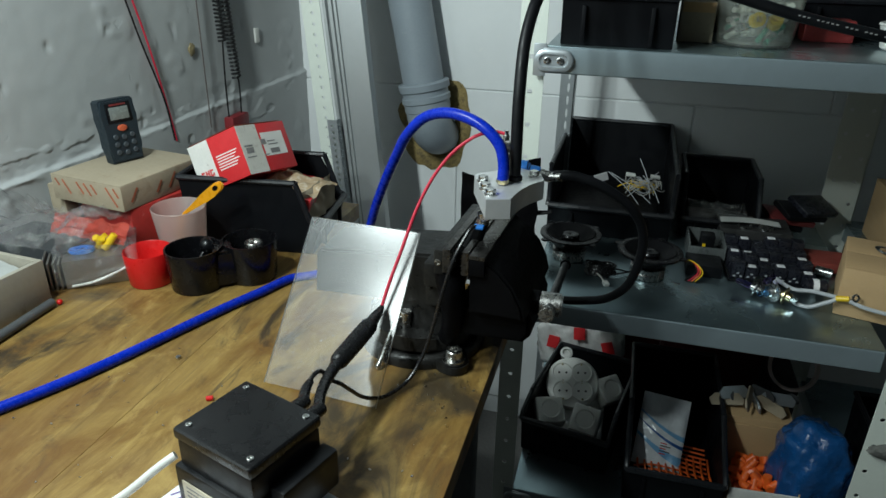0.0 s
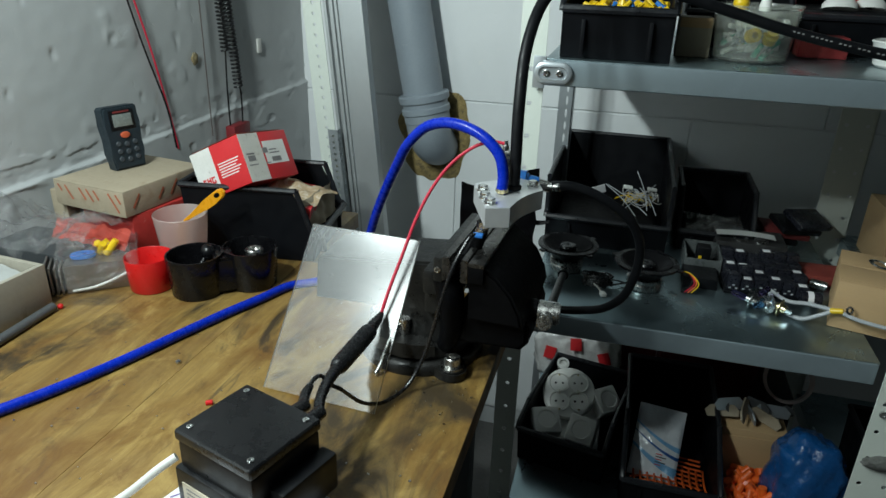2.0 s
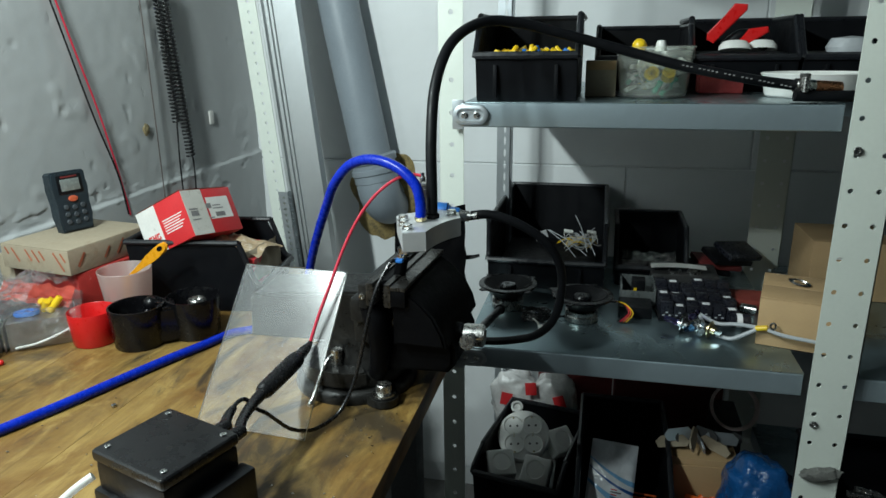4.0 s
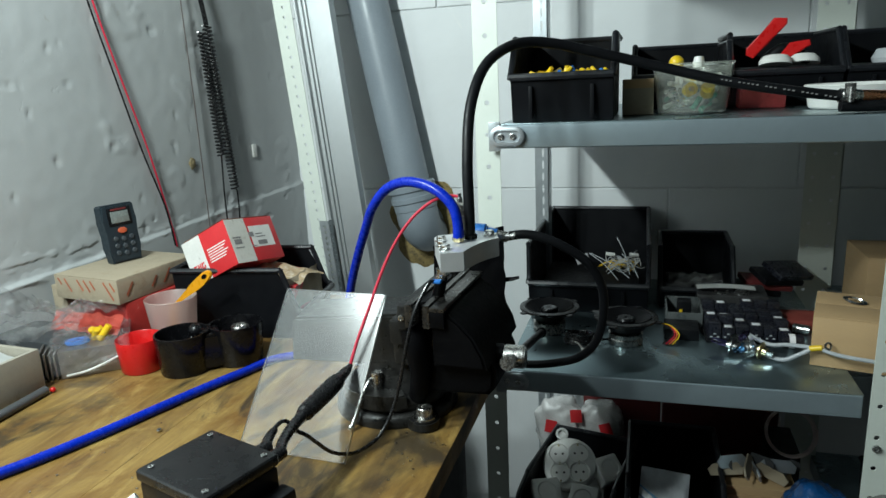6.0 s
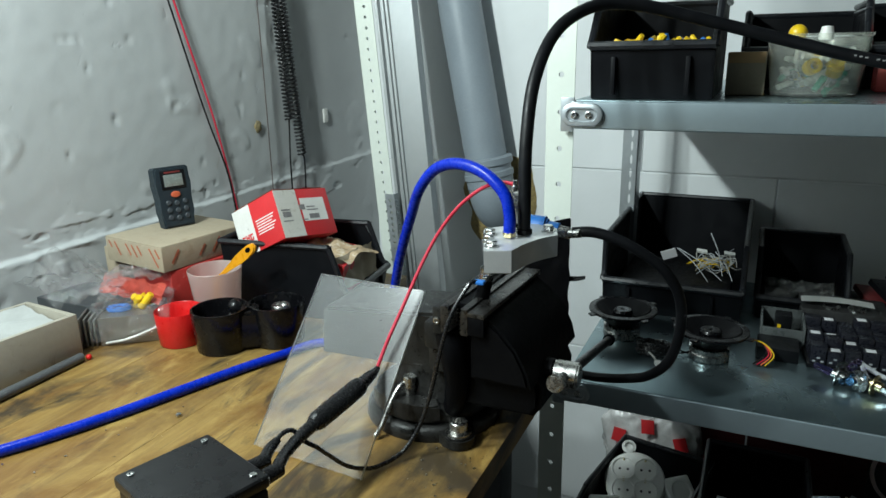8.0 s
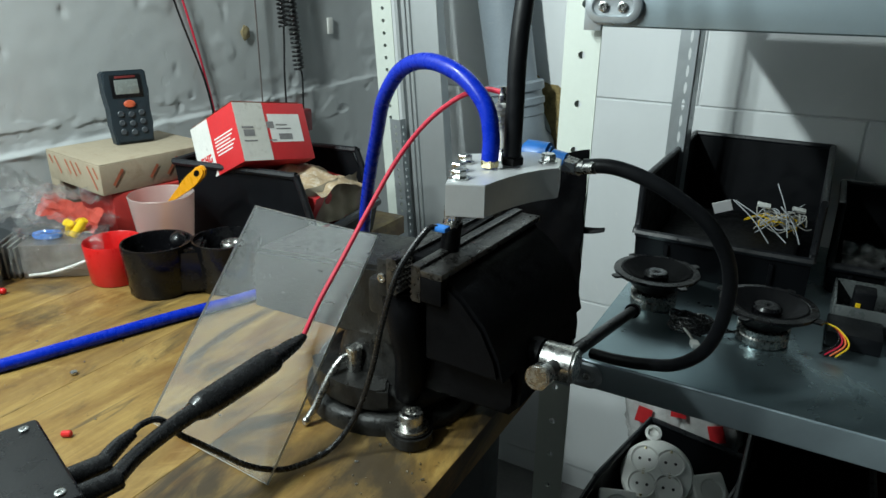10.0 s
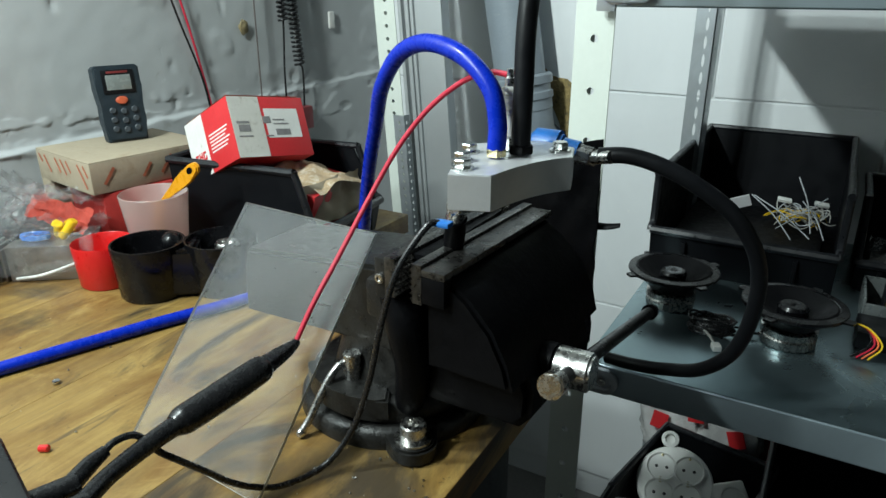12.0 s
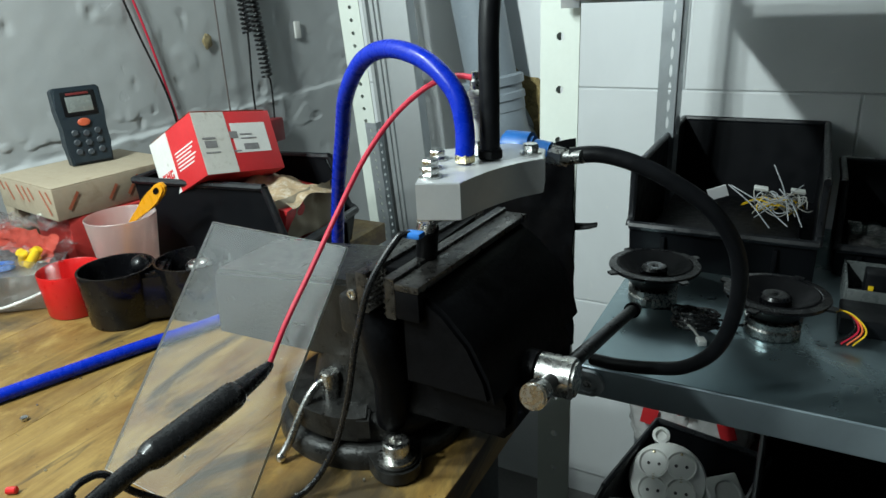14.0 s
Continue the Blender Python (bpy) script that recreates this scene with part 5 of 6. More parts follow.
curl = thing("coiled_cable", "black coiled cable hanging on the wall with straight tails", "cable", (0, 0, 0))
part("coil", coil("coil", (-0.860, 1.545, 1.535), (-0.858, 1.580, 1.124), 0.0098, 44, ""), M_SHRINK, curl, angle=80)
part("coil", coil("coil", (-0.872, 1.538, 1.520), (-0.864, 1.546, 1.215), 0.0088, 34, ""), M_SHRINK, curl, angle=80)
bm = B()
tube(bm, [(-0.860, 1.545, 1.535), (-0.862, 1.540, 1.58), (-0.868, 1.522, 1.70), (-0.872, 1.512, 1.85)], 0.0060, 8, flat=0.5)
part("lead_in", bm, M_SHRINK, curl)
bm = B()
tube(bm, [(-0.858, 1.580, 1.124), (-0.858, 1.588, 1.112), (-0.858, 1.587, 1.06), (-0.860, 1.583, 0.99)], 0.0021, 8)
part("tail", bm, M_SHRINK, curl)
bm = B()
tube(bm, [(-0.864, 1.546, 1.215), (-0.866, 1.546, 1.18), (-0.864, 1.538, 1.11), (-0.864, 1.536, 0.99)], 0.0021, 8)
part("tail", bm, M_SHRINK, curl)
bm = B()
box(bm, (-0.872, 1.525, 0.985), (-0.846, 1.600, 1.035), 0.004)
solo("red_plug", bm, surf("dark_red_plastic", (0.22, 0.02, 0.025), 0.45, 0, 0.15, 30, 200, 0.05), "dark red plug housing behind the carton", "plug")
# brown knot in the paint where the wire is pinned
bm = B()
bmesh.ops.create_icosphere(bm, subdivisions=3, radius=1.0)
for v in bm.verts:
    v.co = Vector((v.co.x * 0.004, v.co.y * 0.011, v.co.z * 0.014)) * (1 + 0.4 * noise.noise(v.co * 2))
solo("glue_blob", bm, surf("dried_glue", (0.30, 0.24, 0.13), 0.5, 0, 0.4, 60, 200, 0.2), "brown dried glue blob on the wall", "glue", tuple(wall_point(1.463, 1.205, 0.006)))
bm = B()
box(bm, (-0.003, -0.008, -0.018), (0.003, 0.008, 0.018), 0.002)
solo("wall_chip", bm, M_LABEL, "loose white paint chip on the wall", "paint chip", pose(*wall_point(1.70, 1.21, 0.006), 0, 0, -8))

# ---- profiles leaning in the corner ----
LEAN = Matrix(((1, 0, -0.115, 0), (0, 1, 0.06, 0), (0, 0, 1, 0), (0, 0, 0, 1)))


def leaning(x, y):
    """A profile's foot on the floor, so that it passes x, y at bench height plus 0.1."""
    return Matrix.Translation((x + 0.115, y - 0.06, 0.0)) @ LEAN


strut = thing("perforated_strut", "cream perforated steel angle leaning in the corner", "steel profile", (0, 0, 0))
m = leaning(-0.655, 1.605)
bm = B()
punched(bm, 0.046, 0.0, 2.15, [0.024], spaced(0.03, 2.1, 0.0245), m, 0.0040)
part("face", bm, M_POST, strut)
bm = B()
punched(bm, 0.040, 0.0, 2.15, [0.020], spaced(0.03, 2.1, 0.0245), m @ pose(0, 0, 0, 0, 0, 90), 0.0040)
part("flange", bm, M_POST, strut)
slot = thing("slotted_profile", "grooved aluminium profile leaning in the corner", "aluminium profile", (0, 0, 0))
m = leaning(-0.606, 1.612)
for k, (x0, x1, y0) in enumerate(((0.0, 0.008, 0.0), (0.008, 0.013, 0.012), (0.013, 0.022, 0.004), (0.022, 0.027, 0.014), (0.027, 0.034, 0.002))):
    bm = B()
    box(bm, (x0, y0, 0.0), (x1, 0.035, 2.05), 0.0008, 1, m)
    part("rib", bm, M_ALUPLATE, slot)
bar = thing("aluminium_channel", "dull aluminium channel leaning in the corner", "aluminium profile", (0, 0, 0))
m = leaning(-0.572, 1.62)
bm = B()
box(bm, (0.0, 0.0, 0.0), (0.062, 0.003, 2.0), 0.0008, 1, m)
part("face", bm, M_ALUPLATE, bar)
for x in (0.0, 0.059):
    bm = B()
    box(bm, (x, 0.0032, 0.0), (x + 0.003, 0.03, 2.0), 0.0006, 1, m)
    part("flange", bm, M_ALUPLATE, bar)
short = thing("perforated_strip", "short galvanised perforated strip standing in front", "steel profile", (0, 0, 0))
m = leaning(-0.620, 1.585)
bm = B()
punched(bm, 0.026, 0.0, 1.035, [0.013], spaced(0.03, 1.03, 0.0150), m, 0.0036)
part("face", bm, M_GALV, short)
bm = B()
punched(bm, 0.020, 0.0, 1.035, [0.010], spaced(0.03, 1.03, 0.0150), m @ pose(0.026, 0, 0, 0, 0, 90), 0.0036)
part("flange", bm, M_GALV, short)

# ---- drain pipe ----
pipe = thing("drain_pipe", "grey plastic drain pipe with ribbed collar entering the wall", "pipe", (0, 0, 0))
PA, PB = Vector((-0.445, 1.825, 1.075)), Vector((-0.655, 1.825, 2.2))
dpipe = (PB - PA).normalized()
bm = B()
cyl(bm, PA, PB, 0.055, 0.055, 40)
part("pipe", bm, M_GREYP, pipe)
mp = Matrix.Translation(PA - dpipe * 0.055) @ dpipe.to_track_quat("Z", "Y").to_matrix().to_4x4()
bm = B()
lathe(bm, [(0.058, 0.0), (0.062, 0.004), (0.062, 0.024), (0.066, 0.027), (0.066, 0.040), (0.062, 0.043), (0.062, 0.055), (0.068, 0.058), (0.069, 0.074), (0.065, 0.078), (0.0555, 0.079)], 44, mp)
part("collar", bm, M_GREYP, pipe)
bm = B()
pts = [PA - dpipe * 0.050, PA - dpipe * 0.085, PA - dpipe * 0.115 + Vector((0, 0.015, 0)), PA - dpipe * 0.135 + Vector((0, 0.05, 0)), PA - dpipe * 0.140 + Vector((0, 0.10, 0))]
tube(bm, pts, [0.060, 0.060, 0.058, 0.056, 0.055], 36, 5)
part("elbow", bm, M_GREYP, pipe, angle=70)
# ragged foam and broken plaster round the hole
M_FOAM = surf("old_yellow_foam", (0.34, 0.25, 0.10), 0.9, 0, 0.5, 30, 160, 0.8, 0.005, dirt=(0.10, 0.08, 0.05), dirty=0.5)
bm = B()
n = 60
rg = []
for rr, yy in ((0.055, -0.004), (0.075, -0.010), (0.095, -0.008), (0.110, 0.0)):
    rg.append([bm.verts.new((-0.435 + (rr * (1.0 + 0.22 * noise.noise(Vector((math.cos(a) * 2, math.sin(a) * 2, rr * 9))))) * math.cos(a) * 0.95, BACK + yy - 0.004 * noise.noise(Vector((a * 3, rr * 40, 0))), 0.965 + (rr * (1.0 + 0.25 * noise.noise(Vector((math.cos(a) * 2.3, 5, math.sin(a) * 2.3))))) * math.sin(a) * 1.3)) for a in [2 * math.pi * q / n for q in range(n)]])
for r0, r1 in zip(rg, rg[1:]):
    for q in range(n):
        bm.faces.new((r0[q], r0[(q + 1) % n], r1[(q + 1) % n], r1[q]))
solo("foam_ring", bm, M_FOAM, "ragged yellow foam filling round the drain pipe", "foam", angle=50)

# ---- upper shelf ----
T = TOP + 0.0006
FACE = -90  # bins open towards the room


def bin_at(x, y, z, L, W, H, lip, cut, label, group="", turn=0.0):
    """A bin whose low front faces the room, with its front left corner at x, y."""
    m = pose(x, y, z, 0, 0, FACE + turn) @ Matrix.Translation((-L, 0, 0))
    return storage_bin("storage_bin", label, m, L, W, H, lip, cut, group=group)


bin_at(-0.026, 1.140, T, 0.240, 0.164, 0.134, 0.072, 0.180, "black storage bin with yellow cable caps on the upper shelf", "bins on the upper shelf")
bin_at(0.165, 1.385, T, 0.235, 0.170, 0.118, 0.060, 0.175, "black storage bin on the upper shelf", "bins on the upper shelf")
bin_at(0.338, 1.400, T, 0.255, 0.185, 0.130, 0.060, 0.185, "black storage bin with a red tool on the upper shelf", "bins on the upper shelf")
bin_at(0.530, 1.400, T, 0.255, 0.200, 0.130, 0.060, 0.185, "black storage bin with grey parts on the upper shelf", "bins on the upper shelf")
rs = random.Random(11)


def litter(name, label, category, lo, hi, count, mat, make, kind="stuff"):
    bm = B()
    for k in range(count):
        p = Vector([rs.uniform(a, b) for a, b in zip(lo, hi)])
        make(bm, p, rs)
    return solo(name, bm, mat, label, category, kind=kind)


def tuft(bm, p, r):
    d = Vector((r.uniform(-1, 1), r.uniform(-1, 1), r.uniform(-0.2, 1))).normalized()
    cyl(bm, p, p + d * 0.014, 0.0052, 0.0036, 8)
    cyl(bm, p - d * 0.002, p + d * 0.001, 0.0065, 0.0065, 8)


litter("cable_caps", "heap of yellow cable caps in the bin", "cable caps", (0.002, 1.156, T + 0.058), (0.120, 1.320, T + 0.076), 80, M_YELLOW, tuft)
litter("cable_caps", "blue cable caps among the yellow ones", "cable caps", (0.002, 1.156, T + 0.058), (0.120, 1.320, T + 0.074), 16, M_CYAN, tuft)
bm = B()
box(bm, (0.004, 1.165, T + 0.004), (0.118, 1.350, T + 0.058), 0.004)
solo("cable_caps", bm, M_YELLOW, "lower layer of yellow cable caps in the bin", "cable caps", kind="stuff")
bm = B()
box(bm, (0.148, 1.250, T), (0.200, 1.300, T + 0.060), 0.0015)
solo("carton", bm, M_CARDW, "small dirty white carton beside the jar", "carton")
bm = B()
box(bm, (0.150, 1.2492, T + 0.045), (0.198, 1.2500, T + 0.060), 0.0002)
solo("carton_band", bm, M_CARD, "brown band on the small carton", "carton")

jar = thing("plastic_jar", "cloudy clear plastic tub full of fuses and caps", "tub", (0.262, 1.262, T))
bm = B()
lathe(bm, [(0.0, 0.002), (0.052, 0.0), (0.055, 0.003), (0.064, 0.078), (0.066, 0.080), (0.066, 0.083), (0.063, 0.083), (0.0615, 0.078), (0.0528, 0.005), (0.0, 0.0045)], 48)
part("tub", bm, M_JAR, jar)


def fuse(bm, p, r):
    d = Vector((r.uniform(-1, 1), r.uniform(-1, 1), r.uniform(-0.6, 0.6))).normalized()
    cyl(bm, p - d * 0.011, p + d * 0.011, 0.0040, 0.0040, 10)


def in_tub(count, mat, label, z0, z1, make, radius=0.044):
    bm = B()
    for k in range(count):
        a, q = rs.uniform(0, 2 * math.pi), radius * math.sqrt(rs.random())
        make(bm, Vector((0.262 + q * math.cos(a), 1.262 + q * math.sin(a), T + rs.uniform(z0, z1))), rs)
    return solo("fuses", bm, mat, label, "fuses", kind="stuff")


in_tub(34, M_WHITEP, "white and silver fuses in the tub", 0.014, 0.062, fuse)
in_tub(16, M_ZINC, "metal-capped fuses in the tub", 0.014, 0.068, fuse)
in_tub(8, surf("green_plastic", (0.02, 0.32, 0.20), 0.4, 0, 0.1, 30, 200, 0.05), "green sleeves in the tub", 0.010, 0.030, fuse)


def cap_ring(bm, p, r):
    lathe(bm, [(0.005, 0), (0.0105, 0), (0.0105, 0.013), (0.005, 0.013), (0.005, 0)], 18, Matrix.Translation(p) @ pose(0, 0, 0, r.uniform(0, 90), r.uniform(0, 60), 0))


in_tub(6, M_YELLOW, "yellow caps in the tub", 0.015, 0.060, cap_ring, 0.036)
bm = B()
bmesh.ops.create_uvsphere(bm, u_segments=20, v_segments=12, radius=0.012)
solo("yellow_ball", bm, M_YELLOW, "yellow plastic ball on top of the tub", "ball", (0.235, 1.255, T + 0.084))
bm = B()
lathe(bm, [(0.009, 0), (0.010, 0.004), (0.007, 0.018), (0.0, 0.019)], 18)
solo("white_plug", bm, M_WHITEP, "small white plug on top of the tub", "plug", (0.270, 1.250, T + 0.074))
bm = B()
box(bm, (0.345, 1.330, T), (0.420, 1.380, T + 0.034), 0.003)
solo("red_tub", bm, surf("dull_red_plastic", (0.24, 0.03, 0.03), 0.4, 0, 0.3, 30, 200, 0.1), "low dull red tub of small parts", "tub")
# white shallow dish
bm = B()
lathe(bm, [(0.0, 0.001), (0.058, 0.0), (0.061, 0.003), (0.066, 0.034), (0.068, 0.037), (0.066, 0.039), (0.063, 0.036), (0.059, 0.004), (0.0, 0.003)], 44, None, 1.25, 0.85)
solo("white_dish", bm, M_WHITEP, "shallow white plastic dish on the upper shelf", "dish", (0.520, 1.275, T))
# hose end: clip and copper braid
hb = thing("hose_end", "hose end with steel clip and copper braid", "hose clip", (0, 0, 0))
bm = B()
tube(bm, [(0.462, 1.1635, 1.3272), (0.478, 1.166, 1.3255), (0.490, 1.169, 1.3245)], 0.0104, 16, 3)
part("clip_band", bm, M_ZINC, hb, "steel clip band")
bm = B()
box(bm, (0.466, 1.148, 1.319), (0.480, 1.158, 1.345), 0.002)
cyl(bm, (0.473, 1.145, 1.340), (0.473, 1.145, 1.318), 0.0045, 0.0045, 12, 0.0008)
part("clip_screw", bm, M_STEEL, hb)
bm = B()
tube(bm, [(0.488, 1.169, 1.3245), (0.505, 1.172, 1.324), (0.53, 1.18, 1.322)], 0.0095, 16, 3)
part("copper_end", bm, M_COPPER, hb, "copper braid")
bm = B()
tube(bm, [(0.462, 1.155, 1.312), (0.50, 1.16, 1.311), (0.56, 1.17, 1.311)], 0.0085, 12, 3)
solo("black_hose", bm, M_RUBBER, "short black hose lying on the upper shelf", "hose")
# faint white print along the black hose
M_HPRINT = surf("faint_white_print", (0.20, 0.20, 0.20), 0.6, 0, 0.5, 120, 300, 0.0)
for i in range(26):
    x = 0.295 + 0.0062 * i
    if i in (3, 9, 13, 17, 22):
        continue
    zc = 1.357 - (x - 0.30) * 0.205
    bm = B()
    box(bm, (x, 1.1420, zc - 0.0010), (x + 0.0034, 1.1426, zc + 0.0009))
    part("print", bm, M_HPRINT, bh)
# red pliers-like tool and shoes-like white caps in the bin
tool = thing("red_tool", "red plastic clamp tool leaning out of the bin", "tool", (0, 0, 0))
bm = B()
prism(bm, [(0.0, 0.0), (0.012, -0.006), (0.066, 0.052), (0.066, 0.062), (0.044, 0.064), (0.030, 0.045), (0.0, 0.012)], -0.008, 0.008, 0.002, Matrix.Translation((0.365, 1.440, T + 0.092)) @ pose(0, 0, 0, 90, 0, 0))
part("jaw", bm, M_REDP, tool)
bm = B()
prism(bm, [(0.0, 0.0), (0.010, -0.008), (0.055, 0.020), (0.052, 0.030), (0.020, 0.026)], -0.006, 0.006, 0.002, Matrix.Translation((0.420, 1.450, T + 0.085)) @ pose(0, 0, 0, 90, 0, 0))
part("arm", bm, M_REDP, tool)
for k, (x, y) in enumerate(((0.415, 1.43), (0.465, 1.45))):
    bm = B()
    lathe(bm, [(0.026, 0), (0.026, 0.008), (0.020, 0.016), (0.0, 0.018)], 24, None, 1.1, 0.7)
    solo("white_lamp_cover", bm, M_WHITEP, "round white lamp cover in the bin", "cover", pose(x, y, T + 0.072, -18, 0, 0), group="caps in the bin")
bm = B()
tube(bm, [(0.40, 1.46, T + 0.078), (0.43, 1.46, T + 0.10), (0.46, 1.47, T + 0.09), (0.48, 1.48, T + 0.075)], 0.012, 12)
solo("black_grip", bm, M_RUBBER, "black rubber grip in the bin", "grip")
bm = B()
box(bm, (0.350, 1.42, T + 0.006), (0.510, 1.63, T + 0.070), 0.01)
solo("parts_heap", bm, M_RUBBER, "dark parts filling the bin", "parts", kind="stuff")
bm = B()
lathe(bm, [(0.032, 0), (0.035, 0.01), (0.028, 0.026), (0.0, 0.030)], 24, None, 1.2, 0.8)
solo("grey_housing", bm, M_GREYCABLE, "grey rounded part in the bin", "part", (0.620, 1.46, T + 0.066))
bm = B()
box(bm, (0.54, 1.42, T + 0.006), (0.72, 1.63, T + 0.068), 0.01)
solo("parts_heap", bm, M_RUBBER, "dark parts filling the bin", "parts", kind="stuff")

# ---- middle shelf ----
S = MID + 0.0006
bin_at(-0.053, 1.440, S, 0.440, 0.254, 0.150, 0.066, 0.414, "large black storage bin with loose wires")
cablebox = thing("wire_bundle", "bundle of white, grey and yellow wires in the bin", "wires", (0, 0, 0))
bm = B()
box(bm, (-0.040, 1.470, S + 0.006), (0.180, 1.740, S + 0.036), 0.01)
part("tray", bm, M_CAST, cablebox)
M_WIREW = surf("white_wire", (0.45, 0.44, 0.41), 0.5, 0, 0.1, 30, 200, 0.05)
for k in range(30):
    c = Vector((0.139 + rs.uniform(-0.022, 0.022), 1.655 + rs.uniform(-0.02, 0.03), S + 0.050 + rs.uniform(0, 0.012)))
    a = rs.uniform(0, 6.28)
    rr = rs.uniform(0.014, 0.034)
    bm = B()
    tube(bm, [c + Vector((math.cos(a + q * 0.7) * rr * (1 + 0.2 * rs.random()), math.sin(a + q * 0.7) * rr * 0.7, 0.010 * math.sin(q * 1.3 + k))) for q in range(6)], 0.0010, 6, 4)
    part("wire", bm, (M_WIREW, M_WIREW, M_GREYCABLE, M_YELLOW)[k % 4] if k % 8 else M_WIREW, cablebox)
for p, q in (((0.128, 1.66, S + 0.120), (0.160, 1.60, S + 0.046)), ((0.060, 1.68, S + 0.075), (0.135, 1.56, S + 0.044)), ((0.066, 1.66, S + 0.080), (0.160, 1.57, S + 0.046)), ((0.140, 1.66, S + 0.080), (0.180, 1.58, S + 0.044)), ((0.110, 1.60, S + 0.046), (0.175, 1.69, S + 0.082))):
    bm = B()
    tube(bm, [p, (Vector(p) + Vector(q)) / 2 + Vector((0.004, 0, 0.003)), q], 0.0010, 6, 4)
    part("stiff_wire", bm, M_GREYCABLE, cablebox)
for x in (0.112, 0.168):
    bm = B()
    box(bm, (-0.011, -0.005, -0.002), (0.011, 0.005, 0.003), 0.001, 2, Matrix.Translation((x, 1.675, S + 0.074)) @ pose(0, 0, 0, 20, 8, 12))
    part("connector", bm, M_WHITEP, cablebox)
tag = thing("white_tag", "white cardboard tag on a string in the bin", "tag", (0, 0, 0))
bm = B()
box(bm, (-0.016, -0.0006, -0.013), (0.016, 0.0006, 0.013), 0.0004, 1, Matrix.Translation((0.045, 1.670, S + 0.062)) @ pose(0, 0, 0, 25, -20, 10))
part("card", bm, M_PAPER, tag)
bm = B()
lathe(bm, [(0.001, 0), (0.003, 0.0), (0.003, 0.001), (0.001, 0.001)], 14, Matrix.Translation((0.043, 1.6685, S + 0.065)) @ pose(0, 0, 0, 115, -20, 10))
part("eyelet", bm, M_BRASS, tag)


def speaker(x, y, z, tilt, label):
    s = thing("loudspeaker", label, "loudspeaker", pose(x, y, z, tilt[0], tilt[1], tilt[2]) @ Matrix.Scale(0.90, 4), group="loudspeakers on the shelf")
    bm = B()
    lathe(bm, [(0.0, 0.0), (0.034, 0.0), (0.036, 0.002), (0.036, 0.012), (0.034, 0.014), (0.036, 0.016), (0.036, 0.024), (0.030, 0.026), (0.0, 0.026)], 40)
    part("magnet", bm, M_STEEL, s, "bright steel magnet ring")
    bm = B()
    lathe(bm, [(0.030, 0.0262), (0.034, 0.030), (0.052, 0.048), (0.060, 0.052), (0.060, 0.054), (0.050, 0.053), (0.030, 0.034)], 40)
    part("basket", bm, M_BLACKP, s)
    bm = B()
    lathe(bm, [(0.054, 0.0542), (0.066, 0.0542), (0.067, 0.056), (0.066, 0.059), (0.056, 0.060), (0.052, 0.0575)], 48)
    for k in range(4):
        a = math.pi / 4 + math.pi / 2 * k
        prism(bm, [(0.060 * math.cos(a - 0.16), 0.060 * math.sin(a - 0.16)), (0.077 * math.cos(a - 0.07), 0.077 * math.sin(a - 0.07)), (0.077 * math.cos(a + 0.07), 0.077 * math.sin(a + 0.07)), (0.060 * math.cos(a + 0.16), 0.060 * math.sin(a + 0.16))], 0.0545, 0.0575)
    part("frame_ring", bm, M_GLOSSB, s)
    bm = B()
    lathe(bm, [(0.056, 0.0585), (0.052, 0.0605), (0.047, 0.0575), (0.030, 0.046), (0.018, 0.041), (0.0, 0.040)], 44)
    part("cone", bm, surf("black_cone_paper", (0.005, 0.005, 0.006), 0.55, 0, 0.2, 20, 300, 0.1, spec=0.15), s)
    bm = B()
    lathe(bm, [(0.020, 0.042), (0.020, 0.052), (0.017, 0.056), (0.010, 0.0575), (0.0, 0.054)], 32)
    part("tweeter", bm, M_GLOSSB, s)
    bm = B()
    box(bm, (-0.013, -0.030, 0.0500), (0.013, -0.026, 0.0508), 0.0002, 1, pose(0, 0, 0, 12, 0, 0))
    part("badge", bm, M_GREYP, s, "small pale maker's bar")
    return s


speaker(0.008, 1.330, S, (0, 0, 0), "black car loudspeaker lying on its steel magnet")
speaker(0.160, 1.292, S, (0, 0, 25), "black car loudspeaker with bright magnet rings")
lead = thing("speaker_lead", "coil of thin black speaker lead", "cable", (0, 0, 0))
for k in range(9):
    a = k * 0.8
    bm = B()
    tube(bm, [(0.074 + 0.026 * math.cos(a + q) * (1 + 0.1 * math.sin(k)), 1.262 + 0.014 * math.sin(a + q), S + 0.006 + 0.0022 * k + 0.003 * math.sin(3 * q)) for q in (0, 0.9, 1.8, 2.7, 3.6, 4.5, 5.4)], 0.0019, 6, 4)
    part("turn", bm, M_SHRINK, lead, angle=80)
ct = thing("plug_connector", "small white cable connector on the shelf", "connector", pose(0.086, 1.228, S, 0, 0, 25))
bm = B()
box(bm, (-0.005, -0.009, 0.0), (0.005, 0.004, 0.007), 0.001)
part("housing", bm, M_WHITEP, ct)
bm = B()
tube(bm, [(0.0, 0.004, 0.004), (-0.003, 0.016, 0.008), (-0.008, 0.026, 0.012)], 0.0016, 6, 4)
part("pigtail", bm, M_WIREW, ct)
for k in range(2):
    bm = B()
    tube(bm, [(0.070 + 0.02 * k, 1.262, S + 0.003), (0.10 + 0.03 * k, 1.274, S + 0.012), (0.128, 1.285 + 0.02 * k, S + 0.004)], 0.0016, 6)
    solo("black_wire", bm, M_SHRINK, "loose black wire end on the shelf", "wire")
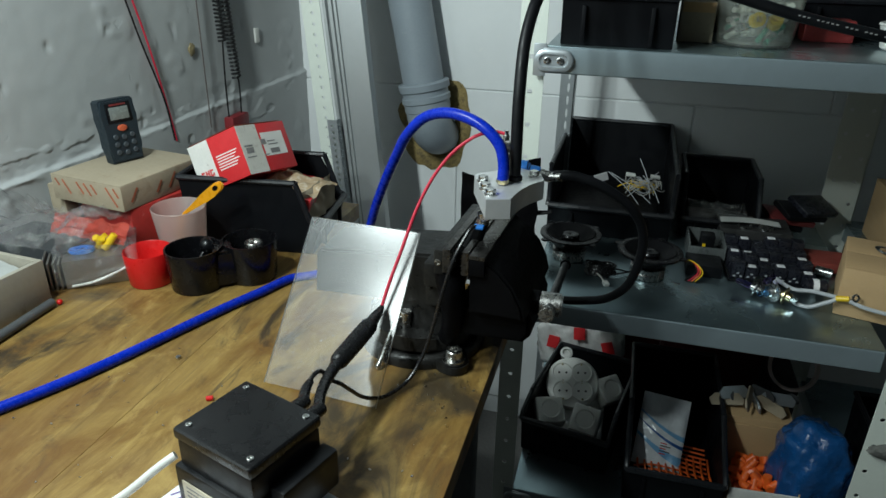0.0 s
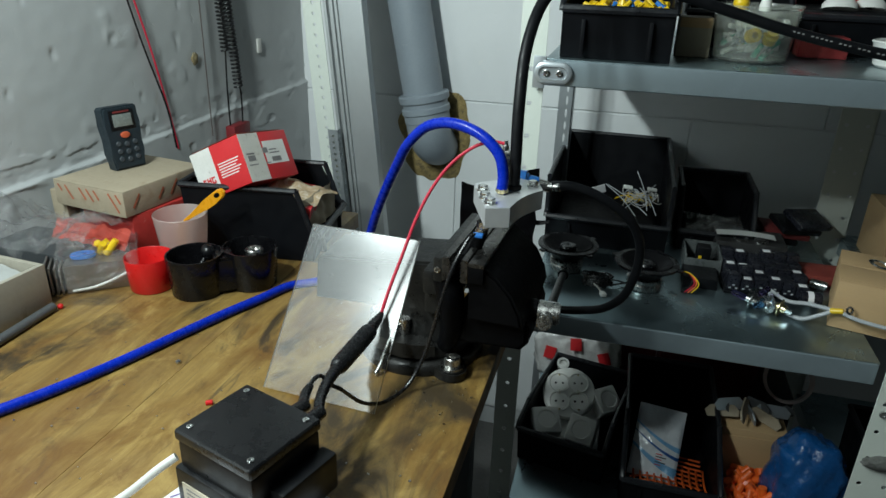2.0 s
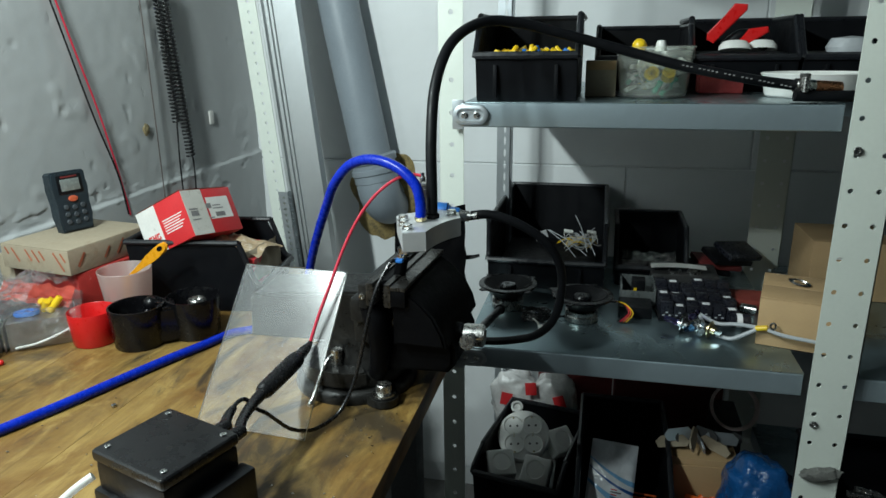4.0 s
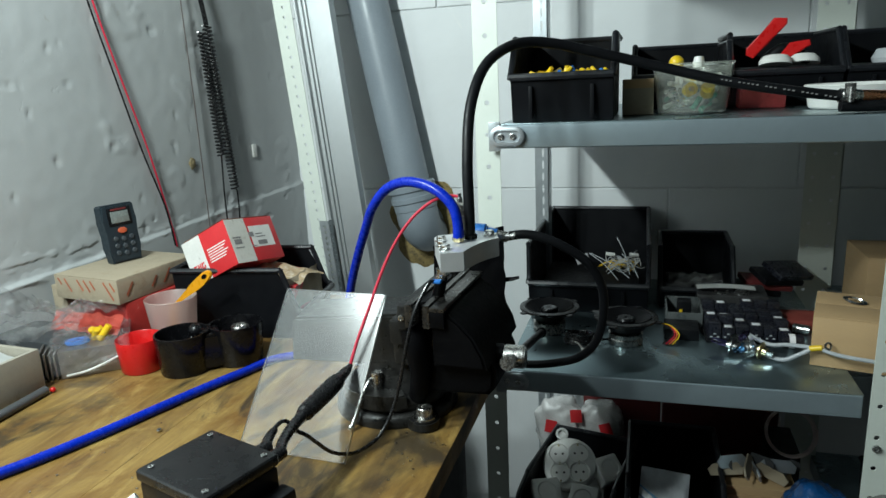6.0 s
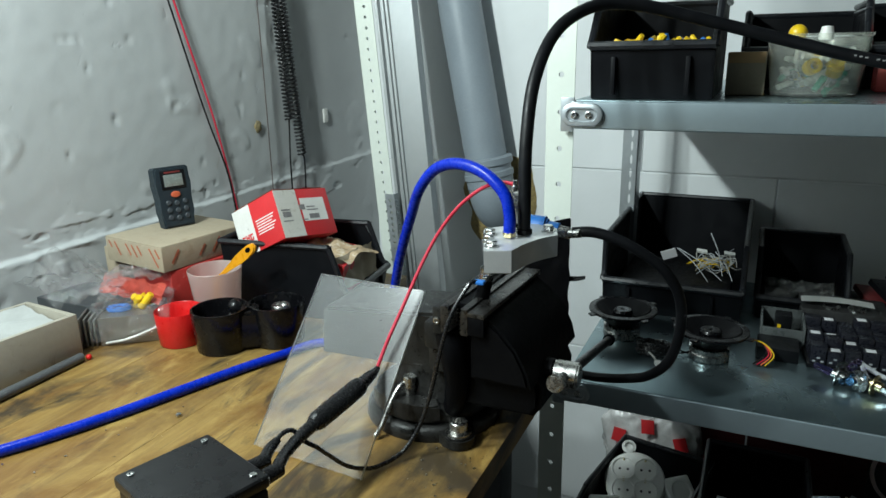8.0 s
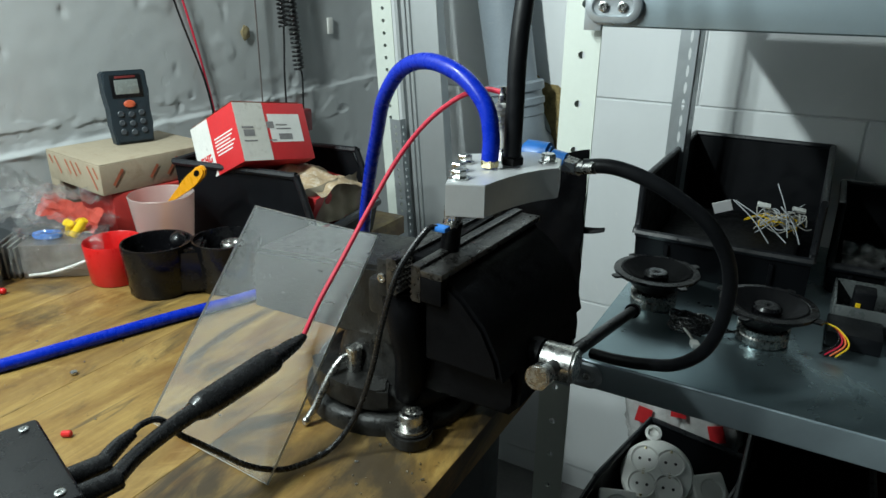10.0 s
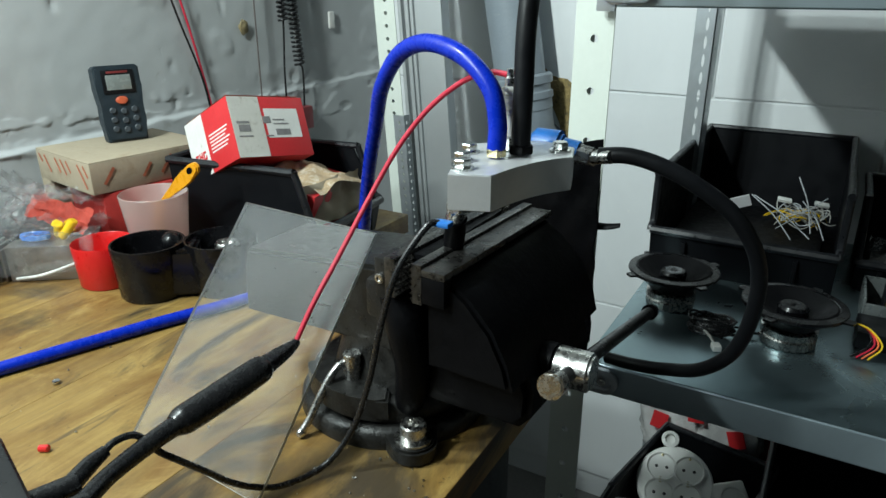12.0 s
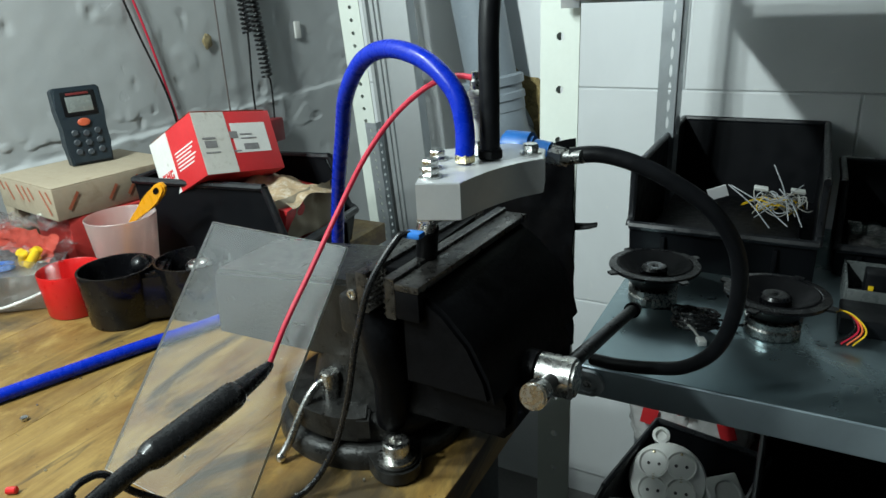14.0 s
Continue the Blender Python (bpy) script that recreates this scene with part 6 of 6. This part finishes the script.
# wires beyond the second loudspeaker and a dark tray
for k, mt in enumerate((M_YELLOW, M_ORANGE, M_REDWIRE, M_SHRINK)):
    bm = B()
    tube(bm, [(0.212, 1.320 + 0.004 * k, S + 0.030), (0.240, 1.300 + 0.006 * k, S + 0.036 - 0.003 * k), (0.258 - 0.004 * k, 1.286, S + 0.022), (0.246 - 0.006 * k, 1.276, S + 0.006)], 0.0011, 6, 5)
    solo("coloured_wire", bm, mt, ("yellow", "orange", "red", "black")[k] + " wire curling by the loudspeaker", "wire")
trayd = thing("plastic_tray", "grey smoky plastic tray with small parts", "tray", (0.0, 0.0, 0.0))
bm = B()
box(bm, (0.232, 1.315, S), (0.296, 1.375, S + 0.022), 0.002)
part("box", bm, M_BLACKP, trayd)
bm = B()
box(bm, (0.236, 1.380, S), (0.306, 1.470, S + 0.004), 0.001)
for lo, hi in (((0.236, 1.380, S + 0.004), (0.239, 1.470, S + 0.040)), ((0.303, 1.380, S + 0.004), (0.306, 1.470, S + 0.040)), ((0.239, 1.380, S + 0.004), (0.303, 1.383, S + 0.034)), ((0.239, 1.467, S + 0.004), (0.303, 1.470, S + 0.040))):
    box(bm, lo, hi, 0.0008)
part("tray", bm, surf("smoky_grey_plastic", (0.10, 0.11, 0.11), 0.3, 0, 0.2, 20, 200, 0.05), trayd)
bm = B()
box(bm, (0.258, 1.395, S + 0.0045), (0.285, 1.425, S + 0.052), 0.003)
part("dark_part", bm, M_RUBBER, trayd)
bm = B()
box(bm, (0.262, 1.392, S + 0.030), (0.268, 1.395, S + 0.036), 0.0005)
part("yellow_mark", bm, M_YELLOW, trayd)

# board of black relays with white labels
relays = thing("relay_board", "rows of black relays with small white labels", "relay board", pose(0.308, 1.312, S, 0, 0, 3))
bm = B()
box(bm, (0, 0, 0), (0.150, 0.125, 0.006), 0.001)
part("board", bm, M_BLACKP, relays)
M_RELAY = surf("dark_relay_plastic", (0.014, 0.015, 0.022), 0.3, 0, 0.25, 40, 250, 0.08)
for r in range(5):
    for c in range(6):
        if rs.random() < 0.06:
            continue
        x, y, h = 0.004 + c * 0.0245, 0.003 + r * 0.0245, rs.uniform(0.020, 0.034) + r * 0.003
        bm = B()
        box(bm, (x, y, 0.006), (x + 0.0225, y + 0.0215, 0.006 + h), 0.0012)
        rl = part("relay", bm, M_RELAY, relays)
        if rs.random() < 0.16:
            bm = B()
            box(bm, (x + 0.004, y + 0.004, 0.0062 + h), (x + 0.018, y + 0.016, 0.0068 + h), 0.0002)
            part("sticker", bm, M_PAPER, rl, "white sticker")
        for q in range(3):
            if rs.random() < 0.92:
                bm = B()
                box(bm, (x + 0.003 + 0.006 * q, y - 0.0006, 0.010 + 0.006 * (q % 2)), (x + 0.0075 + 0.006 * q, y - 0.0001, 0.0125 + 0.006 * (q % 2)))
                part("print", bm, M_GREYCABLE, rl)
bm = B()
cyl(bm, (0.128, -0.012, 0.014), (0.165, -0.012, 0.014), 0.013, 0.013, 24, 0.002)
cap = part("capacitor", bm, M_RELAY, relays, "black cylinder with a white band")
bm = B()
cyl(bm, (0.140, -0.012, 0.014), (0.150, -0.012, 0.014), 0.0134, 0.0134, 24)
part("band", bm, M_PAPER, cap)
bm = B()
box(bm, (0.300, 1.47, S), (0.440, 1.56, S + 0.045), 0.004)
plate = solo("socket_strip", bm, surf("dark_grey_metal", (0.09, 0.09, 0.09), 0.4, 0.6, 0.3, 30, 200, 0.1), "dark socket strip with two round holes", "socket strip")
for x in (0.350, 0.390):
    bm = B()
    lathe(bm, [(0.006, 0), (0.015, 0.0), (0.015, 0.003), (0.013, 0.004), (0.007, 0.001), (0.006, 0)], 24, pose(x, 1.490, S + 0.0455))
    part("socket_ring", bm, M_ZINC, plate)
bm = B()
sheet(bm, lambda u, v: Vector((0.300 + 0.115 * u, 1.475 + 0.03 * v, S + 0.056 + 0.004 * math.sin(u * 3))), 10, 3)
solo("pale_strip", bm, M_WHITEP, "pale plastic strip lying on the socket strip", "strip")

# halogen bulbs
def bulb(m, tint, label):
    b = thing("halogen_bulb", label, "bulb", m, group="bulbs on the shelf")
    bm = B()
    lathe(bm, [(0.0, 0.034), (0.003, 0.0335), (0.0055, 0.030), (0.0058, 0.012), (0.005, 0.006)], 20)
    part("glass", bm, tint, b)
    bm = B()
    lathe(bm, [(0.004, 0.007), (0.007, 0.006), (0.0075, 0.0), (0.0165, -0.001), (0.0165, -0.003), (0.008, -0.004), (0.008, -0.012), (0.0, -0.012)], 24)
    part("base", bm, M_BRASS if rs.random() < 0.5 else M_ZINC, b)
    bm = B()
    for x in (-0.004, 0.004):
        box(bm, (x - 0.001, -0.003, -0.022), (x + 0.001, 0.003, -0.012))
    part("pin", bm, M_ZINC, b)
    return b


M_BLUEGLASS, M_VIOLET = clear("blue_tinted_glass", (0.25, 0.55, 0.95), 0.02), clear("violet_tinted_glass", (0.45, 0.35, 0.95), 0.02)
bulb(pose(0.345, 1.262, S + 0.017, -80, 0, 70), M_VIOLET, "violet-tinted halogen bulb on the shelf")
bulb(pose(0.372, 1.250, S + 0.017, -84, 0, 130), M_BLUEGLASS, "blue-tinted halogen bulb on the shelf")
bulb(pose(0.360, 1.275, S + 0.020, 30, 25, 0), M_VIOLET, "violet-tinted halogen bulb leaning on the others")
bulb(pose(0.392, 1.246, S + 0.017, -84, 0, 60), M_BLUEGLASS, "blue-tinted halogen bulb on the shelf")
# grey cable with a yellow lug
gc = thing("grey_cable", "doubled grey cable with a yellow crimp and ring lug", "cable", (0, 0, 0))
bm = B()
tube(bm, [(0.382, 1.300, S + 0.024), (0.410, 1.275, S + 0.018), (0.440, 1.262, S + 0.024), (0.468, 1.225, S + 0.036)], 0.0036, 10)
part("strand", bm, M_GREYCABLE, gc)
bm = B()
tube(bm, [(0.380, 1.302, S + 0.026), (0.392, 1.265, S + 0.010), (0.425, 1.235, S + 0.006), (0.452, 1.226, S + 0.022), (0.468, 1.222, S + 0.034)], 0.0036, 10)
part("strand", bm, M_GREYCABLE, gc)
bm = B()
cyl(bm, (0.466, 1.224, S + 0.034), (0.484, 1.216, S + 0.040), 0.0052, 0.0046, 14, 0.0008)
part("crimp", bm, M_YELLOW, gc, "yellow crimp sleeve")
bm = B()
lathe(bm, [(0.0035, -0.0007), (0.0070, -0.0007), (0.0070, 0.0007), (0.0035, 0.0007), (0.0035, -0.0007)], 24, Matrix.Translation((0.491, 1.212, S + 0.045)) @ pose(0, 0, 0, 70, 0, 25))
part("ring_lug", bm, M_ZINC, gc)
bm = B()
tube(bm, [(0.484, 1.216, S + 0.036), (0.51, 1.204, S + 0.032), (0.56, 1.19, S + 0.030)], 0.0034, 10)
part("tail", bm, M_GREYCABLE, gc)
# brown carton on the shelf
bx = thing("carton", "plain brown cardboard carton on the middle shelf", "carton", pose(0.470, 1.235, S, 0, 0, -14))
bm = B()
box(bm, (0, 0, 0), (0.130, 0.150, 0.088), 0.0018)
part("body", bm, M_CARD, bx)
bm = B()
box(bm, (0.0, 0.0, 0.0885), (0.129, 0.074, 0.0905), 0.0006)
part("flap", bm, M_CARD, bx)
bm = B()
box(bm, (0.0, 0.076, 0.0885), (0.129, 0.150, 0.0905), 0.0006)
part("flap", bm, M_CARD, bx)
bm = B()
lathe(bm, [(0.010, 0), (0.014, 0.002), (0.010, 0.004), (0.008, 0.002), (0.010, 0)], 20, pose(0.06, 0.09, 0.0955, 20, 10, 0), 1.4, 0.7)
part("metal_clip", bm, M_ZINC, bx)
# dim things at the back of the middle shelf
bin_at(0.226, 1.500, S, 0.21, 0.150, 0.125, 0.045, 0.14, "black storage bin in shade at the back of the shelf")
bm = B()
sheet(bm, lambda u, v: crumple(u, v, 0.240, 1.500, S + 0.052, 0.12, 0.10, 0.014, 8.0), 24, 20)
solo("clear_bag", bm, M_FILM, "crumpled clear bag in the dark bin", "plastic bag")
for k in range(5):
    bm = B()
    m = pose(0.405 + 0.022 * k, 1.60, S + 0.006 + 0.014 * k, 6 * k, 8, 10 * k)
    box(bm, (-0.05, -0.03, 0.0), (0.05, 0.03, 0.012), 0.002, 2, m)
    solo("flat_packet", bm, (M_RELAY, M_BLACKP, surf("dim_red_packet", (0.18, 0.03, 0.03), 0.5, 0, 0.3, 30, 200, 0.1) if k == 2 else M_RELAY, M_BLACKP, M_RELAY)[k], "dark flat packet stacked at the back", "packet", group="packets at the back")
bm = B()
box(bm, (0.345, 1.570, S), (0.395, 1.60, S + 0.030), 0.002)
solo("orange_label_box", bm, surf("amber_box", (0.35, 0.14, 0.02), 0.6, 0, 0.2, 30, 200, 0.1), "small orange-brown box at the back", "box")
bm = B()
box(bm, (0.62, 1.50, S), (0.78, 1.66, S + 0.125), 0.003)
cbk = solo("carton", bm, M_CARD, "brown carton with a printed label in the next bay", "carton")
for i in range(4):
    slip("print", M_PRINTW, cbk, (0.655, 1.50, S + 0.070 + 0.009 * i), X, Z, 0.042, 0.005, 0.0008)
bm = B()
box(bm, (0.455, 1.40, S), (0.60, 1.47, S + 0.022), 0.006)
solo("red_pouch", bm, surf("dull_red_cloth", (0.20, 0.03, 0.02), 0.8, 0, 0.3, 30, 160, 0.3), "dull red flat pouch on the shelf", "pouch")
bm = B()
cyl(bm, (0.472, 1.392, S + 0.010), (0.500, 1.380, S + 0.010), 0.009, 0.009, 16, 0.001)
solo("steel_sleeve", bm, M_ZINC, "short bright steel sleeve on the shelf", "sleeve")

# ---- lower shelf ----
W0 = LOW + 0.0006
bin_at(-0.050, 1.240, W0, 0.270, 0.185, 0.122, 0.088, 0.200, "large black storage bin of white socket outlets", turn=-11)
bm = B()
box(bm, (0.0, 1.270, W0 + 0.004), (0.120, 1.420, W0 + 0.050), 0.01)
solo("parts_heap", bm, M_WHITEP, "white fittings at the bottom of the bin", "fittings", kind="stuff")
sock = thing("socket_outlet", "round white four-way socket outlet in the bin", "socket outlet", pose(0.042, 1.385, W0 + 0.098, 38, -4, 8))
bm = B()
lathe(bm, [(0.0, -0.022), (0.050, -0.022), (0.058, -0.016), (0.060, 0.0), (0.057, 0.005), (0.0, 0.006)], 48)
part("disc", bm, M_WHITEP, sock)
for k in range(4):
    a = math.pi / 4 + math.pi / 2 * k
    c = Vector((0.030 * math.cos(a), 0.030 * math.sin(a), 0.0))
    bm = B()
    lathe(bm, [(0.0235, 0.0061), (0.0245, 0.010), (0.0225, 0.0105), (0.0205, 0.0075), (0.0200, 0.0070), (0.0, 0.0068)], 32, Matrix.Translation(c))
    well = part("socket_well", bm, M_WHITEP, sock)
    for s2 in (-1, 1):
        bm = B()
        cyl(bm, c + Vector((s2 * 0.008, 0, 0.0066)), c + Vector((s2 * 0.008, 0, 0.0074)), 0.0026, 0.0026, 12)
        part("pin_hole", bm, M_INK, well)
    for s2 in (-1, 1):
        bm = B()
        box(bm, c + Vector((-0.002, s2 * 0.019 - 0.002, 0.007)), c + Vector((0.002, s2 * 0.019 + 0.002, 0.0098)), 0.0004)
        part("earth_clip", bm, M_BRASS, well)
bm = B()
lathe(bm, [(0.012, -0.02), (0.013, 0.0), (0.014, 0.002), (0.014, 0.008), (0.009, 0.009), (0.008, 0.002), (0.0, 0.001)], 24, pose(-0.012, 0.070, -0.004))
part("cable_spout", bm, M_WHITEP, sock)


def outlet(x, y, z, rx, rz):
    o = thing("wall_socket", "single white surface socket in the bin", "socket outlet", pose(x, y, z, rx, 0, rz), group="single sockets in the bin")
    bm = B()
    box(bm, (-0.030, -0.030, 0.0), (0.030, 0.030, 0.034), 0.006, 3)
    part("housing", bm, M_WHITEP, o)
    bm = B()
    lathe(bm, [(0.021, 0.0345), (0.023, 0.037), (0.020, 0.037), (0.018, 0.0350), (0.0, 0.0348)], 30)
    part("rim", bm, M_WHITEP, o)
    return o


outlet(0.000, 1.300, W0 + 0.062, 30, 20)
outlet(0.085, 1.295, W0 + 0.064, 42, -12)
outlet(0.118, 1.41, W0 + 0.066, 35, 40)
# bags of white fittings with red cards behind
def pillow_bag(name, label, c, size, mat, seed, rz=0, category="plastic bag"):
    bm = B()
    bmesh.ops.create_icosphere(bm, subdivisions=4, radius=1.0)
    for v in bm.verts:
        p = v.co.copy()
        q = Vector([math.copysign(abs(t) ** 0.75, t) for t in p])
        d = 1 + 0.16 * noise.noise(p * 2.3 + Vector((seed, 0, 0))) + 0.09 * noise.noise(p * 6 + Vector((0, seed, 0))) + 0.03 * noise.noise(p * 15)
        v.co = Vector((q.x * size[0], q.y * size[1], q.z * size[2])) * d
    return solo(name, bm, mat, label, category, pose(*c, 0, 0, rz), angle=60)


M_WHITEBAG = surf("white_bag_film", (0.66, 0.65, 0.64), 0.25, 0, 0.2, 12, 60, 0.4, 0.003, coat=0.4)
pillow_bag("fittings_bag", "clear bag of white fittings at the back", (-0.005, 1.600, W0 + 0.078), (0.060, 0.035, 0.072), M_WHITEBAG, 1.0)
pillow_bag("fittings_bag", "clear bag of white fittings with a red card", (0.095, 1.595, W0 + 0.080), (0.056, 0.036, 0.072), M_WHITEBAG, 4.0)
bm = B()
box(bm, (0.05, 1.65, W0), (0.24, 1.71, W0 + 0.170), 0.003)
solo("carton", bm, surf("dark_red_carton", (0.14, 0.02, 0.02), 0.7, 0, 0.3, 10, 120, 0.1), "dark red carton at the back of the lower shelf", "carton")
for x, z, r in ((-0.022, 0.092, 8), (0.040, 0.126, -6), (0.012, 0.066, 14), (0.112, 0.096, -20)):
    bm = B()
    box(bm, (-0.014, -0.001, -0.016), (0.014, 0.001, 0.016), 0.0006)
    solo("red_card", bm, M_REDCARD, "red header card on the bag", "card", pose(x, 1.556, W0 + z, -10, r, 0), group="red cards on the bags")
# this carton's red is darkened to carry the deep shade at the back
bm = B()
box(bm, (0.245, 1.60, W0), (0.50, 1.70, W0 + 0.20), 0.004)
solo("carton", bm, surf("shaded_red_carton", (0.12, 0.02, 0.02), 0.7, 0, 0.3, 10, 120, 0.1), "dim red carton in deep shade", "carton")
# second bin: white-blue bag over orange mesh
bin_at(0.170, 1.150, W0, 0.36, 0.180, 0.150, 0.085, 0.22, "black storage bin with an orange mesh and a printed bag")
pb = thing("printed_bag", "white plastic bag printed with blue swooshes", "plastic bag", pose(0.238, 1.290, W0 + 0.080, 50, 3, -4))


def bagf(u, v, s):
    return Vector((-0.048 + 0.096 * u, -0.075 + 0.15 * v, s * 0.011 * (math.sin(math.pi * u) * math.sin(math.pi * v)) ** 0.4 + 0.0035 * noise.noise(Vector((u * 5, v * 7, 2)))))


bm = B()
sheet(bm, lambda u, v: bagf(u, v, 1), 24, 30)
sheet(bm, lambda u, v: bagf(u, v, -1), 24, 30)
part("film", bm, surf("white_printed_film", (0.76, 0.79, 0.83), 0.25, 0, 0.1, 14, 60, 0.15, 0.001), pb, angle=60)
for k, (c0, w, mt) in enumerate(((0.15, 0.09, "swoosh_light_blue"), (0.34, 0.035, "swoosh_dark_blue"), (0.46, 0.05, "swoosh_light_blue"))):
    colr = {"swoosh_light_blue": (0.20, 0.45, 0.72), "swoosh_dark_blue": (0.02, 0.10, 0.32)}[mt]
    mtl = bpy.data.materials.get(mt) or surf(mt, colr, 0.3, 0, 0.1, 20, 100, 0.05)
    bm = B()
    sheet(bm, lambda u, v: bagf(u, min(0.97, max(0.03, c0 + 0.28 * (1 - u) ** 1.6 + w * (v - 0.5) * (0.4 + u))), 1) + Vector((0, 0, 0.0012)), 24, 3)
    part("swoosh", bm, mtl, pb)
for i in range(5):
    bm = B()
    sheet(bm, lambda u, v: bagf(0.52 + 0.22 * u * (0.6 + 0.4 * (i % 2)), 0.20 + 0.035 * i + 0.014 * v, 1) + Vector((0, 0, 0.0014)), 4, 1)
    part("print", bm, M_INK if i % 2 else M_REDCARD, pb)
bm = B()
for i in range(11):
    x = 0.190 + 0.014 * i
    tube(bm, [(x, 1.168, W0 + 0.014), (x + 0.012, 1.19, W0 + 0.036), (x + 0.006, 1.23, W0 + 0.038), (x + 0.010, 1.30, W0 + 0.020)], 0.0022, 6, 4)
for i in range(12):
    y = 1.168 + 0.014 * i
    tube(bm, [(0.190, y, W0 + 0.018 + 0.001 * i), (0.24, y + 0.004, W0 + 0.034 - 0.0005 * i), (0.335, y, W0 + 0.020 + 0.0005 * i)], 0.0022, 6, 4)
solo("orange_mesh", bm, M_ORANGE, "orange plastic net in the bin", "net", kind="stuff")
# carton of orange fittings
of = thing("carton", "white carton with red print, full of orange fittings", "carton", pose(0.362, 1.165, W0, 0, 0, 4))
for lo, hi in (((0, 0, 0), (0.125, 0.003, 0.075)), ((0, 0.147, 0), (0.125, 0.150, 0.115)), ((0, 0.003, 0), (0.003, 0.147, 0.080)), ((0.122, 0.003, 0), (0.125, 0.147, 0.080)), ((0.003, 0.003, 0), (0.122, 0.147, 0.003))):
    bm = B()
    box(bm, lo, hi, 0.0006)
    part("panel", bm, M_LABEL if hi[1] < 0.01 else M_CARD, of)
for k in range(5):
    slip("print", M_REDPRINT, of, (0.008 + 0.046 * (k % 3), 0.0, 0.018 + 0.026 * (k // 3)), X, Z, 0.030, 0.004, 0.0008)


def fitting(bm, p, r):
    d = Vector((r.uniform(-1, 1), r.uniform(-1, 1), r.uniform(-0.3, 1))).normalized()
    e = d.orthogonal().normalized()
    cyl(bm, p, p + d * 0.026, 0.0082, 0.0082, 12)
    cyl(bm, p + d * 0.008, p + d * 0.008 + e * 0.024, 0.0075, 0.0075, 12)


litter("orange_fittings", "heap of orange plastic tee fittings in the carton", "fittings", (0.382, 1.190, W0 + 0.030), (0.462, 1.290, W0 + 0.056), 44, M_ORANGE, fitting)
# grey brackets and white ring behind the carton
br = thing("bracket_pile", "pile of grey and cream metal brackets", "brackets", (0, 0, 0))
for k in range(9):
    m = pose(0.360 + 0.014 * k, 1.345 + 0.012 * (k % 3), W0 + 0.150 + 0.012 * (k % 2), 40 + 9 * k, 12 * (k % 3) - 10, 25 * k)
    bm = B()
    prism(bm, [(-0.030, -0.012), (0.030, -0.012), (0.034, 0.0), (0.024, 0.013), (-0.022, 0.013), (-0.034, 0.002)], -0.002, 0.002, 0.0008, m)
    part("bracket", bm, (M_CARDW, M_GALV, M_POSTDARK)[k % 3], br)
bm = B()
box(bm, (0.350, 1.320, W0), (0.490, 1.420, W0 + 0.130), 0.003)
solo("carton", bm, M_CARD, "brown carton under the brackets", "carton")
bm = B()
lathe(bm, [(0.044, 0), (0.050, 0.001), (0.051, 0.012), (0.045, 0.013), (0.044, 0)], 40, pose(0.490, 1.430, W0 + 0.200, 62, 8, 0))
solo("white_ring", bm, M_MILKY, "clear plastic ring leaning at the back", "ring")
bm = B()
box(bm, (0.46, 1.43, W0), (0.515, 1.55, W0 + 0.150), 0.003)
solo("dark_box", bm, M_BLACKP, "dark box in the shade at the back", "box")
# blue plastic bag
pillow_bag("blue_bag", "crumpled shiny blue plastic bag", (0.510, 1.240, W0 + 0.093), (0.066, 0.062, 0.098), surf("blue_bag_film", (0.006, 0.06, 0.19), 0.22, 0, 0.3, 16, 60, 0.7, 0.006, coat=0.5), 9.0, 12)
# next bay, low: a few tools in shade
bm = B()
for k in range(7):
    a = 0.9 * k
    tube(bm, [(0.68 + 0.02 * k, 1.25 + 0.01 * k, W0 + 0.10), (0.70 + 0.03 * math.cos(a), 1.25 + 0.03 * math.sin(a), W0 + 0.13), (0.73 + 0.02 * k, 1.27, W0 + 0.11)], 0.006, 8, 4)
solo("steel_fittings", bm, M_STEEL, "dim steel fittings in the next bay", "fittings", kind="stuff")
bin_at(0.640, 1.180, W0, 0.30, 0.22, 0.130, 0.075, 0.2, "black storage bin in the next bay")

# ---- the blocks of the back wall ----
def block_mesh(w, h, seed):
    bm = B()
    box(bm, (0.0015, 0.0, 0.0015), (w - 0.0015, 0.02, h - 0.0015), 0.002, 1)
    return finish(bm, "block", M_BLOCK)


BW, BH = 0.62, 0.50
full = block_mesh(BW, BH, 1)
for row in range(5):
    for col in range(-1, 7):
        x = -1.3 + BW * col + (0.31 if row % 2 else 0.0)
        ob = new("block", full)
        ob.location = (x, BACK + random.uniform(-0.0015, 0.0005), 0.069 - 0.0 + BH * row - 0.0)
        ob.parent = wall_back
